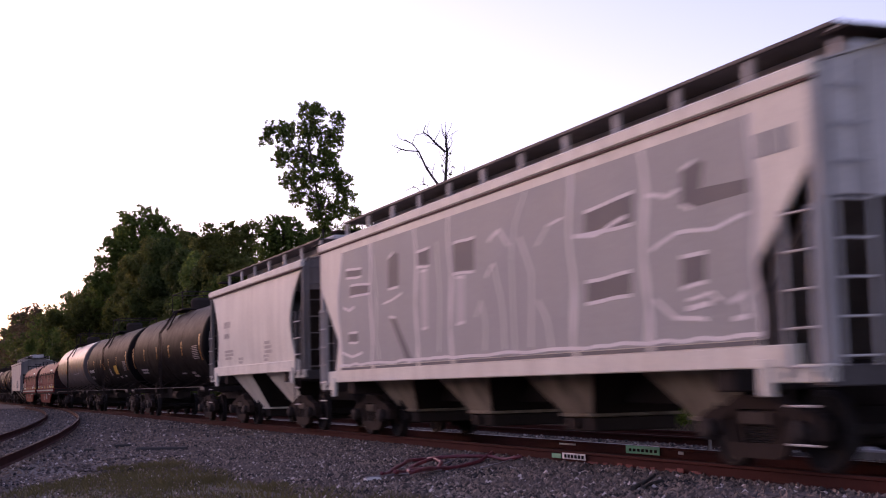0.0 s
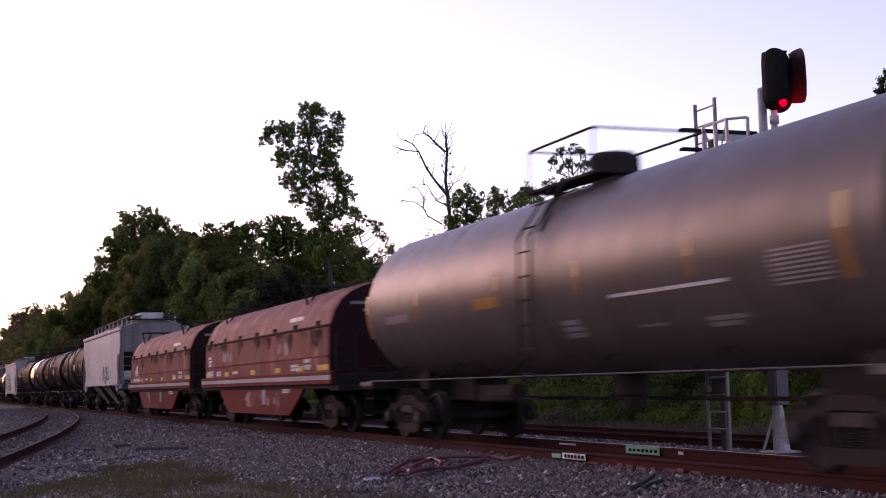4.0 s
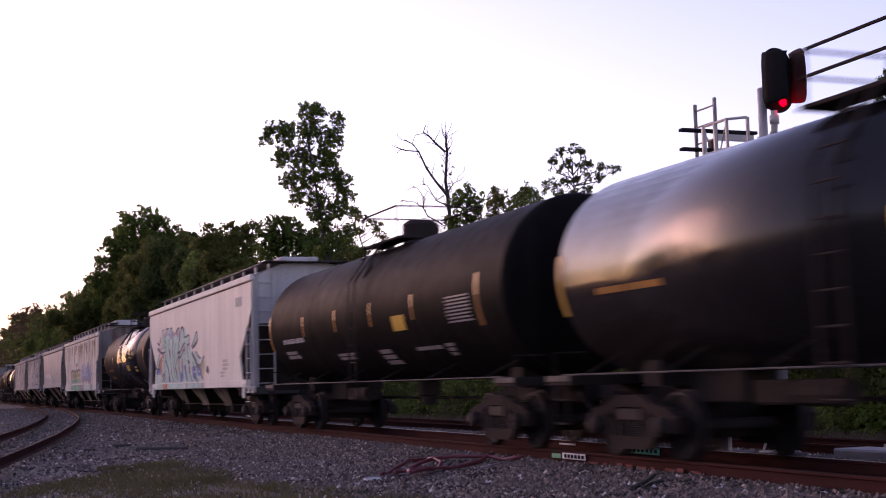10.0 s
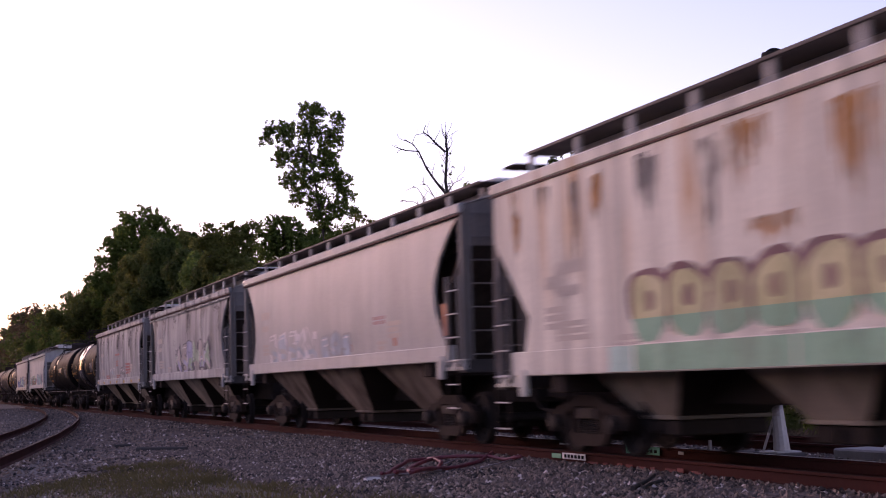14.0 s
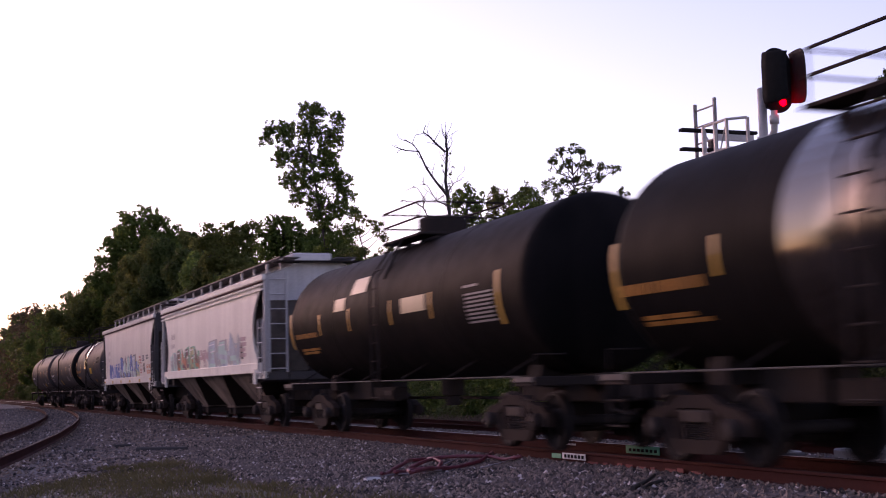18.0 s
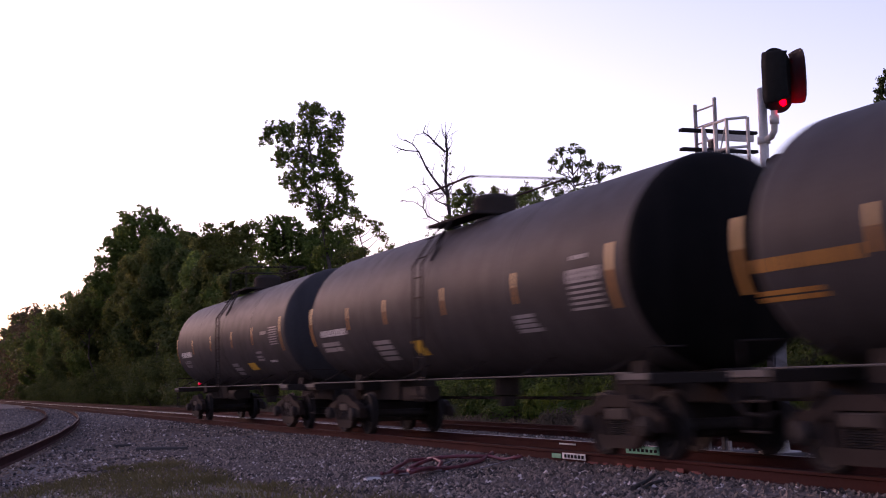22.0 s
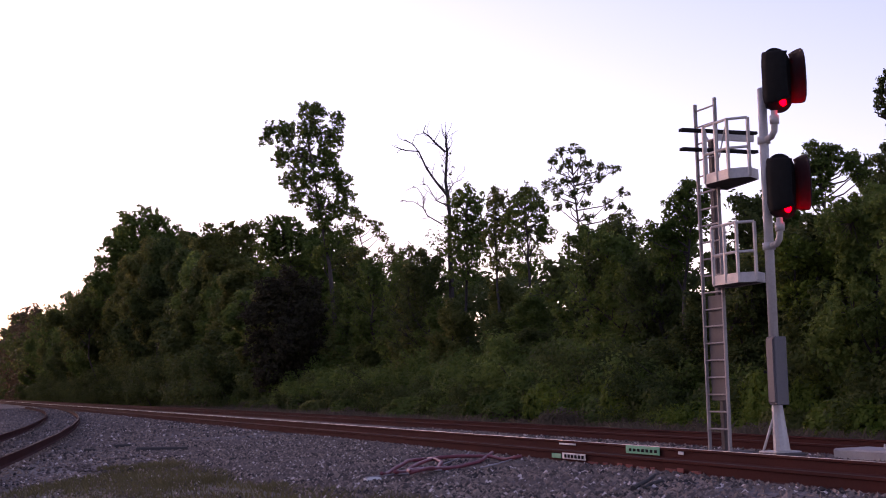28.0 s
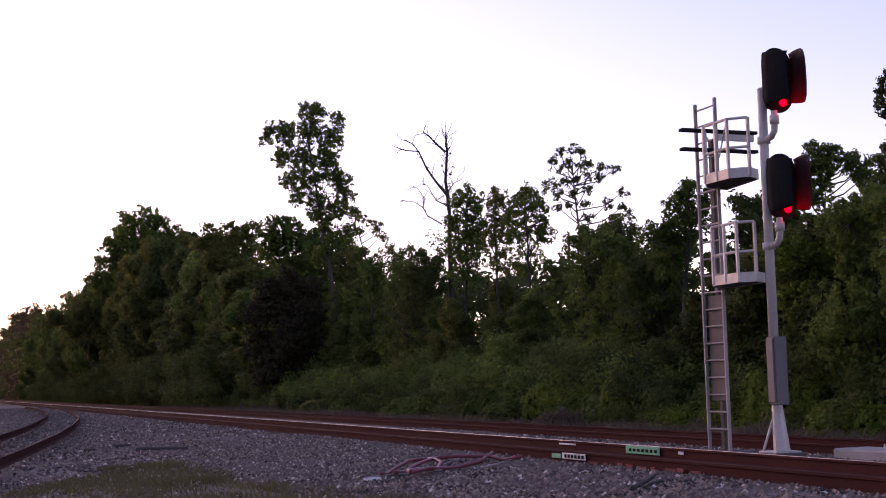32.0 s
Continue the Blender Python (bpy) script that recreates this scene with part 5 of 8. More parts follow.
def block_letters(car, surf, fill, line, gap, pale):
    """Huge sprayed block letters that nearly fill the side: six grey shapes, dark and pale counters, white outlines."""
    rng = random.Random(70)
    # each letter: its two sides, then its counters as corner points and whether they are dark
    letters = [
        (-7.65, -5.38, [([(-7.06, 3.48), (-5.99, 3.42), (-6.0, 3.25), (-7.06, 3.3)], 1), ([(-6.8, 3.13), (-5.45, 3.06), (-5.46, 2.86), (-6.8, 2.89)], 1), ([(-6.94, 2.14), (-6.31, 2.14), (-6.32, 1.93), (-6.94, 1.93)], 1)]),
        (-5.38, -2.72, [([(-4.25, 3.46), (-3.95, 3.55), (-3.64, 3.48), (-3.69, 2.87), (-4.29, 2.87)], 1), ([(-4.26, 2.35), (-3.92, 2.31), (-2.97, 1.46), (-3.3, 1.46)], 1)]),
        (-2.72, -1.0, [([(-2.62, 3.41), (-2.0, 3.44), (-2.02, 3.12), (-2.64, 3.14)], 1), ([(-2.46, 3.06), (-2.11, 3.05), (-2.16, 2.04), (-2.44, 2.02)], 0)]),
        (-1.0, 3.62, [([(-0.82, 3.38), (0.12, 3.39), (0.08, 2.84), (-0.85, 2.87)], 1), ([(-0.73, 2.8), (-0.34, 2.78), (-0.38, 2.04), (-0.76, 2.03)], 0)]),
        (3.62, 5.66, [([(4.05, 3.3), (5.39, 3.38), (5.35, 2.98), (4.02, 2.99)], 1), ([(4.06, 2.35), (5.28, 2.4), (5.25, 2.1), (4.03, 2.06)], 1)]),
        (5.66, 8.05, [([(6.58, 3.46), (6.85, 3.54), (7.07, 3.48), (6.97, 3.2), (7.94, 3.17), (7.93, 3.02), (6.77, 3.0), (6.55, 3.06)], 1), ([(6.5, 2.46), (7.03, 2.46), (7.0, 2.14), (6.48, 2.08)], 1)]),
    ]
    # free white strokes across the letters
    swirls = [[(2.16, 3.84), (1.75, 3.4), (1.58, 3.0), (1.62, 1.5)], [(0.7, 3.25), (1.15, 3.4), (1.5, 3.1)], [(0.55, 2.7), (0.9, 2.9), (1.2, 2.2), (1.25, 1.55)], [(1.9, 3.2), (2.3, 2.6), (2.2, 1.55)],
              [(2.5, 3.0), (2.9, 3.25), (3.4, 3.3)], [(2.5, 2.2), (2.8, 1.9), (2.9, 1.5)], [(3.7, 3.0), (4.3, 2.95), (5.2, 3.1)], [(5.75, 3.3), (6.2, 3.2), (6.5, 3.25)], [(5.8, 2.6), (6.4, 2.75), (7.2, 2.7), (7.9, 2.8)],
              [(5.85, 2.0), (6.3, 1.75), (7.0, 1.7)], [(-5.2, 3.6), (-5.0, 2.8), (-5.1, 2.0), (-4.9, 1.55)], [(-4.6, 2.6), (-4.0, 2.66), (-3.5, 2.75)], [(-7.3, 2.7), (-6.9, 2.6), (-6.5, 2.66)], [(-7.4, 1.75), (-6.7, 1.65), (-6.0, 1.72)],
              [(-1.6, 3.5), (-1.5, 2.6), (-1.62, 1.6)], [(0.1, 2.1), (0.35, 2.35), (0.5, 2.0), (0.45, 1.55)], [(6.6, 1.95), (7.1, 2.0), (7.3, 1.9)], [(6.6, 1.85), (7.1, 1.88)], [(7.5, 1.85), (7.8, 1.95), (7.85, 1.7), (7.55, 1.68)]]

    def smooth(pts):
        out = []
        for (xa, za), (xb, zb) in zip(pts, pts[1:]):
            out += [(xa + (xb - xa) * f + rng.uniform(-0.015, 0.015), za + (zb - za) * f + rng.uniform(-0.012, 0.012)) for f in (0.0, 0.33, 0.66)]
        return out + [pts[-1]]

    z0, z1, n = 1.44, 3.86, 10
    for x0, x1, holes in letters:
        ph = rng.uniform(0, 6.28)
        left = [(x0 + 0.07 * math.sin(0.9 * k + ph) + (0.25 if x0 < -7 else 0) * (2 * k / n - 1) ** 2, z0 + (z1 - z0) * k / n) for k in range(n + 1)]
        right = [(x1 + 0.05 * math.sin(1.1 * k + ph) - 0.02, z0 + (z1 - z0) * k / n) for k in range(n + 1)]
        bm = B()
        va = [bm.verts.new((x, surf(z) - 0.007, z)) for x, z in left]
        vb = [bm.verts.new((x, surf(z) - 0.007, z)) for x, z in right]
        for k in range(n):
            bm.faces.new((va[k], vb[k], vb[k + 1], va[k + 1]))
        letter = part("graffiti_shape", bm, fill, car, "huge grey sprayed letter shape")

        def line_part(pts, width, off):
            bm = B()
            stroke(bm, pts, width, surf, off)
            part("graffiti_line", bm, line, letter)

        line_part(left, 0.085, 0.011)
        line_part(right[::-1], 0.06, 0.0115)
        line_part([(x0 + (x1 - x0) * k / 6, z0 + 0.02 + rng.uniform(0, 0.05)) for k in range(7)], 0.05, 0.012)
        bm = B()
        patch(bm, x0 + 0.1, x1 - 0.05, z0 - 0.06, z0 - 0.01, surf, 0.0072)
        part("graffiti_gap", bm, gap, letter)
        for pts, dark in holes:
            bm = B()
            cx, cz = sum(q[0] for q in pts) / len(pts), sum(q[1] for q in pts) / len(pts)
            if len(pts) > 6:
                bm.faces.new([bm.verts.new((x, surf(z) - 0.0095, z)) for x, z in pts])
            else:
                blob(bm, cx, cz, pts, surf, 0.0095)
            part("graffiti_gap", bm, gap if dark else pale, letter)
            line_part(smooth(pts[:2]), 0.05, 0.0135)
            line_part(smooth(pts[-2:]), 0.05, 0.0137)
    for i, pts in enumerate(swirls):
        bm = B()
        stroke(bm, smooth(pts), rng.uniform(0.04, 0.07), surf, 0.0142 + 0.0004 * (i % 3))
        part("graffiti_line", bm, line, car, "white sprayed stroke")


def bubble_letters(car, x0, x1, z0, z1, count, surf):
    """Round overlapping letters: pale yellow above, green below, a maroon rim over each top."""
    rng = random.Random(27)
    w, h = (x1 - x0) / count, z1 - z0

    def shape(cx, cz, rx, rz, mat, off, label, owner, low=-9.0, high=9.0):
        bm = B()
        ph = rng.uniform(0, 6.28)
        pts = []
        for k in range(20):
            a = 2 * math.pi * k / 20
            r = 1 + 0.07 * math.sin(3 * a + ph)
            pts.append((cx + rx * r * math.copysign(abs(math.cos(a)) ** 0.8, math.cos(a)), max(low, min(high, cz + rz * r * math.copysign(abs(math.sin(a)) ** 0.8, math.sin(a))))))
        blob(bm, cx, max(low + 0.01, min(high - 0.01, cz)), pts, surf, off)
        return part("graffiti_shape", bm, P[mat], owner, label)

    for i in range(count):
        cx, cz = x0 + w * (i + 0.5), z0 + h * rng.uniform(0.46, 0.52)
        rx, rz = 0.54 * w, 0.47 * h * rng.uniform(0.92, 1.08)
        off = 0.006 + 0.002 * (i % 2)
        rim = shape(cx - 0.03, cz + 0.06, rx * 1.05, rz * 1.04, "gr_maroon", off, "maroon rim of a round letter", car, z0 + 0.3 * h)
        shape(cx, cz, rx * 0.92, rz * 0.95, "gr_yellow", off + 0.0008, "pale yellow sprayed letter", rim, z0 + 0.02)
        shape(cx, cz, rx * 0.95, rz, "gr_leaf", off + 0.0014, "green lower half of a letter", rim, z0, z0 + 0.34 * h)
        shape(cx + rng.uniform(-0.06, 0.06), cz + 0.08 * h, 0.13 * w, 0.15 * h, rng.choice(("gr_maroon", "gr_brown")), off + 0.0018, "dark counter of a letter", rim)
        bm = B()
        stroke(bm, [(cx + 0.5 * w, z0 + 0.1), (cx + 0.46 * w, z0 + 0.35 * h), (cx + 0.5 * w, z0 + 0.6 * h)], 0.05, surf, 0.0105)
        part("graffiti_line", bm, P["gr_maroon"], rim)


MURAL_TONE = {"pale": "mint green", "orange": "orange", "blue": "blue", "lilac": "pale lilac", "sky": "pale blue", "rose": "faded rose", "maroon": "maroon", "yellow": "pale yellow", "dark": "dark"}


def mural(car, surf):
    """Interlocking mint letters with blue, orange and rose fills and dark outlines, sprayed over half of the side."""
    lay = [0.006]

    def fill(mat, *pts):
        bm = B()
        bm.faces.new([bm.verts.new((x, surf(z) - lay[0], z)) for x, z in pts])
        lay[0] += 0.0002
        part("graffiti_shape", bm, P["gr_" + mat], car, MURAL_TONE[mat] + " sprayed shape")

    def line(width, *pts):
        p = [pts[0]] + list(pts) + [pts[-1]]
        fine = []
        for a, b, c, d in zip(p, p[1:], p[2:], p[3:]):
            for t in (0.0, 0.25, 0.5, 0.75):
                fine.append(tuple(0.5 * (2 * b[i] + (c[i] - a[i]) * t + (2 * a[i] - 5 * b[i] + 4 * c[i] - d[i]) * t * t + (3 * b[i] - a[i] - 3 * c[i] + d[i]) * t ** 3) for i in (0, 1)))
        bm = B()
        stroke(bm, fine + [pts[-1]], width, surf, 0.0145 + 0.0002 * (len(pts) % 3))
        part("graffiti_line", bm, P["gr_dark"], car, "dark sprayed outline")

    fill("pale", (-6.01, 1.31), (-5.94, 1.81), (-5.53, 2.27), (-5.36, 2.51), (-6.07, 2.59), (-6, 3.1), (-5.69, 3.25), (-5.43, 3.03), (-5.09, 2.96), (-5.07, 3.26), (-4.48, 3.27), (-4.43, 3.02), (-3.94, 3.26), (-3.64, 3.21), (-3.56, 3.13), (-2.95, 3.06), (-2.92, 3.12), (-2.24, 3.2), (-2.17, 2.94), (-1.99, 3.05), (-1.7, 3.2), (-1.34, 3.2), (-1, 3.06), (-0.84, 2.87), (-0.27, 2.87), (-0.19, 2.74), (-0.09, 2.29), (0.59, 2.31), (1.13, 2.2), (1.52, 2.07), (1.68, 1.76), (1.78, 1.5), (1.76, 1.31))
    fill("pale", (0.08, 2.46), (0.92, 2.91), (1.12, 2.85), (1.03, 2.62), (0.3, 2.41))
    fill("pale", (-7.45, 1.86), (-6.61, 2.38), (-6.38, 2.3), (-6.84, 1.94), (-7.36, 1.77))
    fill("pale", (-7.18, 1.31), (-7.35, 1.8), (-6.43, 1.79), (-6.13, 1.61), (-6.08, 1.31))
    fill("yellow", (1.77, 1.37), (1.68, 1.76), (2.2, 2.05), (2.47, 1.84), (2.27, 1.54))
    fill("dark", (2.51, 1.62), (2.63, 1.77), (2.91, 1.77), (3.06, 1.63), (2.94, 1.51), (2.67, 1.58))
    fill("orange", (-6.84, 1.88), (-6.34, 2.21), (-5.8, 2.45), (-5.64, 2.35), (-5.9, 2.25), (-6.15, 1.83), (-6.22, 1.59), (-6.35, 1.65))
    fill("orange", (-6.62, 2.84), (-6.37, 3.03), (-6.18, 3.06), (-6.29, 2.79))
    fill("orange", (-5.39, 3.03), (-5.07, 3.24), (-5.06, 2.99))
    fill("orange", (-3.01, 3.07), (-2.65, 3.18), (-2.61, 3.04), (-2.84, 2.95))
    fill("blue", (-7.25, 1.82), (-6.47, 1.83), (-6.44, 1.63), (-7.21, 1.64))
    fill("lilac", (-4.23, 2.99), (-3.94, 3.23), (-3.62, 3.15), (-3.64, 2.86), (-4.1, 2.88))
    fill("lilac", (-2.66, 3.08), (-2.24, 3.15), (-2.31, 2.88), (-2.73, 2.9))
    fill("lilac", (-5.04, 3.2), (-4.52, 3.23), (-4.57, 3.04), (-5.01, 3.02))
    fill("lilac", (-0.36, 2.83), (-0.19, 2.78), (-0.16, 2.37), (-0.39, 2.39))
    fill("sky", (-6.06, 2.73), (-5.5, 2.74), (-5.4, 2.55), (-5.99, 2.58))
    fill("blue", (-2.18, 1.68), (-1.97, 1.7), (-1.58, 1.51), (-1.7, 1.32), (-2.05, 1.35))
    fill("blue", (-1.38, 1.87), (-1.13, 1.88), (-0.79, 1.61), (-0.69, 1.32), (-0.99, 1.4))
    fill("blue", (0.1, 1.81), (0.76, 1.81), (1, 1.46), (0.79, 1.36), (0.3, 1.45))
    fill("blue", (0.9, 1.8), (1.62, 1.8), (1.75, 1.5), (1.21, 1.48))
    fill("blue", (-4.56, 1.54), (-4.28, 1.54), (-4.03, 1.35), (-4.5, 1.34))
    fill("rose", (-2.34, 2.24), (-2.17, 2.41), (-1.54, 2.55), (-1.21, 2.54), (-1.21, 2.47), (-1.91, 2.32), (-2.29, 2.21))
    fill("rose", (-1.94, 2.03), (-1.68, 2.12), (-1.55, 1.88), (-1.48, 1.53), (-1.67, 1.6))
    fill("orange", (-2.46, 2.19), (-2.18, 2.26), (-2.26, 1.93), (-2.17, 1.74), (-2.39, 1.63))
    fill("rose", (-0.6, 1.81), (-0.3, 1.9), (-0.12, 1.73), (-0.29, 1.53), (-0.49, 1.62))
    fill("rose", (-3.56, 3.11), (-3.01, 3.06), (-3.08, 2.92), (-3.51, 2.99))
    fill("maroon", (-3.12, 1.77), (-2.88, 1.82), (-2.73, 1.59), (-2.52, 1.4), (-2.85, 1.53))
    fill("maroon", (-4.41, 2.5), (-4.2, 2.51), (-4.02, 2.26), (-4.16, 2.2))
    fill("maroon", (-4.67, 1.82), (-4.53, 1.9), (-4.15, 1.45), (-4.29, 1.42))
    fill("maroon", (-5.63, 1.65), (-5.42, 1.75), (-5.35, 1.35), (-5.61, 1.34))
    line(0.07, (-6.04, 3.03), (-5.94, 3.21), (-5.66, 3.27), (-5.42, 3.09), (-5.34, 2.8))
    line(0.07, (-5.1, 3.27), (-4.41, 3.28))
    line(0.07, (-4.43, 3.02), (-4.14, 3.21), (-3.87, 3.28), (-3.62, 3.19), (-3.56, 2.81), (-3.69, 2.3))
    line(0.08, (-2.93, 3.09), (-2.24, 3.2), (-2.2, 2.9), (-2.44, 2.37))
    line(0.09, (-2.14, 2.77), (-2.01, 3.05), (-1.69, 3.2), (-1.44, 3.13), (-1.23, 2.88))
    line(0.07, (-1.23, 2.85), (-0.86, 2.84), (-0.55, 2.88), (-0.26, 2.84))
    line(0.07, (-7.01, 2.86), (-6.4, 2.74))
    line(0.09, (-7.03, 2.62), (-6.09, 2.43), (-5.44, 2.46))
    line(0.07, (-5.36, 2.44), (-5.79, 2.1), (-5.94, 1.74), (-5.93, 1.33))
    line(0.06, (-5.09, 2.99), (-5.2, 2.64), (-5.15, 2.28), (-5.33, 1.86), (-5.08, 1.34))
    line(0.09, (-5.16, 2.13), (-4.6, 1.82), (-4.16, 1.39))
    line(0.08, (-4.37, 2.91), (-4.41, 2.5), (-4.04, 2.05), (-3.81, 1.64), (-3.34, 1.31))
    line(0.07, (-3.51, 2.94), (-3.58, 2.15), (-3.36, 1.75), (-2.93, 1.31))
    line(0.08, (-3.04, 2.69), (-3.2, 2.25), (-3.05, 1.83), (-2.52, 1.38))
    line(0.05, (-2.34, 2.24), (-2.69, 2.08), (-3.3, 1.75))
    line(0.09, (-2.61, 2.33), (-2.12, 2.37), (-1.49, 2.57), (-1.11, 2.64))
    line(0.08, (-2.46, 2.16), (-1.92, 2.2), (-1.41, 2.39), (-1.08, 2.41))
    line(0.08, (-1.82, 2.16), (-1.69, 2.01), (-1.67, 1.66), (-1.4, 1.41))
    line(0.07, (-1.12, 2.53), (-1.1, 2.13), (-0.91, 1.72), (-0.69, 1.32))
    line(0.08, (-0.75, 2.54), (-0.33, 2.57))
    line(0.12, (-0.72, 1.96), (-0.46, 1.99), (-0.22, 1.94))
    line(0.08, (-0.71, 2.49), (-0.5, 2.03), (-0.14, 1.57), (0.21, 1.31))
    line(0.16, (0.14, 2.28), (0.57, 2.1), (1.17, 1.82))
    line(0.12, (0.34, 1.98), (0.8, 1.47), (1.19, 1.31))
    line(0.08, (0.08, 2.46), (0.54, 2.67), (0.92, 2.91), (1.12, 2.88))
    line(0.12, (0.23, 2.41), (1.1, 2.61), (1.16, 2.85))
    line(0.07, (0.87, 2.29), (1.39, 2.1), (1.77, 2.05))
    line(0.12, (0.9, 1.83), (1.62, 1.81))
    line(0.12, (1.68, 1.76), (1.85, 1.49), (2.08, 1.36))
    line(0.1, (1.68, 1.79), (2.14, 2.06), (2.31, 2.04))
    line(0.06, (-7.51, 1.81), (-6.66, 2.35), (-6.42, 2.36))
    line(0.08, (-7.01, 2.83), (-6.39, 2.72))
    line(0.12, (-7.08, 2.63), (-6.5, 2.54), (-6.23, 2.45))
    line(0.1, (-6.84, 1.91), (-6.34, 2.21))
    line(0.06, (-7.53, 2.17), (-7.36, 1.68), (-7.2, 1.31))
    line(0.06, (-7.35, 1.86), (-6.47, 1.85))
    line(0.14, (-5.74, 1.7), (-5.68, 1.37))
    for x, z in ((-5.9, 1.95), (-5.0, 1.8), (-4.2, 2.75), (-3.4, 2.5), (-2.6, 2.75), (-1.75, 2.75), (-0.9, 1.95), (0.5, 1.62), (1.3, 1.62), (-6.8, 1.66)):
        bm = B()
        stroke(bm, [(x, z), (x + 0.12, z + 0.02), (x + 0.26, z + 0.01)], 0.03, surf, 0.0165)
        part("graffiti_line", bm, P["gr_line"], car, "thin white highlight")


def hopper(spec):
    """A covered hopper car, its middle at x = 0, the rail top at z = 0."""
    L, bays, sill, eave = spec["L"], spec["bays"], spec["sill"], spec["eave"]
    H, W = L / 2, 1.58
    deck = eave + spec.get("deck", 0.47)
    ends = P[spec.get("ends", "end_mid")]
    sillh = spec.get("sillh", 0.27)
    curved = spec.get("curved", True)
    rng = random.Random(spec["seed"])
    body, dark = spec["paint"], M["undercar"]
    inner = spec.get("inner", body)
    car = thing("covered_hopper", spec["label"], "hopper car", "freight train cars")
    top = eave - 0.16

    def surf(z):
        if not curved:
            return -W + 0.015
        f = max(0.0, min(1.0, (z - sill) / (top - sill)))
        return -(W - 0.17 + 0.17 * math.sin(math.pi * (0.18 + 0.55 * f)) - 0.02)

    def inset(z):
        f = max(0.0, min(1.0, (z - sill) / (top - sill)))
        if curved:
            return 0.12 + spec.get("cut", 1.35) * max(0, math.sin(math.pi * min(1, max(0, (1 - f) * 0.92)))) ** 0.8 * (1 if f < 0.98 else 0)
        # straight cut: in below two thirds, then out again above the sill
        return 0.1 if f > 0.72 else 0.1 + spec.get("cut", 1.5) * (1 - abs(f - 0.3) / 0.42 if f > 0.3 else 0.75 + 0.25 * f / 0.3)

    n = 24
    for s in (-1, 1):
        bm = B()
        rows = []
        for k in range(n + 1):
            z = sill + sillh - 0.02 + (top - sill - sillh + 0.02) * k / n
            y = surf(z) * -s
            half = H - inset(z)
            xs = [-half + 2 * half * j / 16 for j in range(17)]
            rows.append(([bm.verts.new((x, y, z)) for x in xs], [bm.verts.new((x, y - s * 0.05, z)) for x in xs]))
        for (a, ai), (b, bi) in zip(rows, rows[1:]):
            for j in range(16):
                bm.faces.new((a[j], a[j + 1], b[j + 1], b[j]))
                bm.faces.new((ai[j + 1], ai[j], bi[j], bi[j + 1]))
            for q in ((a[0], b[0], bi[0], ai[0]), (a[-1], ai[-1], bi[-1], b[-1])):
                bm.faces.new([bm.verts.new(v.co) for v in q])
        bmesh.ops.recalc_face_normals(bm, faces=bm.faces[:])
        part("side_panel", bm, body, car, smooth=curved)
        part("side_sill", rbox(B(), -H + 0.55, H - 0.55, s * (W - 0.055) - 0.05, s * (W - 0.055) + 0.05, sill, sill + sillh, 0.015), body, car)
        for q in (-1, 1):
            part("corner_sill", rbox(B(), min(q * (H - 0.95), q * H), max(q * (H - 0.95), q * H), s * (W - 0.07) - 0.05, s * (W - 0.07) + 0.05, sill - 0.16, sill + 0.03, 0.012), body, car)
            part("jacking_pad", rbox(B(), q * (H - 1.05) - 0.11, q * (H - 1.05) + 0.11, s * (W - 0.02) - 0.05, s * (W - 0.02) + 0.03, sill - 0.3, sill + 0.1, 0.015), body, car)
        fas = B()
        rbox(fas, -H, H, s * (W - 0.03) - 0.05, s * (W - 0.03) + 0.05, eave - 0.17, eave, 0.02)
        part("eave_beam", fas, spec.get("fascia", body), car)
        # one brown strip for both the rust and the shadow gap under the eave
        part("drip_edge", rbox(B(), -H + 0.02, H - 0.02, s * (W - 0.045) - 0.05, s * (W - 0.045) + 0.05, eave - 0.205, eave - 0.172, 0.006), P["drip"], car, "rusty drip edge below the eave")
        for k in range(spec.get("ribs", 0)):
            part("eave_rib", rbox(B(), -H + 0.05, H - 0.05, s * W - 0.012, s * W + 0.012, eave - 0.3 - 0.13 * k, eave - 0.25 - 0.13 * k, 0.006), body, car)
    # roof, trough hatch, running boards
    roof = B()
    prism(roof, [(-W + 0.02, eave - 0.03), (-0.5, eave + 0.32), (0.5, eave + 0.32), (W - 0.02, eave - 0.03), (0.5, eave + 0.26), (-0.5, eave + 0.26)], "x", -H, H)
    part("roof", roof, P["end_pale"], car)
    step = (2 * H - 1.6) / 3
    for k in range(3):
        x0 = -H + 0.8 + k * step
        hatch = part("hatch", rbox(B(), x0 + 0.04, x0 + step - 0.04, -0.55, 0.55, eave + 0.24, deck + 0.2, 0.04), P["end_pale"], car, "grey trough hatch cover")
        for j in range(5):
            xx = x0 + step * (j + 0.5) / 5
            part("hatch_clamp", rbox(B(), xx - 0.04, xx + 0.04, -0.48, 0.48, deck + 0.18, deck + 0.23, 0.01), M["undercar"], hatch)
    for s in (-1, 1):
        part("running_board", rbox(B(), -H + 0.25, H - 0.25, s * 0.78 - 0.27, s * 0.78 + 0.27, deck, deck + 0.035, 0.01), P["rail_paint"], car, "dark steel grating walkway")
        part("board_edge", box(B(), -H + 0.25, H - 0.25, s * 1.06 - 0.008, s * 1.06 + 0.008, deck + 0.005, deck + 0.045), P["rail_paint"], car, "grimy edge of the walkway")
        m = int(L / 1.6)
        for k in range(m + 1):
            x = -H + 0.35 + (2 * H - 0.7) * k / m
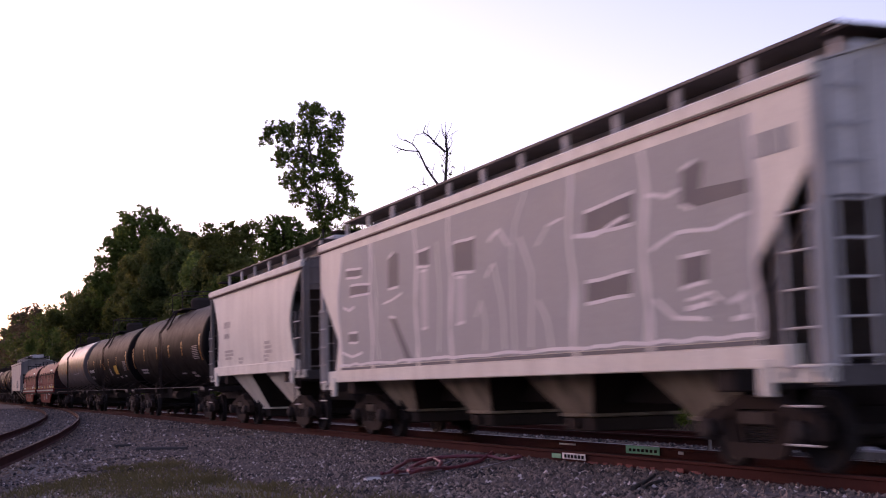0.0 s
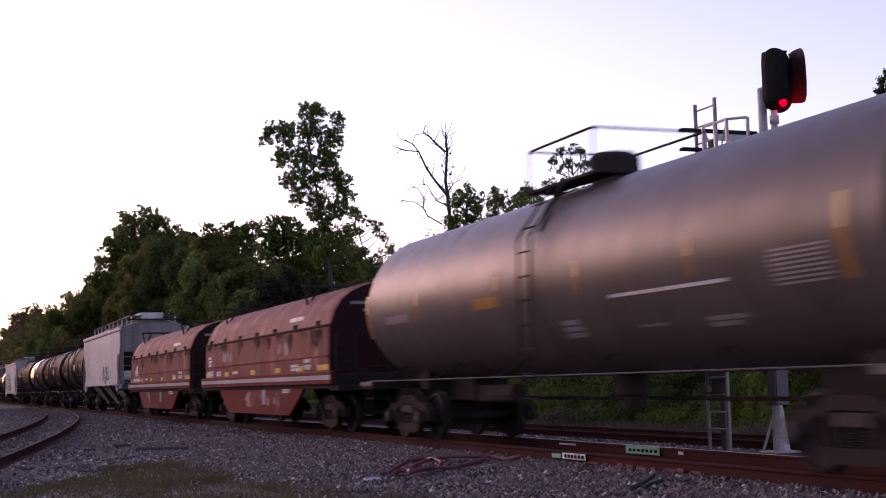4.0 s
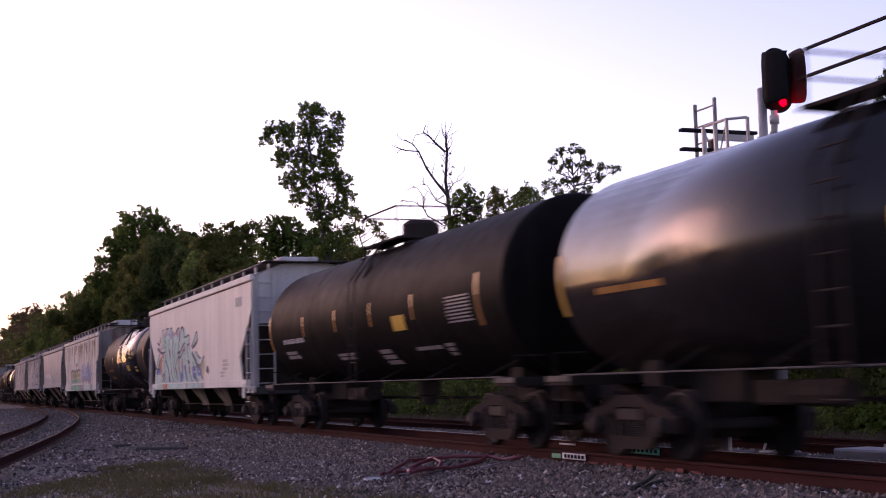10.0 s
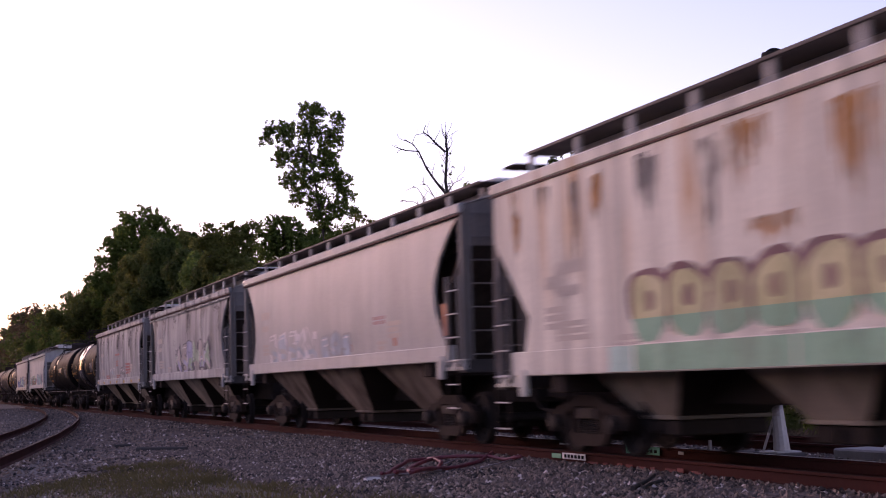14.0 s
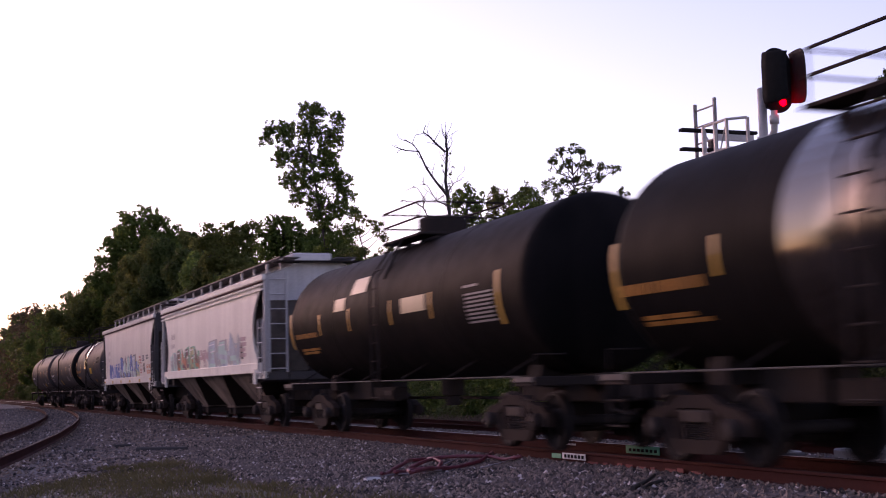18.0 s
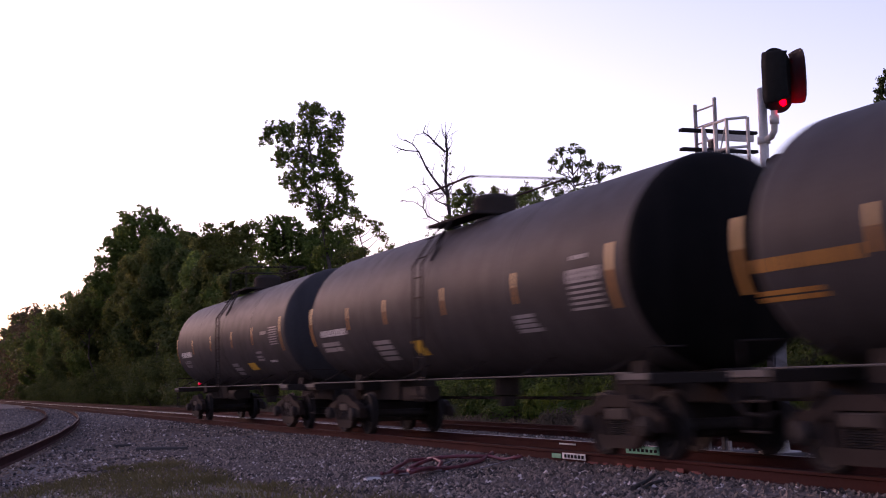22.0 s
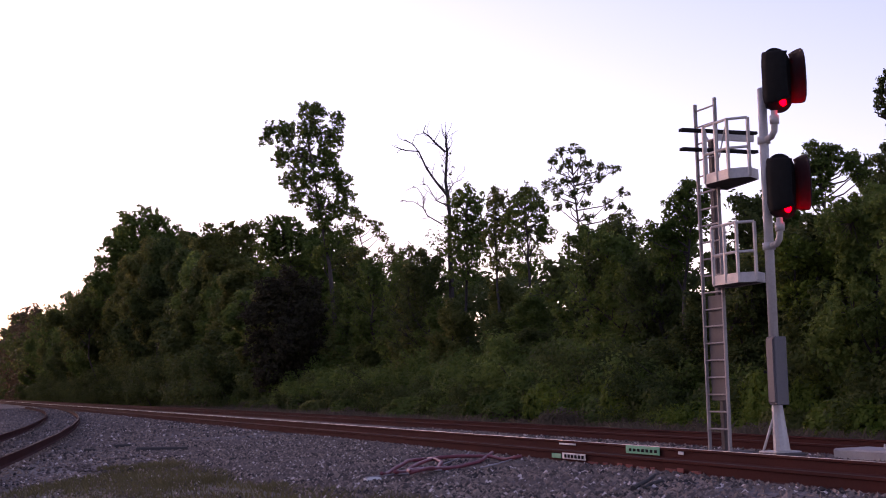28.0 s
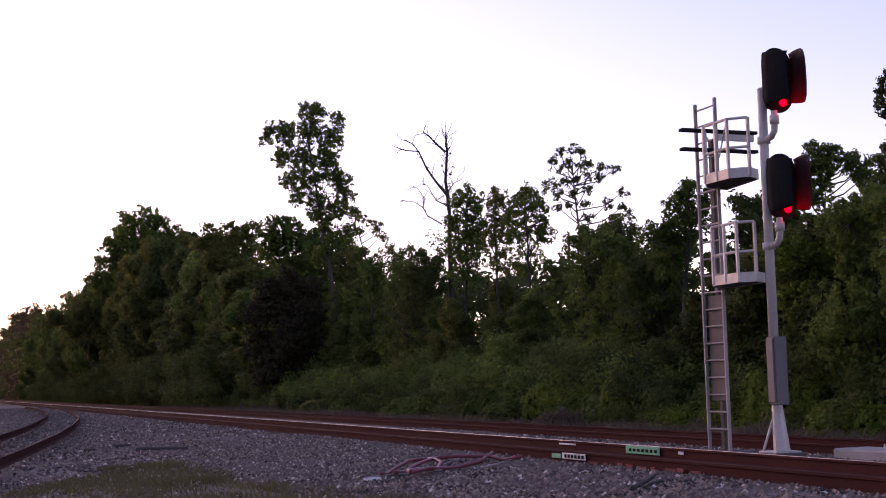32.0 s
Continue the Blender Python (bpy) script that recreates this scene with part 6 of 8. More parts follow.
            part("board_support", rbox(B(), x - 0.07, x + 0.07, s * 1.0 - 0.03, s * 1.0 + 0.03, eave + 0.08, deck, 0.008), P["end_pale"], car)
        part("cross_walk", rbox(B(), s * (H - 0.02) - 0.25, s * (H - 0.02) + 0.25, -1.25, 1.25, eave + 0.3, eave + 0.34, 0.01), M["undercar"], car, "dark steel grating cross walk")
    # ends
    for q in (-1, 1):
        end = B()
        low = eave - spec.get("endh", 0.7)
        prism(end, [(-W + 0.05, low), (-W + 0.05, eave - 0.05), (-0.5, eave + 0.28), (0.5, eave + 0.28), (W - 0.05, eave - 0.05), (W - 0.05, low)], "x", min(q * (H - 0.1), q * (H - 0.04)), max(q * (H - 0.1), q * (H - 0.04)))
        part("end_sheet", end, ends, car)
        # inner usually gets a dark tone that carries the shade of this opening
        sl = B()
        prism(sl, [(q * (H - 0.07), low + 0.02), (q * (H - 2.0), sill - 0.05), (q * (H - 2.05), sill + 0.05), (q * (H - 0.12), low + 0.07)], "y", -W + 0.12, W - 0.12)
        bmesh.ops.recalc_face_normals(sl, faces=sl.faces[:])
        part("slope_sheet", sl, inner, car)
        for s in (-1, 1):
            part("corner_post", rbox(B(), q * (H - 0.08) - 0.07, q * (H - 0.08) + 0.07, s * (W - 0.08) - 0.05, s * (W - 0.08) + 0.05, sill, eave - 0.1, 0.012), ends, car)
            part("end_brace", rbox(B(), q * (H - 0.9) - 0.05, q * (H - 0.9) + 0.05, s * (W - 0.1) - 0.04, s * (W - 0.1) + 0.04, sill, sill + 1.45, 0.01), spec.get("endpaint", body), car)
        part("end_sill", rbox(B(), min(q * (H - 0.3), q * H), max(q * (H - 0.3), q * H), -W + 0.03, W - 0.03, sill - 0.2, sill + 0.02, 0.015), spec.get("endpaint", body), car)
        part("center_sill", rbox(B(), min(0, q * H), max(0, q * H), -0.3, 0.3, 0.7, 1.2, 0.02), dark, car)
        part("center_post", rbox(B(), q * (H - 0.2) - 0.06, q * (H - 0.2) + 0.06, -0.35, 0.35, sill, eave - 0.7, 0.015), dark, car)
        part("bolster", rbox(B(), q * (H - 2.0) - 0.2, q * (H - 2.0) + 0.2, -W + 0.1, W - 0.1, sill - 0.25, sill + 0.05, 0.02), dark, car)
        ladder(car, q * H - (0.62 if q > 0 else -0.12), q * H - (0.12 if q > 0 else -0.62), -W - 0.01, sill - 0.1, eave - max(1.2, spec.get("endh", 0.7) + 0.1), ends, "x", 0.39, 2)
        ladder(car, -W + 0.15, -W + 0.62, q * (H + 0.04), sill, eave + 0.05, ends, "y", 0.39, 0)
    br = B()
    tube(br, [(-H + 0.5, 0.4, 1.7), (-H + 0.05, 0.4, 1.7)], 0.03, 6)
    lathe(br, [(0.24, -0.02), (0.28, 0.0), (0.24, 0.02), (0.2, 0.0), (0.24, -0.02)], "x", 16, (-H + 0.05, 0.4, 1.7))
    part("brake_wheel", br, dark, car)
    if spec.get("reservoir"):
        tank_ = B()
        lathe(tank_, [(0, -1.35), (0.14, -1.34), (0.22, -1.28), (0.24, -1.2), (0.24, -0.6), (0.2, -0.52), (0, -0.5)], "y", 18, (H - 0.95, 0, sill + 0.42))
        part("air_reservoir", tank_, P["white"], car, "white air reservoir on the end platform", True)
        part("reservoir_bracket", rbox(B(), H - 1.05, H - 0.85, -1.2, -0.7, sill - 0.15, sill + 0.22, 0.01), dark, car)
    # discharge bays
    pitch = (L - (2.9 if bays < 4 else 3.1)) / bays
    for k in range(bays):
        xc = pitch * (k + 0.5 - bays / 2)
        hw = pitch * {2: 0.29, 3: 0.375, 4: 0.32}[bays]
        bay = B()
        zt, zb = sill + 0.06, 0.5 if bays < 4 else 0.56
        wt = W - 0.2 if bays < 4 else 1.08
        tp = [(-hw, -wt), (hw, -wt), (hw, wt), (-hw, wt)]
        g = 0.58 if bays < 4 else 0.5
        w = 0.68 if bays < 4 else 0.72
        bt = [(-g, -w), (g, -w), (g, w), (-g, w)]
        a = [bay.verts.new((xc + x, y, zt)) for x, y in tp]
        b = [bay.verts.new((xc + x, y, zb)) for x, y in bt]
        bay.faces.new(a); bay.faces.new(b[::-1])
        for i in range(4):
            bay.faces.new((a[i], b[i], b[(i + 1) % 4], a[(i + 1) % 4]))
        bmesh.ops.recalc_face_normals(bay, faces=bay.faces[:])
        ob = part("discharge_bay", bay, spec.get("baypaint", body), car)
        # grimy black walls over the end slopes, dark enough to paint their shade
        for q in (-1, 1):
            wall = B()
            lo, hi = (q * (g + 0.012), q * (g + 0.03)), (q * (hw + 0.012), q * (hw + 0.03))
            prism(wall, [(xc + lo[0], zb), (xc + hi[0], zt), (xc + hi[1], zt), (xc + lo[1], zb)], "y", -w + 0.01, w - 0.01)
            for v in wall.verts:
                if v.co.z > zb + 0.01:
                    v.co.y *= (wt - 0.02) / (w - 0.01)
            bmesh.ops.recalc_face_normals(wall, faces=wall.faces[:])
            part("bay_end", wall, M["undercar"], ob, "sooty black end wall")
        part("outlet_flange", rbox(B(), xc - g - 0.04, xc + g + 0.04, -w - 0.04, w + 0.04, zb - 0.05, zb + 0.005, 0.012), spec.get("baypaint", body), ob)
        part("outlet_gate", rbox(B(), xc - 0.5, xc + 0.5, -w + 0.02, w - 0.02, zb - 0.26, zb - 0.052, 0.02), dark, ob)
        part("outlet_cap", tube(B(), [(xc, -w - 0.06, zb - 0.15), (xc, -w + 0.05, zb - 0.15)], 0.08, 10), dark, ob)
    for x in (-H + 2.05, H - 2.05):
        truck(car, x)
    couplers(car, H + 0.02)
    # lettering bars common to all
    ink = P["faint_ink"]
    xl = -H + 1.9 if curved else -H + 2.0
    stencil(car, xl + 0.25, xl + 1.15, sill + 1.35, sill + 1.6, surf, ink, 1, rng)
    stencil(car, xl + 0.25, xl + 1.0, sill + 1.05, sill + 1.25, surf, ink, 1, rng)
    stencil(car, xl + 0.25, xl + 1.5, sill + 0.45, sill + 0.75, surf, ink, 3, rng)
    for k in range(bays):
        x = -H + 3.0 + (L - 5) * (k + 0.3) / bays
        stencil(car, x, x + 0.7, sill + 0.3, sill + 0.5, surf, ink, 2, rng)
    if not spec.get("reservoir"):
        stencil(car, H - 4.0, H - 3.1, sill + 0.5, sill + 0.85, surf, ink, 3, rng)
    if spec.get("panel"):
        bm = B()
        patch(bm, H - 3.0, H - 2.7, sill + 0.42, sill + 0.8, surf)
        part("data_panel", bm, M["hoodin"], car)
    for k in range(spec.get("tapes", 0)):
        bm = B()
        x = -H + 0.8 + (L - 2) * k / max(1, spec["tapes"] - 1)
        box(bm, x, x + 0.42, -W - 0.0, -W + 0.02, sill + 0.04, sill + 0.16)
        part("reflector", bm, M["yellow"], car, "yellow reflective strip")
    if spec.get("letters"):
        block_letters(car, surf, P["gr_grey"], P["gr_line"], P["gr_deep"], P["gr_pale_grey"])
    for i, (x, z0, z1, width, mat) in enumerate(spec.get("stains", ())):
        stain(car, x, z0, z1, width, surf, mat, spec["seed"] + i, "rusty drips down the side" if "rust" in mat else "dark sooty drips down the side")
    if spec.get("bubbles"):
        bubble_letters(car, *spec["bubbles"], surf)
    if spec.get("mural"):
        mural(car, surf)
    for x0, x1, mat in spec.get("sillpatch", ()):
        bm = B()
        patch(bm, x0, x1, sill + 0.02, sill + sillh - 0.02, lambda z: -W + 0.005)
        part("graffiti_shape", bm, P[mat], car, "sprayed patch on the side sill")
    for x0, x1, z0, z1, mat, rows in spec.get("bars", ()):
        stencil(car, x0, x1, z0, z1, surf, P[mat], rows, rng)
    for g in spec.get("tags", ()):
        graffiti(car, g[0], g[1], g[2], g[3], surf, g[4], g[5], g[6], g[7], g[8], *g[9:])
    return car


def tank(spec):
    L, r, zc = spec["L"], spec.get("r", 1.42), spec.get("zc", 2.55)
    H = L / 2
    rng = random.Random(spec["seed"])
    body, dark = spec["paint"], M["undercar"]
    car = thing("tank_car", spec["label"], "tank car", "freight train cars")
    he = H + 0.02
    head = spec.get("head", 0.55)
    seg = 48
    prof = [(0, -he)] + [(r * math.sin(a), -he + head - head * math.cos(a)) for a in (math.pi / 2 * k / 8 for k in range(1, 9))]
    def rot(bm, pr):
        rings = []
        for rad, x in pr:
            rings.append([bm.verts.new((x, rad * math.cos(2 * math.pi * k / seg), zc + rad * math.sin(2 * math.pi * k / seg))) for k in range(seg if rad > 1e-6 else 1)])
        for a, b in zip(rings, rings[1:]):
            for k in range(seg):
                if len(a) == 1:
                    bm.faces.new((a[0], b[(k + 1) % seg], b[k]))
                elif len(b) == 1:
                    bm.faces.new((a[k], a[(k + 1) % seg], b[0]))
                else:
                    bm.faces.new((a[k], a[(k + 1) % seg], b[(k + 1) % seg], b[k]))
        bmesh.ops.recalc_face_normals(bm, faces=bm.faces[:])
        return bm
    barrel = he - head
    rings = 4
    sh = []
    for k in range(rings):
        x0, x1 = -barrel + 2 * barrel * k / rings, -barrel + 2 * barrel * (k + 1) / rings
        sh += [(r, x0 + 0.03), (r, x0 + 0.07), (r, x1 - 0.07), (r, x1 - 0.03), (r + 0.006, x1 - 0.015), (r + 0.006, x1 + 0.015)]
    sh = [(r, -barrel)] + sh[:-1] + [(r, barrel)]
    part("shell", rot(B(), sh), body, car, smooth=True)
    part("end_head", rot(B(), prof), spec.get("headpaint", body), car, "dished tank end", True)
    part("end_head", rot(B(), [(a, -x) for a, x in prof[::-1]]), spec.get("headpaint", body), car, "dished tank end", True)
    if spec.get("band"):
        a, b, m = spec["band"]
        part("center_band", rot(B(), [(r + 0.001, a), (r + 0.008, a + 0.005), (r + 0.008, b - 0.005), (r + 0.001, b)]), m, car, "glossy painted band round the middle", True)
    surf = lambda z: -math.sqrt(max(0.01, r * r - (z - zc) ** 2)) - 0.004
    # dome, platform and rails on top
    ztop = zc + r
    off = spec.get("dome", 0.0)
    wd = 0.4 if r > 1.43 else 0.5
    dome = B()
    lathe(dome, [(0, ztop - 0.1), (wd, ztop - 0.1), (wd, ztop + 0.36), (wd - 0.04, ztop + 0.41), (0.3, ztop + 0.45), (0, ztop + 0.46)], "z", 20, (off, 0, 0))
    part("manway", dome, M["undercar"], car, "black manway dome")
    pw = spec.get("deck", 1.1)
    plat = B()
    for s in (-1, 1):
        rbox(plat, off - pw, off + pw, s * 0.72 - 0.2, s * 0.72 + 0.2, ztop - 0.05, ztop, 0.008)
    for x in (off - pw, off + pw):
        rbox(plat, x - 0.12, x + 0.12, -0.92, 0.92, ztop - 0.05, ztop + 0.001, 0.008)
    part("platform", plat, M["undercar"], car, "steel grating platform")
    c = [(off - pw, -0.92), (off + pw, -0.92), (off + pw, 0.92), (off - pw, 0.92)]
    slim = r > 1.43
    for (xa, ya), (xb, yb) in zip(c, c[1:] + c[:1]):
        for h in (0.62,) if slim else (0.3, 0.6):
            part("guard_rail", tube(B(), [(xa, ya, ztop + h), (xb, yb, ztop + h)], 0.02, 6), M["undercar"], car)
        part("rail_post", tube(B(), [(xa, ya, ztop - 0.05), (xa, ya, ztop + 0.6)], 0.02, 6), M["undercar"], car)
    for s in (-1, 1):
        part("platform_brace", tube(B(), [(off, s * 0.9, ztop - 0.04), (off, s * 1.3, zc + math.sqrt(max(0.01, r * r - 1.69)) + 0.02)], 0.03, 6), M["undercar"], car)
        lad = B()
        for x in (off - 0.22, off + 0.22):
            tube(lad, [(x, s * 0.95, ztop - 0.02), (x, s * (r + 0.1), zc + 0.6), (x, s * (r + 0.12), zc), (x, s * (r + 0.1), 1.1), (x, s * (r + 0.02), 0.75)], 0.022, 6)
        lo = part("ladder", lad, M["undercar"], car)
        for k in range(9):
            z = 0.8 + 0.36 * k
            y = s * (r + 0.1) if z < zc + 0.6 else s * (r + 0.1 - (z - zc - 0.6) * 0.55)
            part("rung", tube(B(), [(off - 0.22, y, z), (off + 0.22, y, z)], 0.014, 6), M["undercar"], lo)
        part("side_handrail", tube(B(), [(-H + 0.5, s * 1.46, 1.13), (H - 0.5, s * 1.46, 1.13)], 0.012, 6), P["rail_paint"], car, "thin grey side handrail")
        for k in range(6):
            x = -H + 1.2 + (L - 2.4) * k / 5
            part("handrail_bracket", tube(B(), [(x, s * 1.46, 1.13), (x, s * 0.85, zc - math.sqrt(r * r - 0.72) + 0.03)], 0.016, 5), M["undercar"], car)
        for q in (-1, 1):
            part("end_grab_iron", tube(B(), [(q * (H - 0.12), s * 1.4, 0.98), (q * (H - 0.12), s * 1.4, 1.45), (q * (H - 0.12), s * 0.9, 1.45)], 0.014, 6), M["undercar"], car)
            st = B()
            for z in (0.45, 0.78):
                tube(st, [(q * (H - 0.55), s * 1.43, z), (q * (H - 0.15), s * 1.43, z)], 0.016, 6)
            for x in (H - 0.55, H - 0.15):
                tube(st, [(q * x, s * 1.43, 0.45), (q * x, s * 1.43, 1.0)], 0.016, 6)
            part("stirrup", st, M["undercar"], car)
    for q in (-1, 1):
        part("end_platform", rbox(B(), min(q * (H - 0.75), q * H), max(q * (H - 0.75), q * H), -1.48, 1.48, 0.98, 1.12, 0.012), dark, car)
        part("end_edge", rbox(B(), min(q * (H - 0.75), q * H), max(q * (H - 0.75), q * H), -1.5, -1.482, 1.04, 1.12, 0.004), P["rail_paint"], car)
        part("stub_sill", rbox(B(), min(q * (H - 3.2), q * H), max(q * (H - 3.2), q * H), -0.28, 0.28, 0.72, 1.16, 0.02), dark, car)
        sad = B()
        xs = q * (H - 1.65)
        pts = [(-0.7, 0.95), (0.7, 0.95), (0.72, 1.12)] + [(r * 0.99 * math.sin(a), zc - r * 0.99 * math.cos(a)) for a in (0.5 - 1.0 * k / 10 for k in range(11))] + [(-0.72, 1.12)]
        prism(sad, pts, "x", xs - 0.22, xs + 0.22)
        part("saddle", sad, dark, car, "steel saddle above the truck")
        truck(car, q * (H - 1.65))
    out = B()
    lathe(out, [(0, 0.62), (0.16, 0.62), (0.16, 0.8), (0.24, 0.82), (0.24, zc - r + 0.05), (0, zc - r + 0.05)], "z", 12, (off + 0.3, 0, 0))
    part("outlet_valve", out, dark, car)
    part("brake_pipe", tube(B(), [(-H + 0.4, 0.45, 0.9), (-H + 3, 0.5, 0.75), (H - 3, 0.5, 0.75), (H - 0.4, 0.45, 0.9)], 0.03, 6), dark, car)
    br = B()
    rbox(br, -H + 3.4, -H + 4.2, -0.3, 0.3, 0.7, 1.0, 0.03)
    tube(br, [(-H + 4.5, -0.35, 0.85), (-H + 5.4, -0.35, 0.85)], 0.16, 10)
    part("brake_gear", br, dark, car)
    couplers(car, H + 0.02)
    # reflective stripes, lettering bars, placard
    spots = spec["at"]
    for k, x in enumerate(spots):
        last = k in (0, len(spots) - 1) and abs(x) > 0.7 * H
        z, w = zc - 0.1, 0.065 if last else 0.05
        # upper half paler: the light falling on the strip is painted in
        for lo, hi, mat in ((0.0, 0.36 if last else 0.22, M["tape"]), (-0.5 if last else -0.25, 0.0, spec.get("stripe2", M["yellow"]))):
            bm = B()
            patch(bm, x - w, x + w, z + lo, z + hi, surf, 0.006, 5)
            part("reflector", bm, mat, car, "amber reflective strip")
    if spec.get("panel"):
        x0, x1, z0, z1 = spec["panel"]
        lines = spec.get("panel_lines", 8)
        for k in range(lines):
            zb = z0 + (z1 - z0) * (k + 0.2) / lines
            bm = B()
            patch(bm, x0 + rng.uniform(0, 0.06), x1 - rng.uniform(0, 0.12), zc + zb, zc + zb + 0.5 * (z1 - z0) / lines, surf)
            part("stencil", bm, M["panel_ink"], car, "fine line of pale stencilled data")
    ink = M["white"]
    for x0, x1, z0, z1, lines, col in spec.get("text", ()):
        stencil(car, x0, x1, zc + z0, zc + z1, surf, M[col] if col else ink, lines, rng)
    for x0, x1, z0, z1, col, lab in spec.get("patches", ()):
        bm = B()
        patch(bm, x0, x1, zc + z0, zc + z1, surf, 0.01, 6)
        part("painted_panel", bm, M[col], car, lab)
    for x, z, w, h, seed in spec.get("scuffs", ()):
        bm, rr = B(), random.Random(seed)
        pts = [(x + w * math.cos(a) * rr.uniform(0.5, 1.1), zc + z + h * math.sin(a) * rr.uniform(0.5, 1.1)) for a in (0.35 * k for k in range(18))]
        blob(bm, x, zc + z, pts, surf, 0.007)
        part("faded_patch", bm, P["gr_scuff"], car, "pale scuffed patch")
    for x, z in spec.get("flowers", ()):
        bm = B()
        for dx, dz in ((0, 0.075), (0.1, 0), (-0.1, 0), (0, -0.075), (0, 0)):
            blob(bm, x + dx, zc + z + dz, [(x + dx + 0.09 * math.cos(a), zc + z + dz + 0.055 * math.sin(a)) for a in (0.785 * k for k in range(8))], surf, 0.008 + 0.001 * (dx + dz))
        part("white_emblem", bm, M["white"], car, "small white four-lobed mark")
    return car


def coil_car(spec):
    L = spec["L"]
    H, W = L / 2, 1.52
    rng = random.Random(spec["seed"])
    red, hood_red = spec["paint"], spec["hood"]
    car = thing("coil_car", spec["label"], "coil car", "freight train cars")
    # hood: upright flank, ridge, arched roof
    ARCH = 1.0
    prof = [(-W, 1.36), (-W - 0.01, 1.7), (-W, 2.38)]
    for k in range(1, 12):
        a = math.pi * k / 12
        prof.append((-1.42 * math.cos(a), 2.42 + ARCH * math.sin(a) ** 0.8))
    prof += [(W, 2.38), (W + 0.01, 1.7), (W, 1.36)]
    inside = [(y * 0.97, z - 0.05 if z > 1.4 else z) for y, z in prof]
    bm = B()
    e = H - 0.35
    xs = [-e, -e + 0.12] + [-e + 0.12 + (2 * e - 0.24) * k / 12 for k in range(1, 12)] + [e - 0.12, e]
    rings = []
    for i, x in enumerate(xs):
        k = 0.985 if i in (0, len(xs) - 1) else 1.0
        rings.append([bm.verts.new((x, y * k, 1.36 + (z - 1.36) * k)) for y, z in prof])
    for a, b in zip(rings, rings[1:]):
        for j in range(len(prof) - 1):
            bm.faces.new((a[j], b[j], b[j + 1], a[j + 1]))
    bm.faces.new(rings[0][::-1]); bm.faces.new(rings[-1])
    bmesh.ops.recalc_face_normals(bm, faces=bm.faces[:])
    hood = part("hood", bm, hood_red, car, "arched red steel coil hood")
    for z, w in ((2.4, 0.03), (1.72, 0.02)):
        for s in (-1, 1):
            part("hood_seam", rbox(B(), -e, e, s * W - 0.025, s * W + 0.025, z - w, z + w, 0.008), P["coil_end"] if z > 2 else red, hood)
    # dark sheets on both ends: their shade is put into the colour
    for q in (-1, 1):
        cap = prism(B(), [(y * 0.975, 1.37 + (z - 1.36) * 0.975) for y, z in prof], "x", min(q * e, q * (e + 0.02)), max(q * e, q * (e + 0.02)))
        bmesh.ops.recalc_face_normals(cap, faces=cap.faces[:])
        end = part("hood_end", cap, P["coil_end"], hood, "grimy dark end sheet of the hood")
    for y0, y1, z0, z1 in ((-1.0, 1.0, 2.86, 2.93), (-0.7, 0.3, 2.7, 2.76), (-0.3, 0.3, 1.95, 2.05)):
        part("stencil", box(B(), e + 0.022, e + 0.026, y0, y1, z0, z1), M["panel_ink"], car, "pale lettering bar on the hood end")
    arch = lambda z: -1.42 * math.sqrt(max(0.0, 1 - min(1.0, (z - 2.42) / ARCH) ** 2.5)) - 0.004
    bm = B()
    patch(bm, 3.3, 4.6, 2.58, 2.73, arch, 0.012, 4)
    part("stencil", bm, M["white"], car, "worn white lettering on the hood")
    for k in range(7):
        x = -e + 0.9 + (2 * e - 1.8) * k / 6
        rib = B()
        pts = [(y * 1.008, z + 0.012) for y, z in prof[2:-2]]
        prev = None
        for y, z in pts:
            ring = [rib.verts.new((x + d, y, z)) for d in (-0.03, 0.03)]
            if prev:
                rib.faces.new((prev[0], prev[1], ring[1], ring[0]))
            prev = ring
        part("hood_rib", rib, hood_red, hood)
        for s in (-1, 1):
            part("hood_clip", rbox(B(), x - 0.1, x + 0.1, s * 1.47 - 0.06, s * 1.47 + 0.06, 2.42, 2.54, 0.015), M["undercar"], hood)
    for q in (-0.355, 0.28):
        x = q * L
        for side in (-1, 1):
            bm = B()
            rbox(bm, x - 0.05, x + 0.05, min(side * 0.1, side * 1.32), max(side * 0.1, side * 1.32), 3.44, 3.5, 0.012)
            for y0 in (1.28, 0.92):
                tube(bm, [(x, side * y0, 3.44), (x, side * 1.16, 2.92)], 0.03, 6)
            tube(bm, [(x, side * 0.4, 3.34), (x, side * 0.4, 3.46)], 0.05, 6)
            part("lifting_bracket", bm, M["undercar"], hood, "dark transverse lifting bar")
    ring = B()
    for k in range(16):
        a0, a1 = 2 * math.pi * k / 16, 2 * math.pi * (k + 1) / 16
        tube(ring, [(1.7 + 0.16 * math.cos(a0), -0.5, 3.52 + 0.16 * math.sin(a0)), (1.7 + 0.16 * math.cos(a1), -0.5, 3.52 + 0.16 * math.sin(a1))], 0.03, 6)
    part("lifting_ring", ring, M["undercar"], hood, "dark lifting ring on the hood's crown")
    # underframe with fish-belly sides
    for s in (-1, 1):
        part("side_sill", rbox(B(), -H, H, s * (W + 0.02) - 0.05, s * (W + 0.02) + 0.05, 1.1, 1.38, 0.012), red, car)
        part("sill_stripe", box(B(), -H + 0.02, H - 0.02, s * (W + 0.072) - 0.003, s * (W + 0.072) + 0.003, 1.2, 1.3), P["pale_stripe"], car, "pale stripe along the sill")
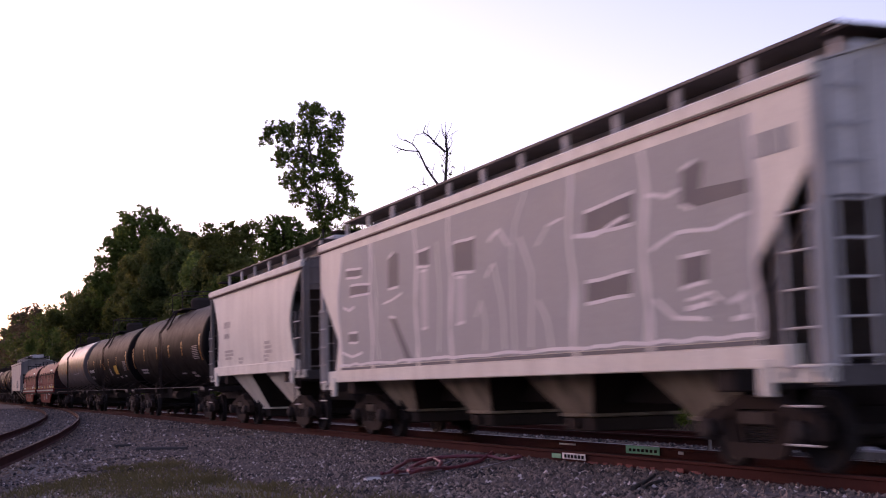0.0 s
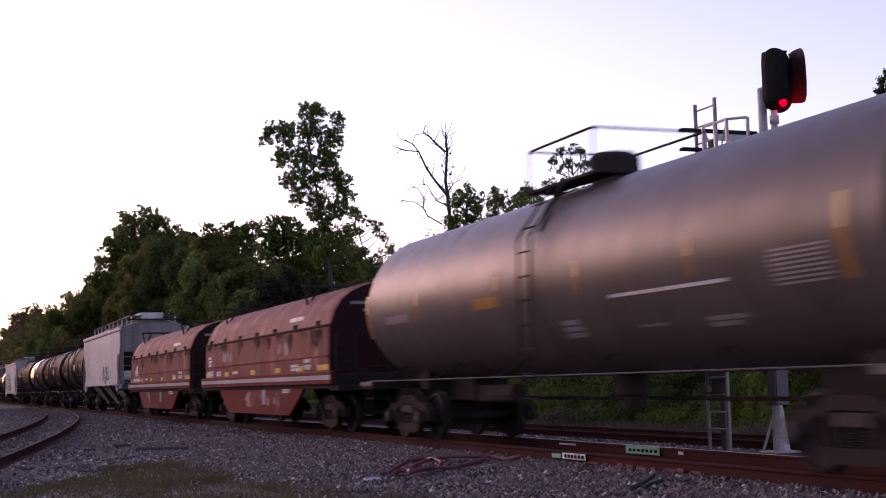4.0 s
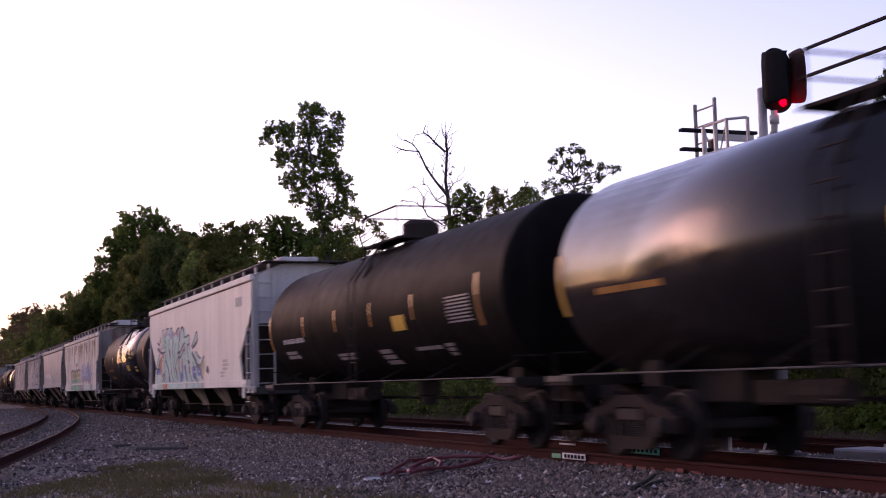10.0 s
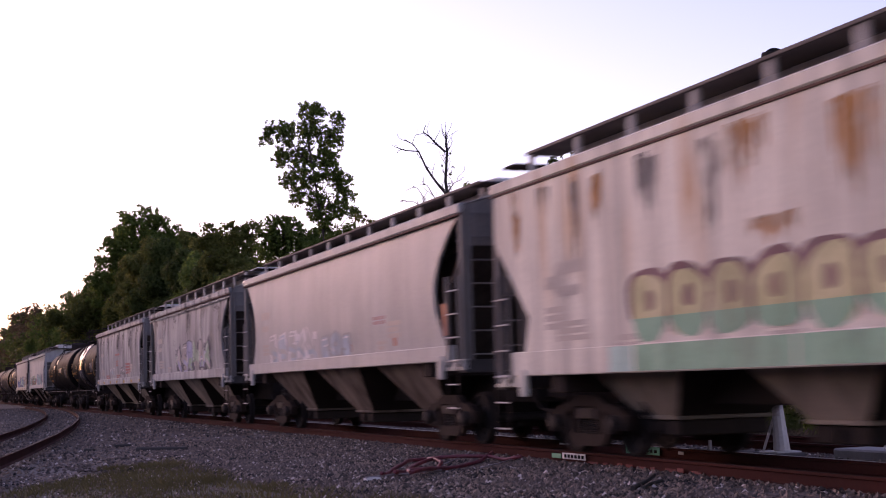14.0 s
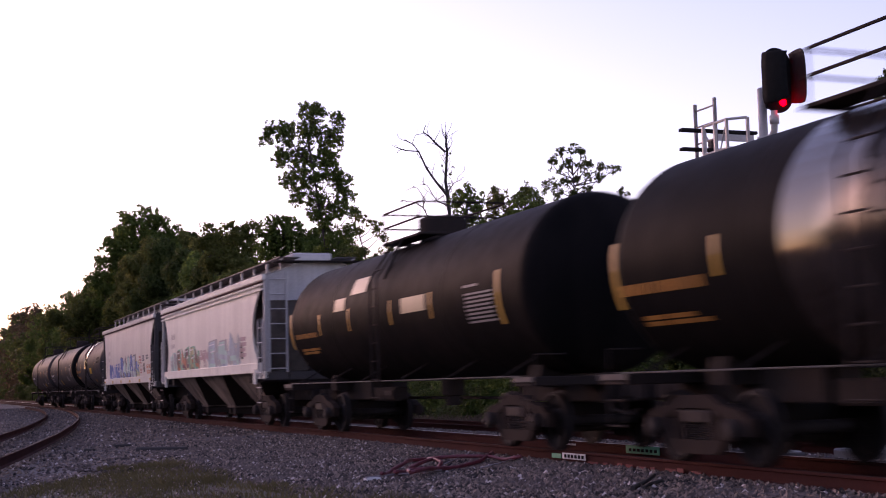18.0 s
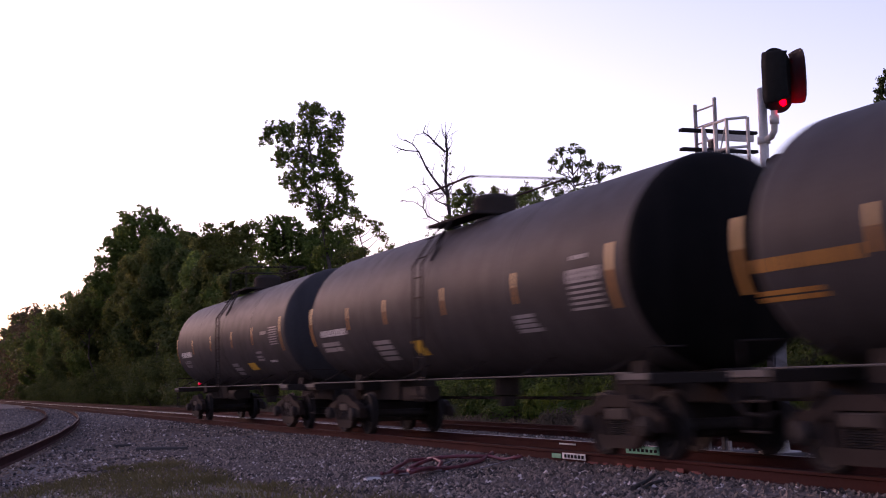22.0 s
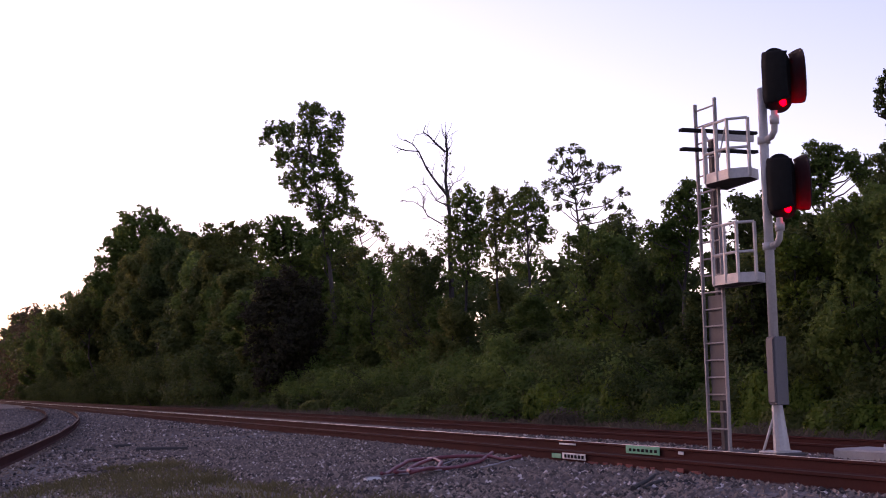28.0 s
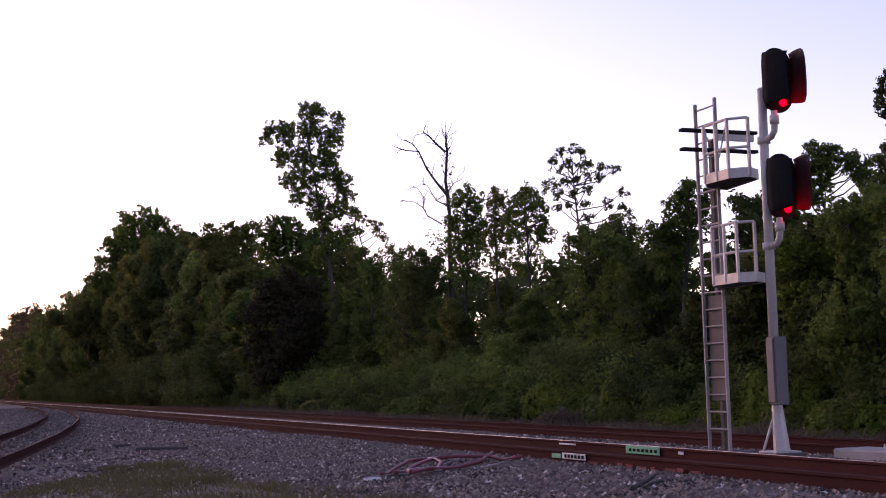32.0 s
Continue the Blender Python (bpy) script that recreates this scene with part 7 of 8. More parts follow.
        belly = prism(B(), [(-H + 2.15, 1.12), (-H + 3.7, 0.36), (H - 4.0, 0.36), (H - 2.4, 1.12)], "y", s * (W - 0.06) - 0.04, s * (W - 0.06) + 0.04)
        bmesh.ops.recalc_face_normals(belly, faces=belly.faces[:])
        part("belly_panel", belly, red, car, "deep fish-belly side plate")
        for x, w in spec.get("reflectors", ((-7.0, 0.45), (-3.9, 0.4), (-1.45, 0.4), (1.1, 0.4), (3.7, 0.42), (6.2, 0.9))):
            part("reflector", box(B(), x, x + w, s * (W + 0.014) - 0.003, s * (W + 0.014) + 0.003, 1.41, 1.54), M["placard"], car, "yellow reflective strip")
    part("floor_frame", rbox(B(), -H + 0.05, H - 0.05, -W, W, 1.0, 1.34, 0.02), M["undercar"], car)
    surf = lambda z: -W - 0.012
    bs = lambda z: -W + 0.015
    if spec.get("bold"):
        for x0, x1, z0, z1 in ((-5.75, -4.75, 1.66, 1.8), (-5.6, -4.9, 1.8, 1.92), (-5.3, -4.85, 1.92, 2.08), (-6.15, -5.25, 1.42, 1.56), (-5.2, -4.25, 1.42, 1.56)):
            bm = B()
            patch(bm, x0, x1, z0, z1, surf)
            part("stencil", bm, M["white"], car, "bold white lettering bar")
    else:
        stencil(car, -H + 0.7, -H + 1.7, 1.42, 1.62, surf, M["white"], 1, rng, label="white lettering bars")
        stencil(car, -H + 0.95, -H + 1.5, 1.72, 2.05, surf, M["white"], 3, rng)
    stencil(car, -H + 2.2, -H + 2.9, 1.42, 1.58, surf, M["white"], 2, rng)
    stencil(car, -H + 4.5, -H + 5.2, 1.45, 1.55, surf, M["white"], 1, rng)
    stencil(car, H - 3.6, H - 2.7, 1.42, 1.6, surf, M["white"], 2, rng)
    stencil(car, H - 2.4, H - 1.5, 1.42, 1.75, surf, M["white"], 2, rng)
    stencil(car, H - 4.6, H - 3.6, 0.9, 1.02, bs, M["white"], 2, rng)
    for i in range(11):
        stain(car, -e + 0.6 + (2 * e - 1.2) * i / 10 + rng.uniform(-0.4, 0.4), 2.37 - rng.uniform(0.15, 0.55), 2.37, rng.uniform(0.3, 1.1), surf, "coil_drip", spec["seed"] + i, "grimy drips below the hood's ridge")
    for b_ in spec.get("blotches", ()):
        bm = B()
        rr = random.Random(b_[4])
        pts = [(b_[0] + b_[2] * math.cos(a) * rr.uniform(0.6, 1.1), b_[1] + b_[3] * math.sin(a) * rr.uniform(0.6, 1.1)) for a in (0.35 * k for k in range(18))]
        blob(bm, b_[0], b_[1], pts, bs if b_[1] < 1.1 else surf, 0.0)
        part("faded_patch", bm, spec["fade"], car, "faded bleached patch of paint")
    part("data_panel", box(B(), 0.6, 0.95, -W + 0.012, -W + 0.018, 0.62, 1.0), M["grey_ink"], car)
    for q in (-1, 1):
        part("end_platform", rbox(B(), min(q * (H - 0.3), q * (H + 0.25)), max(q * (H - 0.3), q * (H + 0.25)), -1.5, 1.5, 0.95, 1.08, 0.012), M["undercar"], car)
        part("stub_sill", rbox(B(), min(q * (H - 2.6), q * H), max(q * (H - 2.6), q * H), -0.3, 0.3, 0.72, 1.05, 0.02), M["undercar"], car)
        ladder(car, -1.45, -1.0, q * (H + 0.02), 1.1, 2.2, M["undercar"], "y", 0.38)
        truck(car, q * (H - 1.9))
    couplers(car, H + 0.2)
    return car


# ---- liveries ----
def body_paints():
    P = {}
    P["cream"] = painted("cream_car_paint", (0.63, 0.57, 0.485), (0.43, 0.375, 0.315), 0.6, 0.35, 0.5, gloss=0.25)
    P["white"] = painted("dusty_white_car_paint", (0.77, 0.712, 0.6), (0.52, 0.463, 0.38), 0.6, 0.3, 0.5, gloss=0.25)
    P["grey"] = painted("grey_car_paint", (0.43, 0.415, 0.385), (0.25, 0.235, 0.215), 0.55, 0.4, 0.45)
    P["ashen"] = painted("streaked_grey_white_paint", (0.52, 0.475, 0.44), (0.1, 0.09, 0.088), 0.6, 0.35, 0.9, gloss=0.25)
    P["rusty"] = painted("rust_stained_white_paint", (0.74, 0.675, 0.57), (0.2, 0.18, 0.16), 0.6, 0.3, 0.75, rust=(0.46, 0.22, 0.07), rust_at=0.53, rust_top=(1.9, 3.2), gloss=0.25)
    P["sooty"] = painted("soot_streaked_grey_paint", (0.47, 0.46, 0.44), (0.09, 0.088, 0.088), 0.65, 0.4, 0.8, gloss=0.2, rust=(0.05, 0.048, 0.05), rust_at=0.5, rust_top=(1.5, 3.6))
    P["end_mid"] = painted("dull_grey_end_paint", (0.27, 0.24, 0.22), (0.11, 0.092, 0.083), 0.75, 0.5, 0.7, gloss=0.12)
    P["end_rust"] = painted("rusty_grey_end_paint", (0.3, 0.26, 0.24), (0.12, 0.09, 0.078), 0.8, 0.5, 0.7, gloss=0.1, rust=(0.16, 0.06, 0.03), rust_at=0.55)
    # slope sheets: shade of the open car ends is put into this brown
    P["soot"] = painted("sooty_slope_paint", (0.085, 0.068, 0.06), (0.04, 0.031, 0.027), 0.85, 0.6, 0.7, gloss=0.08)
    P["end_pale"] = painted("pale_grey_end_paint", (0.6, 0.555, 0.51), (0.28, 0.245, 0.225), 0.7, 0.5, 0.7, gloss=0.15)
    P["drip"] = painted("rusty_drip_edge", (0.14, 0.075, 0.06), (0.07, 0.045, 0.04), 0.8, 0.5, 0.3, gloss=0.1)
    P["pale_stripe"] = painted("grimy_pale_stripe", (0.42, 0.4, 0.36), (0.24, 0.22, 0.2), 0.75, 0.5, 0.4, gloss=0.15)
    P["coil_drip"] = painted("dark_maroon_drips", (0.045, 0.018, 0.016), (0.07, 0.024, 0.02), 0.85, 0.5, 0.5, gloss=0.06, worn=0.92)
    # grime on the ridge seam, painted shade on the hood ends
    P["coil_end"] = painted("grimy_maroon_end_paint", (0.04, 0.017, 0.016), (0.022, 0.013, 0.012), 0.85, 0.6, 0.5, gloss=0.06)
    P["faint_ink"] = painted("worn_grey_stencil", (0.46, 0.4, 0.345), (0.54, 0.46, 0.39), 0.7, 0.5, 0.3, gloss=0.2)
    P["red_ink"] = painted("faded_red_stencil", (0.42, 0.13, 0.11), (0.45, 0.3, 0.27), 0.7, 0.6, 0.4, gloss=0.2)
    P["gr_orange"] = painted("orange_spray_paint", (0.6, 0.2, 0.1), (0.52, 0.3, 0.2), 0.7, 0.4, 0.3, worn=0.3)
    P["gr_yellow"] = painted("pale_yellow_spray_paint", (0.55, 0.5, 0.25), (0.55, 0.48, 0.35), 0.7, 0.4, 0.3, worn=0.3)
    P["gr_maroon"] = painted("maroon_spray_line", (0.16, 0.06, 0.07), (0.3, 0.2, 0.2), 0.7, 0.4, 0.3, worn=0.3)
    P["gr_leaf"] = painted("leaf_green_spray_paint", (0.19, 0.42, 0.27), (0.3, 0.46, 0.33), 0.7, 0.5, 0.3, worn=0.3)
    P["end_grey"] = painted("grey_end_paint", (0.1, 0.088, 0.083), (0.05, 0.042, 0.04), 0.75, 0.5, 0.5, gloss=0.1)
    P["dirt"] = painted("brown_dirty_underbody", (0.29, 0.235, 0.19), (0.1, 0.078, 0.06), 0.8, 0.6, 0.7, gloss=0.1)
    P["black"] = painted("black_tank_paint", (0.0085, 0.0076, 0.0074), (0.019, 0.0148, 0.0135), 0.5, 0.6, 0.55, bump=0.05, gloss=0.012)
    P["rail_paint"] = painted("grimy_rail_paint", (0.12, 0.105, 0.098), (0.05, 0.042, 0.04), 0.6, 0.5, 0.6, gloss=0.1)
    P["dull_band"] = painted("worn_grey_band_paint", (0.02, 0.017, 0.0165), (0.034, 0.027, 0.025), 0.5, 0.5, 0.5, bump=0.04, gloss=0.03)
    P["dirty_bay"] = painted("dirt_caked_cream_paint", (0.36, 0.29, 0.215), (0.1, 0.074, 0.055), 0.75, 0.6, 0.9, gloss=0.12)
    P["brown_bay"] = painted("grimy_brown_bay_paint", (0.25, 0.19, 0.155), (0.06, 0.045, 0.036), 0.8, 0.7, 0.9, gloss=0.1)
    P["bright_band"] = painted("glossy_dark_band_paint", (0.016, 0.014, 0.0145), (0.03, 0.027, 0.027), 0.17, 0.2, 0.15, bump=0.02, gloss=0.19)
    P["grey_tank"] = painted("grey_tank_paint", (0.105, 0.083, 0.074), (0.05, 0.037, 0.032), 0.36, 0.4, 0.4, bump=0.04, gloss=0.13)
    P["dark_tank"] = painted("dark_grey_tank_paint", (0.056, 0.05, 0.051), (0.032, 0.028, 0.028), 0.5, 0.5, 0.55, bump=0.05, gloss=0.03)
    P["brown_tank"] = painted("rusty_dark_tank_paint", (0.024, 0.02, 0.0195), (0.042, 0.03, 0.026), 0.5, 0.5, 0.5, bump=0.05, gloss=0.02)
    P["coil"] = painted("oxide_red_paint", (0.2, 0.027, 0.023), (0.095, 0.02, 0.017), 0.75, 0.7, 0.6, gloss=0.05, rust=(0.25, 0.06, 0.05), rust_at=0.58)
    P["coil_hood"] = painted("faded_red_hood_paint", (0.235, 0.05, 0.036), (0.1, 0.028, 0.022), 0.62, 0.8, 0.55, gloss=0.09, rust=(0.34, 0.115, 0.09), rust_at=0.54)
    P["coil_fade"] = painted("bleached_red_paint", (0.34, 0.18, 0.15), (0.25, 0.1, 0.08), 0.7, 0.6, 0.6, worn=0.85)
    P["gr_scuff"] = painted("scuffed_pale_spray", (0.1, 0.088, 0.085), (0.05, 0.044, 0.042), 0.8, 0.6, 0.5, gloss=0.05, worn=0.85)
    P["gr_grey"] = painted("grey_spray_paint", (0.31, 0.312, 0.292), (0.375, 0.372, 0.348), 0.7, 0.3, 0.3)
    P["gr_deep"] = painted("dark_grey_spray_paint", (0.1, 0.097, 0.1), (0.14, 0.136, 0.14), 0.7, 0.3, 0.3)
    P["gr_pale_grey"] = painted("thin_pale_spray_paint", (0.5, 0.48, 0.46), (0.42, 0.4, 0.4), 0.7, 0.3, 0.3)
    P["gr_line"] = painted("white_spray_line", (0.74, 0.7, 0.68), (0.6, 0.56, 0.54), 0.7, 0.3, 0.3)
    P["gr_blue"] = painted("blue_spray_paint", (0.08, 0.15, 0.4), (0.15, 0.24, 0.46), 0.7, 0.5, 0.3, worn=0.3)
    P["gr_pale"] = painted("pale_mint_spray_paint", (0.42, 0.64, 0.55), (0.36, 0.54, 0.46), 0.7, 0.4, 0.3, worn=0.2)
    P["gr_sky"] = painted("pale_blue_spray_paint", (0.42, 0.5, 0.55), (0.5, 0.5, 0.5), 0.7, 0.5, 0.3, worn=0.3)
    P["gr_green"] = painted("soft_green_spray_paint", (0.3, 0.44, 0.3), (0.45, 0.45, 0.4), 0.7, 0.5, 0.3, worn=0.3)
    P["gr_lilac"] = painted("lilac_spray_paint", (0.33, 0.35, 0.53), (0.44, 0.42, 0.48), 0.7, 0.5, 0.3, worn=0.3)
    P["gr_rose"] = painted("faded_rose_spray_paint", (0.45, 0.28, 0.26), (0.5, 0.42, 0.4), 0.7, 0.5, 0.3, worn=0.3)
    P["gr_dark"] = painted("dark_spray_line", (0.07, 0.07, 0.09), (0.2, 0.19, 0.2), 0.7, 0.4, 0.3, worn=0.3)
    P["rust_drip"] = painted("orange_rust_drips", (0.5, 0.24, 0.09), (0.38, 0.2, 0.09), 0.85, 0.5, 0.5, gloss=0.1, worn=0.95)
    P["soot_drip"] = painted("grey_soot_drips", (0.2, 0.18, 0.165), (0.28, 0.25, 0.23), 0.85, 0.5, 0.5, gloss=0.1, worn=0.95)
    P["gr_black"] = painted("black_spray_line", (0.035, 0.035, 0.045), (0.09, 0.085, 0.095), 0.7, 0.4, 0.3, worn=0.25)
    P["gr_brown"] = painted("brown_spray_line", (0.24, 0.14, 0.1), (0.3, 0.22, 0.2), 0.7, 0.4, 0.3, worn=0.3)
    return P


P = body_paints()


def speed_run(t):
    """Metres run since the start."""
    return 17.35 * t + 0.012 * t * t


def consist():
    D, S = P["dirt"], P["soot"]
    W4 = dict(bays=4, sill=1.13, curved=False, sillh=0.36, endh=1.35, ends="end_pale")
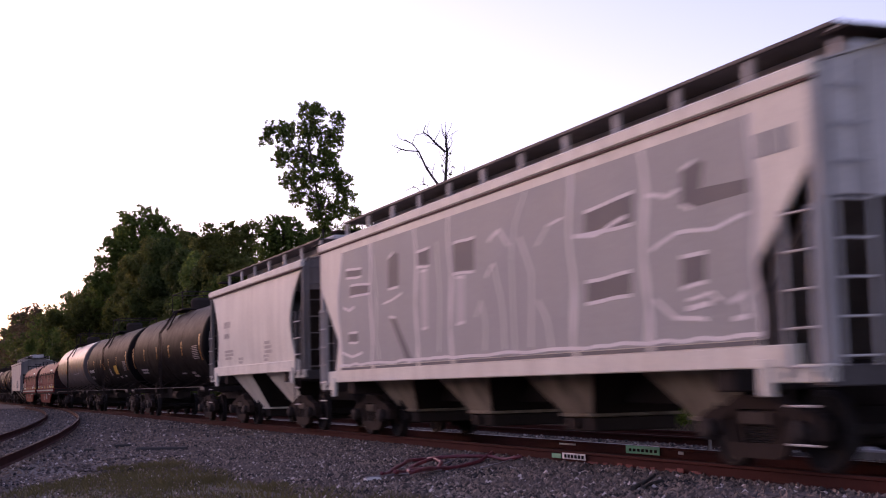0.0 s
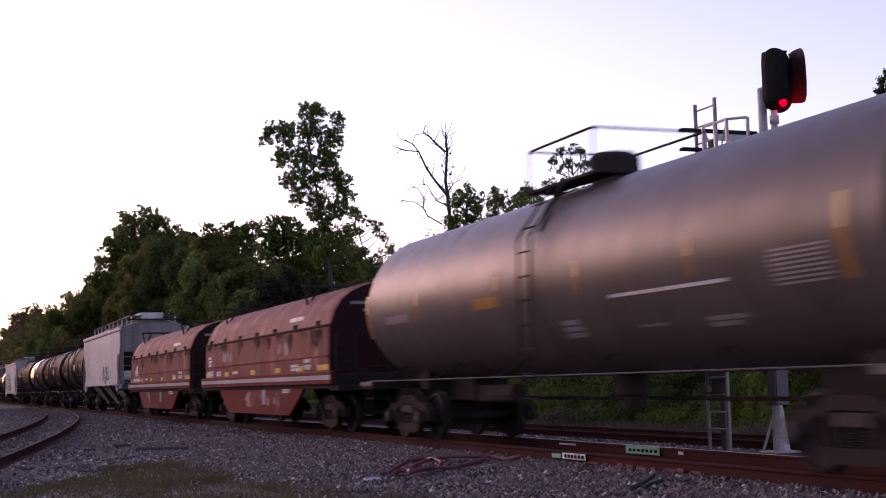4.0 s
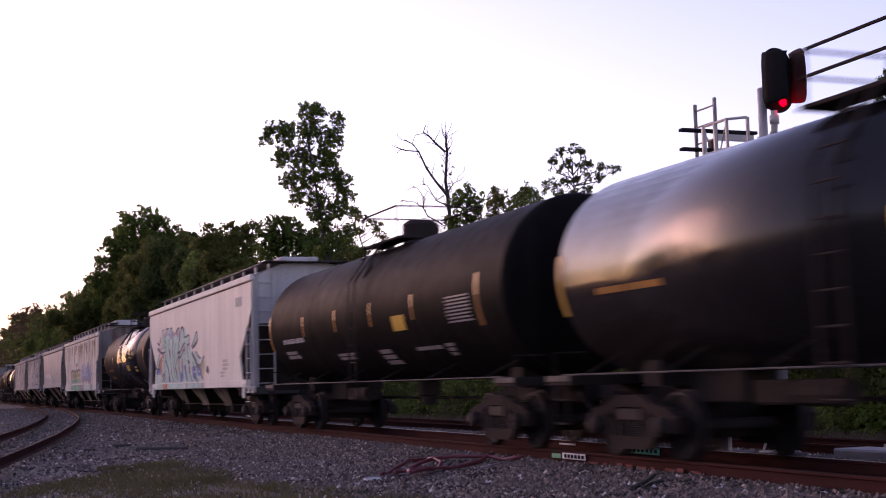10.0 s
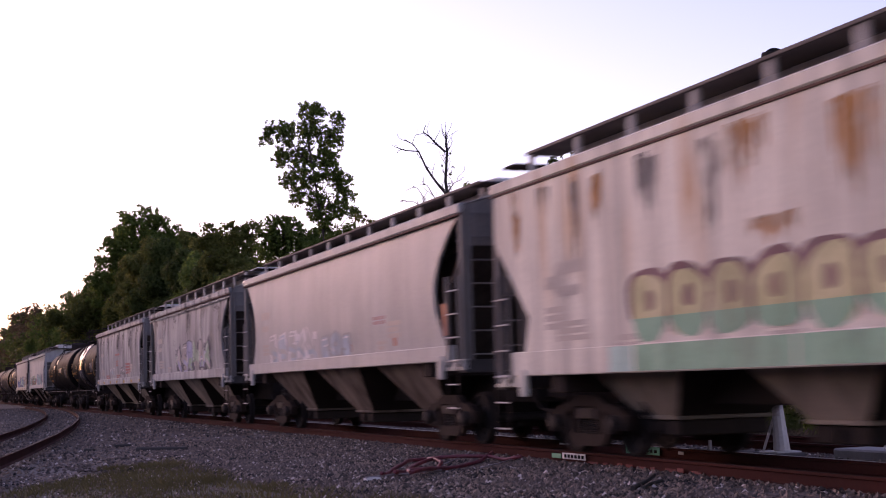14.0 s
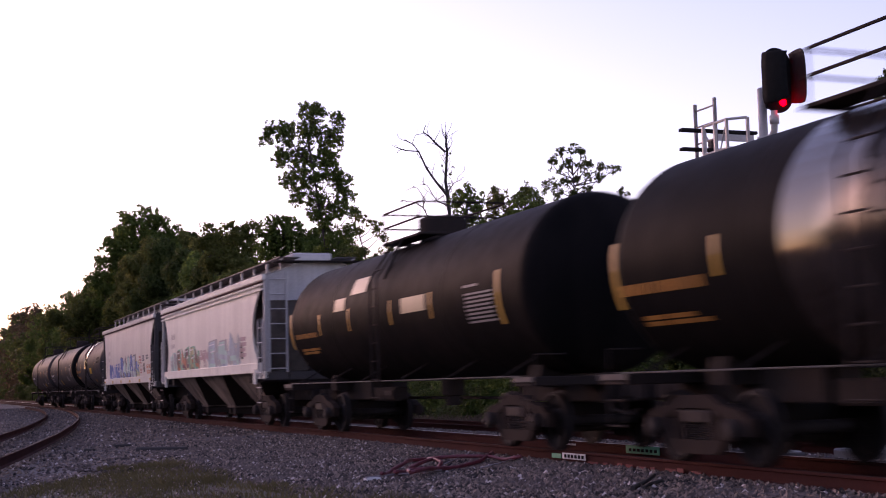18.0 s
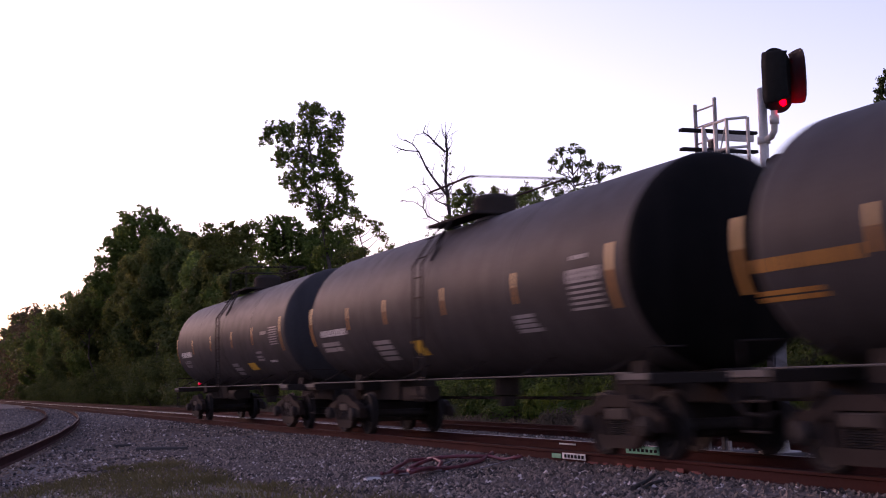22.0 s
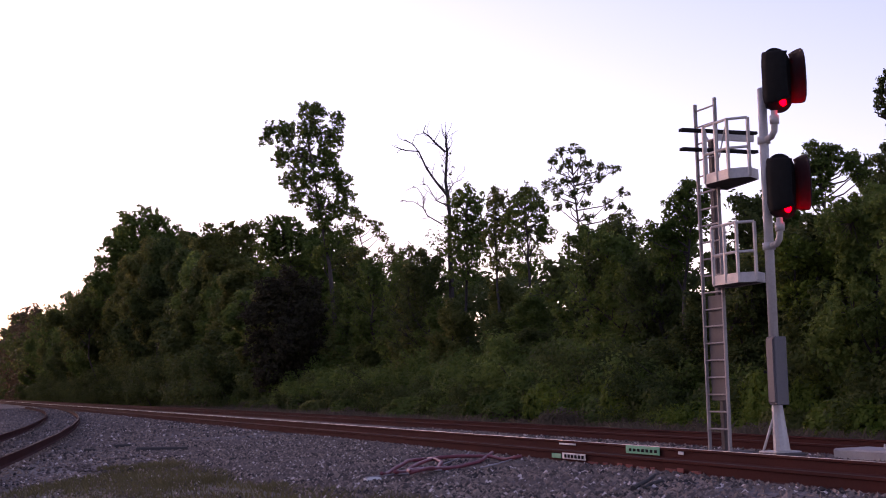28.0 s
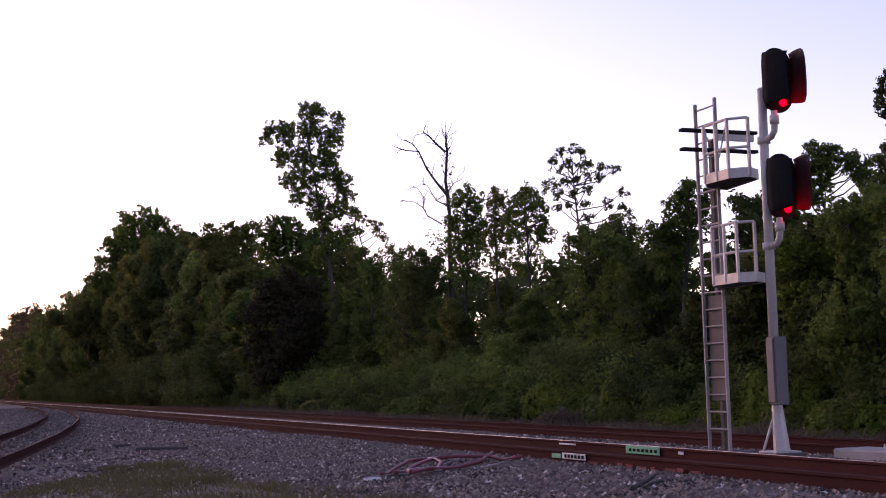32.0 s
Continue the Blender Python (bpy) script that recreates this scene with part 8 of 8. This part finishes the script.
    T = [  # kind, rear end, front end, spec
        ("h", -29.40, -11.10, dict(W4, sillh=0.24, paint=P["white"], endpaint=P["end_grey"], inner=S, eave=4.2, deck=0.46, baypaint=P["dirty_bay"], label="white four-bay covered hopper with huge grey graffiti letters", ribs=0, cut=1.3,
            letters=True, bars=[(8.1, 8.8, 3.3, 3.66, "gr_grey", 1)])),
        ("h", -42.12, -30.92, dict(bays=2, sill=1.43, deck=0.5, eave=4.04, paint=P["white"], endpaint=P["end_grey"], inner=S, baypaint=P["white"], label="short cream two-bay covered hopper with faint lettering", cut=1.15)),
        ("t", -59.99, -43.49, dict(r=1.47, zc=2.6, paint=P["black"], label="long black tank car with yellow reflective stripes", at=(-7.95, -4.84, -1.62, 1.22, 3.99, 7.3), panel=(5.87, 6.96, -0.54, -0.07), stripe2=M["orange"],
            text=[(-6.5, -4.7, -0.86, -0.64, 2, "grey_ink"), (2.2, 3.03, -1.0, -0.93, 1, "grey_ink"), (4.14, 4.94, -1.13, -0.92, 2, "panel_ink")])),
        ("t", -78.03, -61.33, dict(r=1.44, zc=2.58, paint=P["black"], label="black tank car with yellow stripes and a yellow placard", at=(-8.05, -5.1, -2.2, 1.1, 4.05, 7.35), panel=(6.04, 7.06, -0.6, -0.16), panel_lines=9, stripe2=M["orange"],
            text=[(-7.4, -5.4, -0.54, -0.33, 1, ""), (-7.5, -6.1, -0.86, -0.68, 2, "panel_ink"), (1.02, 1.83, -0.76, -0.41, 4, "panel_ink"), (2.36, 2.9, -0.88, -0.84, 1, "panel_ink"), (3.8, 4.55, -0.93, -0.8, 2, "panel_ink"), (5.41, 5.98, -0.86, -0.8, 1, "white")],
            patches=[(-1.46, -0.66, -0.44, -0.11, "orange", "faded orange placard"), (2.85, 3.9, -0.72, -0.3, "placard", "yellow placard")], scuffs=[(-2.6, -0.95, 0.7, 0.14, 3), (-1.4, -0.85, 0.55, 0.2, 4), (-1.1, -1.05, 0.5, 0.12, 5)])),
        ("t", -96.27, -79.37, dict(r=1.46, zc=2.58, paint=P["grey_tank"], label="weathered grey tank car with a warm sheen", at=(-8.0, -5.07, -1.34, 1.46, 4.43, 7.31), panel=(6.0, 7.1, -0.59, -0.18), stripe2=M["orange"],
            text=[(2.31, 5.18, -0.47, -0.41, 1, "white"), (0.6, 1.34, -0.94, -0.67, 3, "panel_ink"), (2.8, 3.52, -0.88, -0.83, 1, "panel_ink"), (4.4, 5.29, -0.95, -0.81, 2, "panel_ink"), (-6.9, -5.6, -0.4, -0.2, 1, "panel_ink")],
            patches=[(-2.31, -1.44, -0.36, -0.18, "orange", "faded orange placard")])),
        ("c", -113.04, -98.19, dict(paint=P["coil"], hood=P["coil_hood"], fade=P["coil_fade"], label="weathered red coil car with bleached patches on its side", reflectors=((-6.9, 1.0), (-4.05, 0.5), (-0.6, 0.5), (2.2, 0.5), (4.4, 0.5), (6.2, 0.9)),
            blotches=[(-0.8, 0.75, 0.7, 0.3, 1), (0.9, 0.75, 0.6, 0.25, 2), (2.2, 0.75, 0.4, 0.2, 3), (-3.5, 2.0, 1.2, 0.25, 4), (3.0, 2.0, 0.8, 0.2, 5)])),
        ("c", -129.88, -115.23, dict(bold=True, paint=P["coil"], hood=P["coil_hood"], fade=P["coil_fade"], label="oxide-red coil car with an arched hood and yellow reflectors", blotches=[(-2.3, 0.75, 0.6, 0.32, 6)])),
        ("h", -148.13, -132.83, dict(bays=3, sill=1.34, deck=0.48, eave=4.0, curved=False, cut=0.9, endh=1.15, paint=P["cream"], endpaint=P["end_grey"], inner=S, baypaint=D, label="cream three-bay covered hopper with a small dark tag",
            tags=[(1.0, 3.5, 1.48, 2.14, [P["gr_deep"], P["gr_grey"]], P["gr_black"], 4, 36, "bold dark sprayed letter shape", P["gr_pale_grey"], 0.28)], reservoir=True, bars=[(-5.9, -5.2, 2.05, 2.6, "faint_ink", 2), (4.1, 4.35, 1.6, 2.1, "gr_rose", 1), (6.4, 6.65, 1.9, 2.7, "gr_rose", 1), (-2.4, -2.2, 1.65, 1.95, "gr_rose", 1)])),
        ("t", -162.86, -149.96, dict(r=1.42, zc=2.55, paint=P["black"], label="short black tank car with yellow panels and a white emblem", at=(-6.05, -3.22, -1.17, 1.95, 5.43), dome=-0.9, deck=1.5, panel=(4.05, 5.2, -0.34, 0.13),
            band=(-2.5, 1.27, P["dull_band"]), text=[(-5.35, -3.4, -0.45, -0.19, 1, "orange"), (2.56, 4.69, -0.51, -0.44, 1, "orange"), (3.26, 3.82, -0.85, -0.63, 2, "grey_ink")],
            patches=[(1.08, 1.9, -0.17, 0.17, "pale_tape", "pale yellow panel")], flowers=[(4.15, -1.07)])),
        ("t", -177.50, -164.30, dict(r=1.42, zc=2.55, paint=P["black"], label="black tank car with orange lettering bars", at=(-6.2, -3.57, -1.49, 1.98, 5.05), dome=-0.9, deck=1.5, panel=(3.8, 4.79, -0.36, 0.09),
            band=(-2.5, -0.6, P["dull_band"]), text=[(-5.9, -3.82, -0.49, -0.22, 1, "orange"), (-5.5, -4.0, -0.85, -0.7, 2, "orange"), (2.39, 4.15, -0.54, -0.47, 1, "orange"), (2.88, 3.32, -0.81, -0.68, 2, "grey_ink")],
            patches=[(2.0, 2.89, -0.99, -0.76, "placard", "yellow panel"), (0.92, 1.86, -0.21, 0.16, "pale_tape", "pale panel")], flowers=[(3.64, -1.1)])),
        ("t", -192.45, -179.45, dict(r=1.42, zc=2.55, paint=P["brown_tank"], label="dark tank car with a wide glossy band round its middle", at=(-6.1, 2.05, 5.32), dome=0.2, panel=(3.97, 5.0, -0.47, 0.0),
            band=(-6.1, 1.36, P["bright_band"]), text=[(3.0, 5.14, -0.64, -0.57, 1, "orange"), (-5.05, -3.27, -0.38, -0.26, 1, "orange")], patches=[(1.07, 2.0, -0.25, 0.06, "placard", "worn yellow panel")], flowers=[(3.63, -1.07)])),
        ("t", -209.70, -193.62, dict(r=1.47, zc=2.58, paint=P["black"], label="black tank car with pale lettering and a yellow placard", at=(-7.62, -4.35, -1.67, 0.86, 3.4, 6.59), head=0.45, panel=(5.12, 6.28, -0.51, -0.03), stripe2=M["orange"],
            text=[(-6.41, -4.44, -0.49, -0.34, 1, ""), (-6.51, -5.11, -0.85, -0.64, 2, "panel_ink"), (-2.25, -0.98, -0.97, -0.81, 2, "panel_ink"), (0.71, 1.73, -1.14, -0.81, 3, "panel_ink"), (2.91, 4.28, -0.92, -0.83, 1, "panel_ink"), (4.45, 4.92, -1.05, -0.81, 3, "panel_ink")],
            patches=[(2.2, 2.91, -0.51, -0.22, "placard", "yellow placard")])),
        ("h", -229.13, -210.93, dict(W4, sill=1.08, sillh=0.21, paint=P["white"], endpaint=P["end_grey"], inner=S, eave=4.15, deck=0.36, baypaint=P["dirty_bay"], label="white four-bay covered hopper with bright graffiti on its rear half", cut=1.5,
            sillpatch=[(-7.2, -5.9, "gr_pale"), (-5.85, -4.8, "gr_orange"), (-4.75, -1.1, "gr_pale"), (-1.05, -0.7, "gr_rose"), (-0.65, 1.7, "gr_pale"), (1.75, 2.2, "gr_grey")], bars=[(7.0, 7.9, 3.3, 3.66, "gr_grey", 1)],
            mural=True)),
        ("t", -245.41, -231.21, dict(r=1.42, zc=2.55, paint=P["brown_tank"], label="rust-tinged dark tank car with a glossy band and yellow panels", at=(-6.5, -3.4, 6.4), dome=0.4, stripe2=M["orange"],
            band=(-1.84, 4.5, P["bright_band"]), text=[(-5.33, -3.6, -0.58, -0.41, 1, "orange"), (-5.2, -3.7, -0.9, -0.78, 2, "orange")],
            patches=[(1.16, 1.9, -0.6, -0.36, "placard", "yellow panel"), (3.5, 4.2, -0.52, -0.43, "yellow", "yellow lettered strip"), (3.5, 4.2, -0.66, -0.57, "yellow", "yellow lettered strip")], flowers=[(4.04, -1.12)])),
        ("h", -264.67, -246.27, dict(W4, ends="end_rust", eave=4.11, deck=0.46, paint=P["rusty"], fascia=P["rusty"], endpaint=P["end_grey"], inner=S, baypaint=D, label="rust-stained white four-bay covered hopper with pastel graffiti", cut=1.2,
            stains=[(-8.25, 2.9, 3.9, 0.35, "rust_drip"), (-6.3, 2.8, 3.85, 0.3, "soot_drip"), (-5.65, 3.0, 3.8, 0.4, "rust_drip"), (-4.3, 2.9, 3.85, 0.5, "soot_drip"), (-2.85, 2.6, 3.8, 0.45, "soot_drip"), (-2.1, 3.1, 3.85, 0.8, "rust_drip"), (-1.7, 2.45, 2.75, 0.9, "rust_drip"), (-0.25, 2.8, 3.8, 0.7, "rust_drip"),
                    (1.2, 2.9, 3.85, 0.9, "rust_drip"), (2.6, 2.6, 3.8, 0.4, "soot_drip"), (3.6, 2.7, 3.85, 1.1, "rust_drip"), (5.2, 3.0, 3.85, 0.6, "rust_drip"), (6.4, 2.6, 3.8, 0.5, "soot_drip"), (7.3, 2.9, 3.85, 0.8, "rust_drip"), (-7.3, 3.3, 3.85, 0.5, "soot_drip"), (0.5, 2.9, 3.8, 0.35, "soot_drip")],
            sillpatch=[(-5.4, -4.8, "gr_pale"), (-4.75, -1.4, "gr_leaf"), (-1.35, 0.85, "gr_leaf"), (0.9, 2.4, "gr_rose"), (2.5, 4.2, "gr_pale"), (5.6, 6.6, "gr_leaf")],
            bars=[(-7.3, -6.8, 2.3, 2.55, "faint_ink", 1), (-7.3, -6.6, 1.75, 2.1, "faint_ink", 3), (6.2, 7.4, 1.75, 2.05, "faint_ink", 2)],
            bubbles=(-4.8, 0.6, 1.5, 2.36, 6),
            tags=[(1.2, 5.9, 1.6, 2.5, [P["gr_lilac"], P["gr_sky"], P["gr_lilac"]], P["gr_rose"], 5, 22, "lilac and pale blue sprayed letter shape", P["gr_lilac"], 0.25)])),
        ("h", -282.50, -266.00, dict(bays=3, sill=1.42, eave=4.03, deck=0.39, paint=P["grey"], endpaint=P["end_grey"], inner=S, baypaint=P["brown_bay"], label="grey three-bay covered hopper with pale graffiti letters", cut=1.25,
            bars=[(7.25, 7.5, 1.75, 2.5, "gr_orange", 1), (4.55, 4.8, 1.75, 2.0, "gr_orange", 1), (1.7, 1.9, 1.72, 1.95, "gr_orange", 1), (3.4, 4.4, 2.22, 2.4, "gr_rose", 2)],
            tags=[(-5.4, -0.8, 1.72, 2.35, [P["grey"], P["gr_sky"]], P["gr_line"], 5, 31, "white-outlined sprayed letter shape"), (-0.4, 1.8, 1.72, 2.15, [P["gr_sky"]], P["gr_grey"], 3, 32, "faint blue sprayed shape")])),
        ("h", -299.56, -284.36, dict(bays=3, sill=1.4, eave=4.0, paint=P["sooty"], endpaint=P["end_grey"], inner=S, baypaint=D, label="streaked grey-white covered hopper with faded graffiti",
            stains=[(-6.2, 1.9, 3.7, 0.8, "soot_drip"), (-4.3, 2.2, 3.75, 0.7, "soot_drip"), (-2.0, 2.4, 3.7, 0.6, "soot_drip"), (0.8, 2.7, 3.7, 0.8, "soot_drip"), (3.2, 2.3, 3.75, 0.7, "soot_drip"), (5.6, 1.9, 3.7, 0.9, "soot_drip")], cut=1.2, ribs=1,
            tags=[(-1.5, 4.6, 1.65, 2.6, [P["gr_green"], P["ashen"], P["gr_lilac"]], P["gr_dark"], 6, 41, "faded sprayed letter shape")])),
        ("h", -317.74, -301.44, dict(bays=3, sill=1.38, eave=4.0, deck=0.43, cut=1.0, paint=P["sooty"], endpaint=P["end_grey"], inner=S, baypaint=P["dirty_bay"], label="sooty grey covered hopper with dark streaks and red lettering bars",
            stains=[(-7.0, 1.8, 3.7, 0.7, "soot_drip"), (-5.4, 1.7, 3.75, 0.6, "soot_drip"), (-3.6, 2.2, 3.7, 0.9, "soot_drip"), (-1.9, 1.8, 3.75, 0.5, "soot_drip"), (0.2, 2.9, 3.7, 0.8, "soot_drip"), (2.0, 2.2, 3.7, 0.6, "soot_drip"), (4.2, 2.4, 3.75, 0.9, "soot_drip"), (6.2, 1.8, 3.7, 0.8, "soot_drip")], tapes=7, fascia=P["ashen"],
            bars=[(-0.75, 0.9, 2.68, 2.8, "red_ink", 1), (-0.45, 0.6, 2.2, 2.48, "red_ink", 3), (-0.45, 1.0, 1.66, 1.82, "red_ink", 2), (2.8, 4.6, 1.8, 2.3, "red_ink", 4), (-4.3, -2.8, 1.65, 1.85, "red_ink", 2)],
            tags=[(1.15, 2.4, 1.85, 2.12, [P["gr_grey"]], P["gr_deep"], 3, 48, "faint dark sprayed shape"), (-2.6, -0.9, 1.85, 2.15, [P["gr_sky"]], P["ashen"], 3, 49, "faint blue sprayed shape")])),
        ("t", -332.29, -319.49, dict(r=1.42, zc=2.55, paint=P["black"], label="black tank car with a narrow glossy band and orange bars", at=(-6.0, -3.59, 1.69, 5.0), dome=-0.9, deck=1.5, panel=(3.6, 4.84, -0.39, 0.1),
            band=(-2.32, 0.9, P["bright_band"]), text=[(-5.9, -3.9, -0.47, -0.28, 1, "orange"), (-5.6, -4.0, -0.85, -0.7, 2, "orange"), (2.12, 4.05, -0.52, -0.45, 1, "orange")])),
        ("t", -349.20, -334.40, dict(r=1.42, zc=2.56, paint=P["black"], label="black tank car with orange bars and a white stencil panel", at=(-7.0, -4.41, -2.11, 0.67, 2.93, 6.0), dome=0.0, panel=(4.56, 5.83, -0.54, -0.01),
            text=[(-6.6, -4.68, -0.39, -0.24, 1, "orange"), (-6.4, -4.8, -0.75, -0.6, 2, "orange"), (4.56, 5.2, 0.06, 0.12, 1, "panel_ink")],
            patches=[(1.34, 2.67, -0.18, 0.11, "pale_tape", "pale panel"), (-3.17, -2.39, 0.11, 0.38, "pale_tape", "pale patch"), (-2.06, -1.03, 0.41, 0.74, "pale_tape", "pale patch")])),
        ("h", -367.64, -351.04, dict(bays=3, sill=1.45, deck=0.44, eave=4.04, paint=P["white"], endpaint=P["end_grey"], inner=P["end_mid"], baypaint=P["brown_bay"], label="cream three-bay covered hopper with ribbed eaves and worn graffiti", panel=True, cut=1.3, ribs=2, ends="end_pale",
            bars=[(5.2, 6.2, 1.9, 2.5, "gr_rose", 4)],
            tags=[(-6.35, -5.2, 1.72, 2.3, [P["gr_grey"]], P["gr_pale"], 2, 51, "grey sprayed letter shape", P["gr_pale"]), (-5.1, -0.9, 1.72, 2.38, [P["gr_brown"], P["gr_orange"], P["gr_maroon"], P["gr_yellow"]], P["gr_leaf"], 5, 54, "brown and rose sprayed letter shape", P["gr_leaf"], 0.2),
                  (-0.8, 0.7, 2.0, 2.25, [P["gr_rose"]], P["gr_rose"], 3, 58, "pink sprayed bar"), (0.5, 5.1, 1.72, 2.5, [P["gr_sky"], P["gr_pale"]], P["gr_grey"], 3, 52, "pale blue sprayed letter shape", P["gr_sky"])])),
        ("h", -385.83, -369.43, dict(bays=3, sill=1.38, eave=4.04, deck=0.48, cut=0.95, paint=P["cream"], endpaint=P["end_grey"], inner=S, baypaint=P["brown_bay"], label="cream three-bay covered hopper with blue graffiti along its sill", panel=True, ends="end_grey", tapes=6,
            bars=[(4.1, 4.75, 2.15, 2.5, "red_ink", 3), (5.0, 5.6, 2.25, 2.5, "gr_dark", 3), (6.0, 6.8, 2.3, 2.5, "gr_deep", 2), (6.0, 7.3, 1.7, 2.12, "gr_orange", 2), (4.25, 4.8, 1.75, 1.95, "red_ink", 2), (-6.6, -6.2, 2.0, 2.3, "faint_ink", 2)],
            tags=[(-5.7, -1.9, 1.62, 2.25, [P["gr_blue"], P["gr_blue"], P["gr_lilac"]], P["gr_lilac"], 5, 61, "blue sprayed letter shape", P["gr_pale"]), (-1.8, 3.3, 1.62, 2.5, [P["gr_blue"], P["gr_sky"], P["gr_pale"]], P["gr_deep"], 5, 62, "bold blue sprayed letter shape", P["gr_sky"]), (3.0, 4.0, 1.68, 2.3, [P["gr_blue"], P["gr_leaf"]], P["gr_yellow"], 2, 63, "yellow-edged sprayed shape", P["gr_yellow"])])),
        ("t", -400.47, -387.97, dict(r=1.42, zc=2.55, paint=P["dark_tank"], label="grey tank car with a glossy band and a yellow placard", at=(-6.1, -3.8, 3.07), dome=0.2, stripe2=M["orange"],
            band=(-1.55, -0.2, P["bright_band"]), text=[(4.09, 5.51, -0.01, 0.34, 2, "signal"), (-5.85, -3.95, -0.42, -0.22, 1, "orange"), (-5.9, -4.3, -0.72, -0.58, 2, "orange"), (1.5, 2.3, -0.95, -0.82, 2, "orange")], patches=[(0.75, 1.71, -0.5, -0.19, "placard", "yellow placard")], flowers=[(3.91, -1.1)])),
        # ends go black here: the shade on them is put into their colour
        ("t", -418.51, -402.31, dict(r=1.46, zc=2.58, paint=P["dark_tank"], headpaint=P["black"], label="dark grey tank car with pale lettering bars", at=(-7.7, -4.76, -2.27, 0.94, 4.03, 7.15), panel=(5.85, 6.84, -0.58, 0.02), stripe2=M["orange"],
            text=[(-7.0, -4.96, -0.46, -0.27, 1, "white"), (-7.1, -5.5, -0.78, -0.54, 2, "panel_ink"), (-3.44, -2.12, -1.06, -0.63, 4, "panel_ink"), (3.78, 4.66, -0.8, -0.51, 4, "grey_ink"), (5.99, 6.51, 0.12, 0.2, 1, "panel_ink"), (5.85, 6.9, -0.2, 0.0, 1, "panel_ink")], patches=[(-1.2, -0.7, -1.0, -0.72, "placard", "small yellow placard")])),
        ("t", -436.55, -420.30, dict(r=1.46, zc=2.58, paint=P["dark_tank"], label="dark grey last tank car with a red rear marker", at=(-7.7, -4.75, -1.7, 1.45, 4.15, 7.32), panel=(6.09, 7.0, -0.43, 0.06), stripe2=M["orange"], last=True, head=0.42,
            text=[(-6.93, -5.1, -0.47, -0.23, 1, "white"), (-6.75, -5.5, -0.8, -0.54, 2, "grey_ink"), (4.19, 4.86, -0.61, -0.53, 1, "panel_ink"), (4.1, 4.95, -0.81, -0.65, 2, "panel_ink"), (5.16, 5.89, -0.14, -0.02, 1, "panel_ink"), (5.34, 6.08, -0.87, -0.79, 1, "white"), (0.46, 1.45, -1.15, -0.78, 3, "grey_ink")], patches=[(2.58, 3.43, -1.02, -0.82, "placard", "yellow placard")])),
    ]
    cars = []
    for i, (kind, rear, front, spec) in enumerate(T):
        spec.update(L=front - rear, seed=100 + i)
        car = {"h": hopper, "t": tank, "c": coil_car}[kind](spec)
        if spec.get("last"):
            h = spec["L"] / 2
            part("marker_case", rbox(B(), -h - 0.34, -h - 0.2, -0.42, -0.2, 0.9, 1.2, 0.02), M["undercar"], car, "dark case of the rear marker")
            part("rear_marker", rbox(B(), -h - 0.36, -h - 0.22, -0.6, -0.5, 1.21, 1.3, 0.02), M["red_marker"], car, "glowing red marker lamp")
            part("marker_arm", tube(B(), [(-h - 0.28, -0.3, 1.15), (-h - 0.28, -0.55, 1.22)], 0.02, 6), M["undercar"], car)
        car.location = ((rear + front) / 2, Y_MAIN, 0)
        cars.append((car, (rear + front) / 2))
    return cars


ground()
tracks()
signal()
woods()
cables()
CARS = consist()
stones()
grass_patch("grass", 30000, -27, -14.5, 0.3, 5.4, 0.1, M["turf"], "thin dry grass growing through the gravel", 5, 0.3, True)
grass_patch("grass", 52000, -115, -22, 18.6, 21.2, 0.55, M["weeds"], "tall dry weeds beside the far track", 6, 0.9)


def motions():
    for car, x in CARS:
        walk(car, [(t, pose(x + speed_run(t), Y_MAIN, 0)) for t in range(0, 33, 2)])
    for car, along, x, wheel in ROLLING:
        mid = dict((c.name, m) for c, m in CARS)[car.name]
        t0 = max(0.0, (-62 - mid - along) / 17.6)
        t1 = min(32.0, (-7 - mid - along) / 17.6)
        rows = [(0, pose(x, 0, WHEEL_R))]
        f0, f1 = int(t0 * FPS) + 1, int(t1 * FPS)
        for f in range(f0, f1 + 1):
            t = f / FPS
            a = math.degrees((speed_run(t) - speed_run(f0 / FPS)) / WHEEL_R)
            rows.append((t, pose(x, 0, WHEEL_R, 0, a, 0)))
        last = rows[-1][1]
        if rows[-1][0] < 31.9:
            rows.append((32, last))
        walk(wheel, rows)


motions()
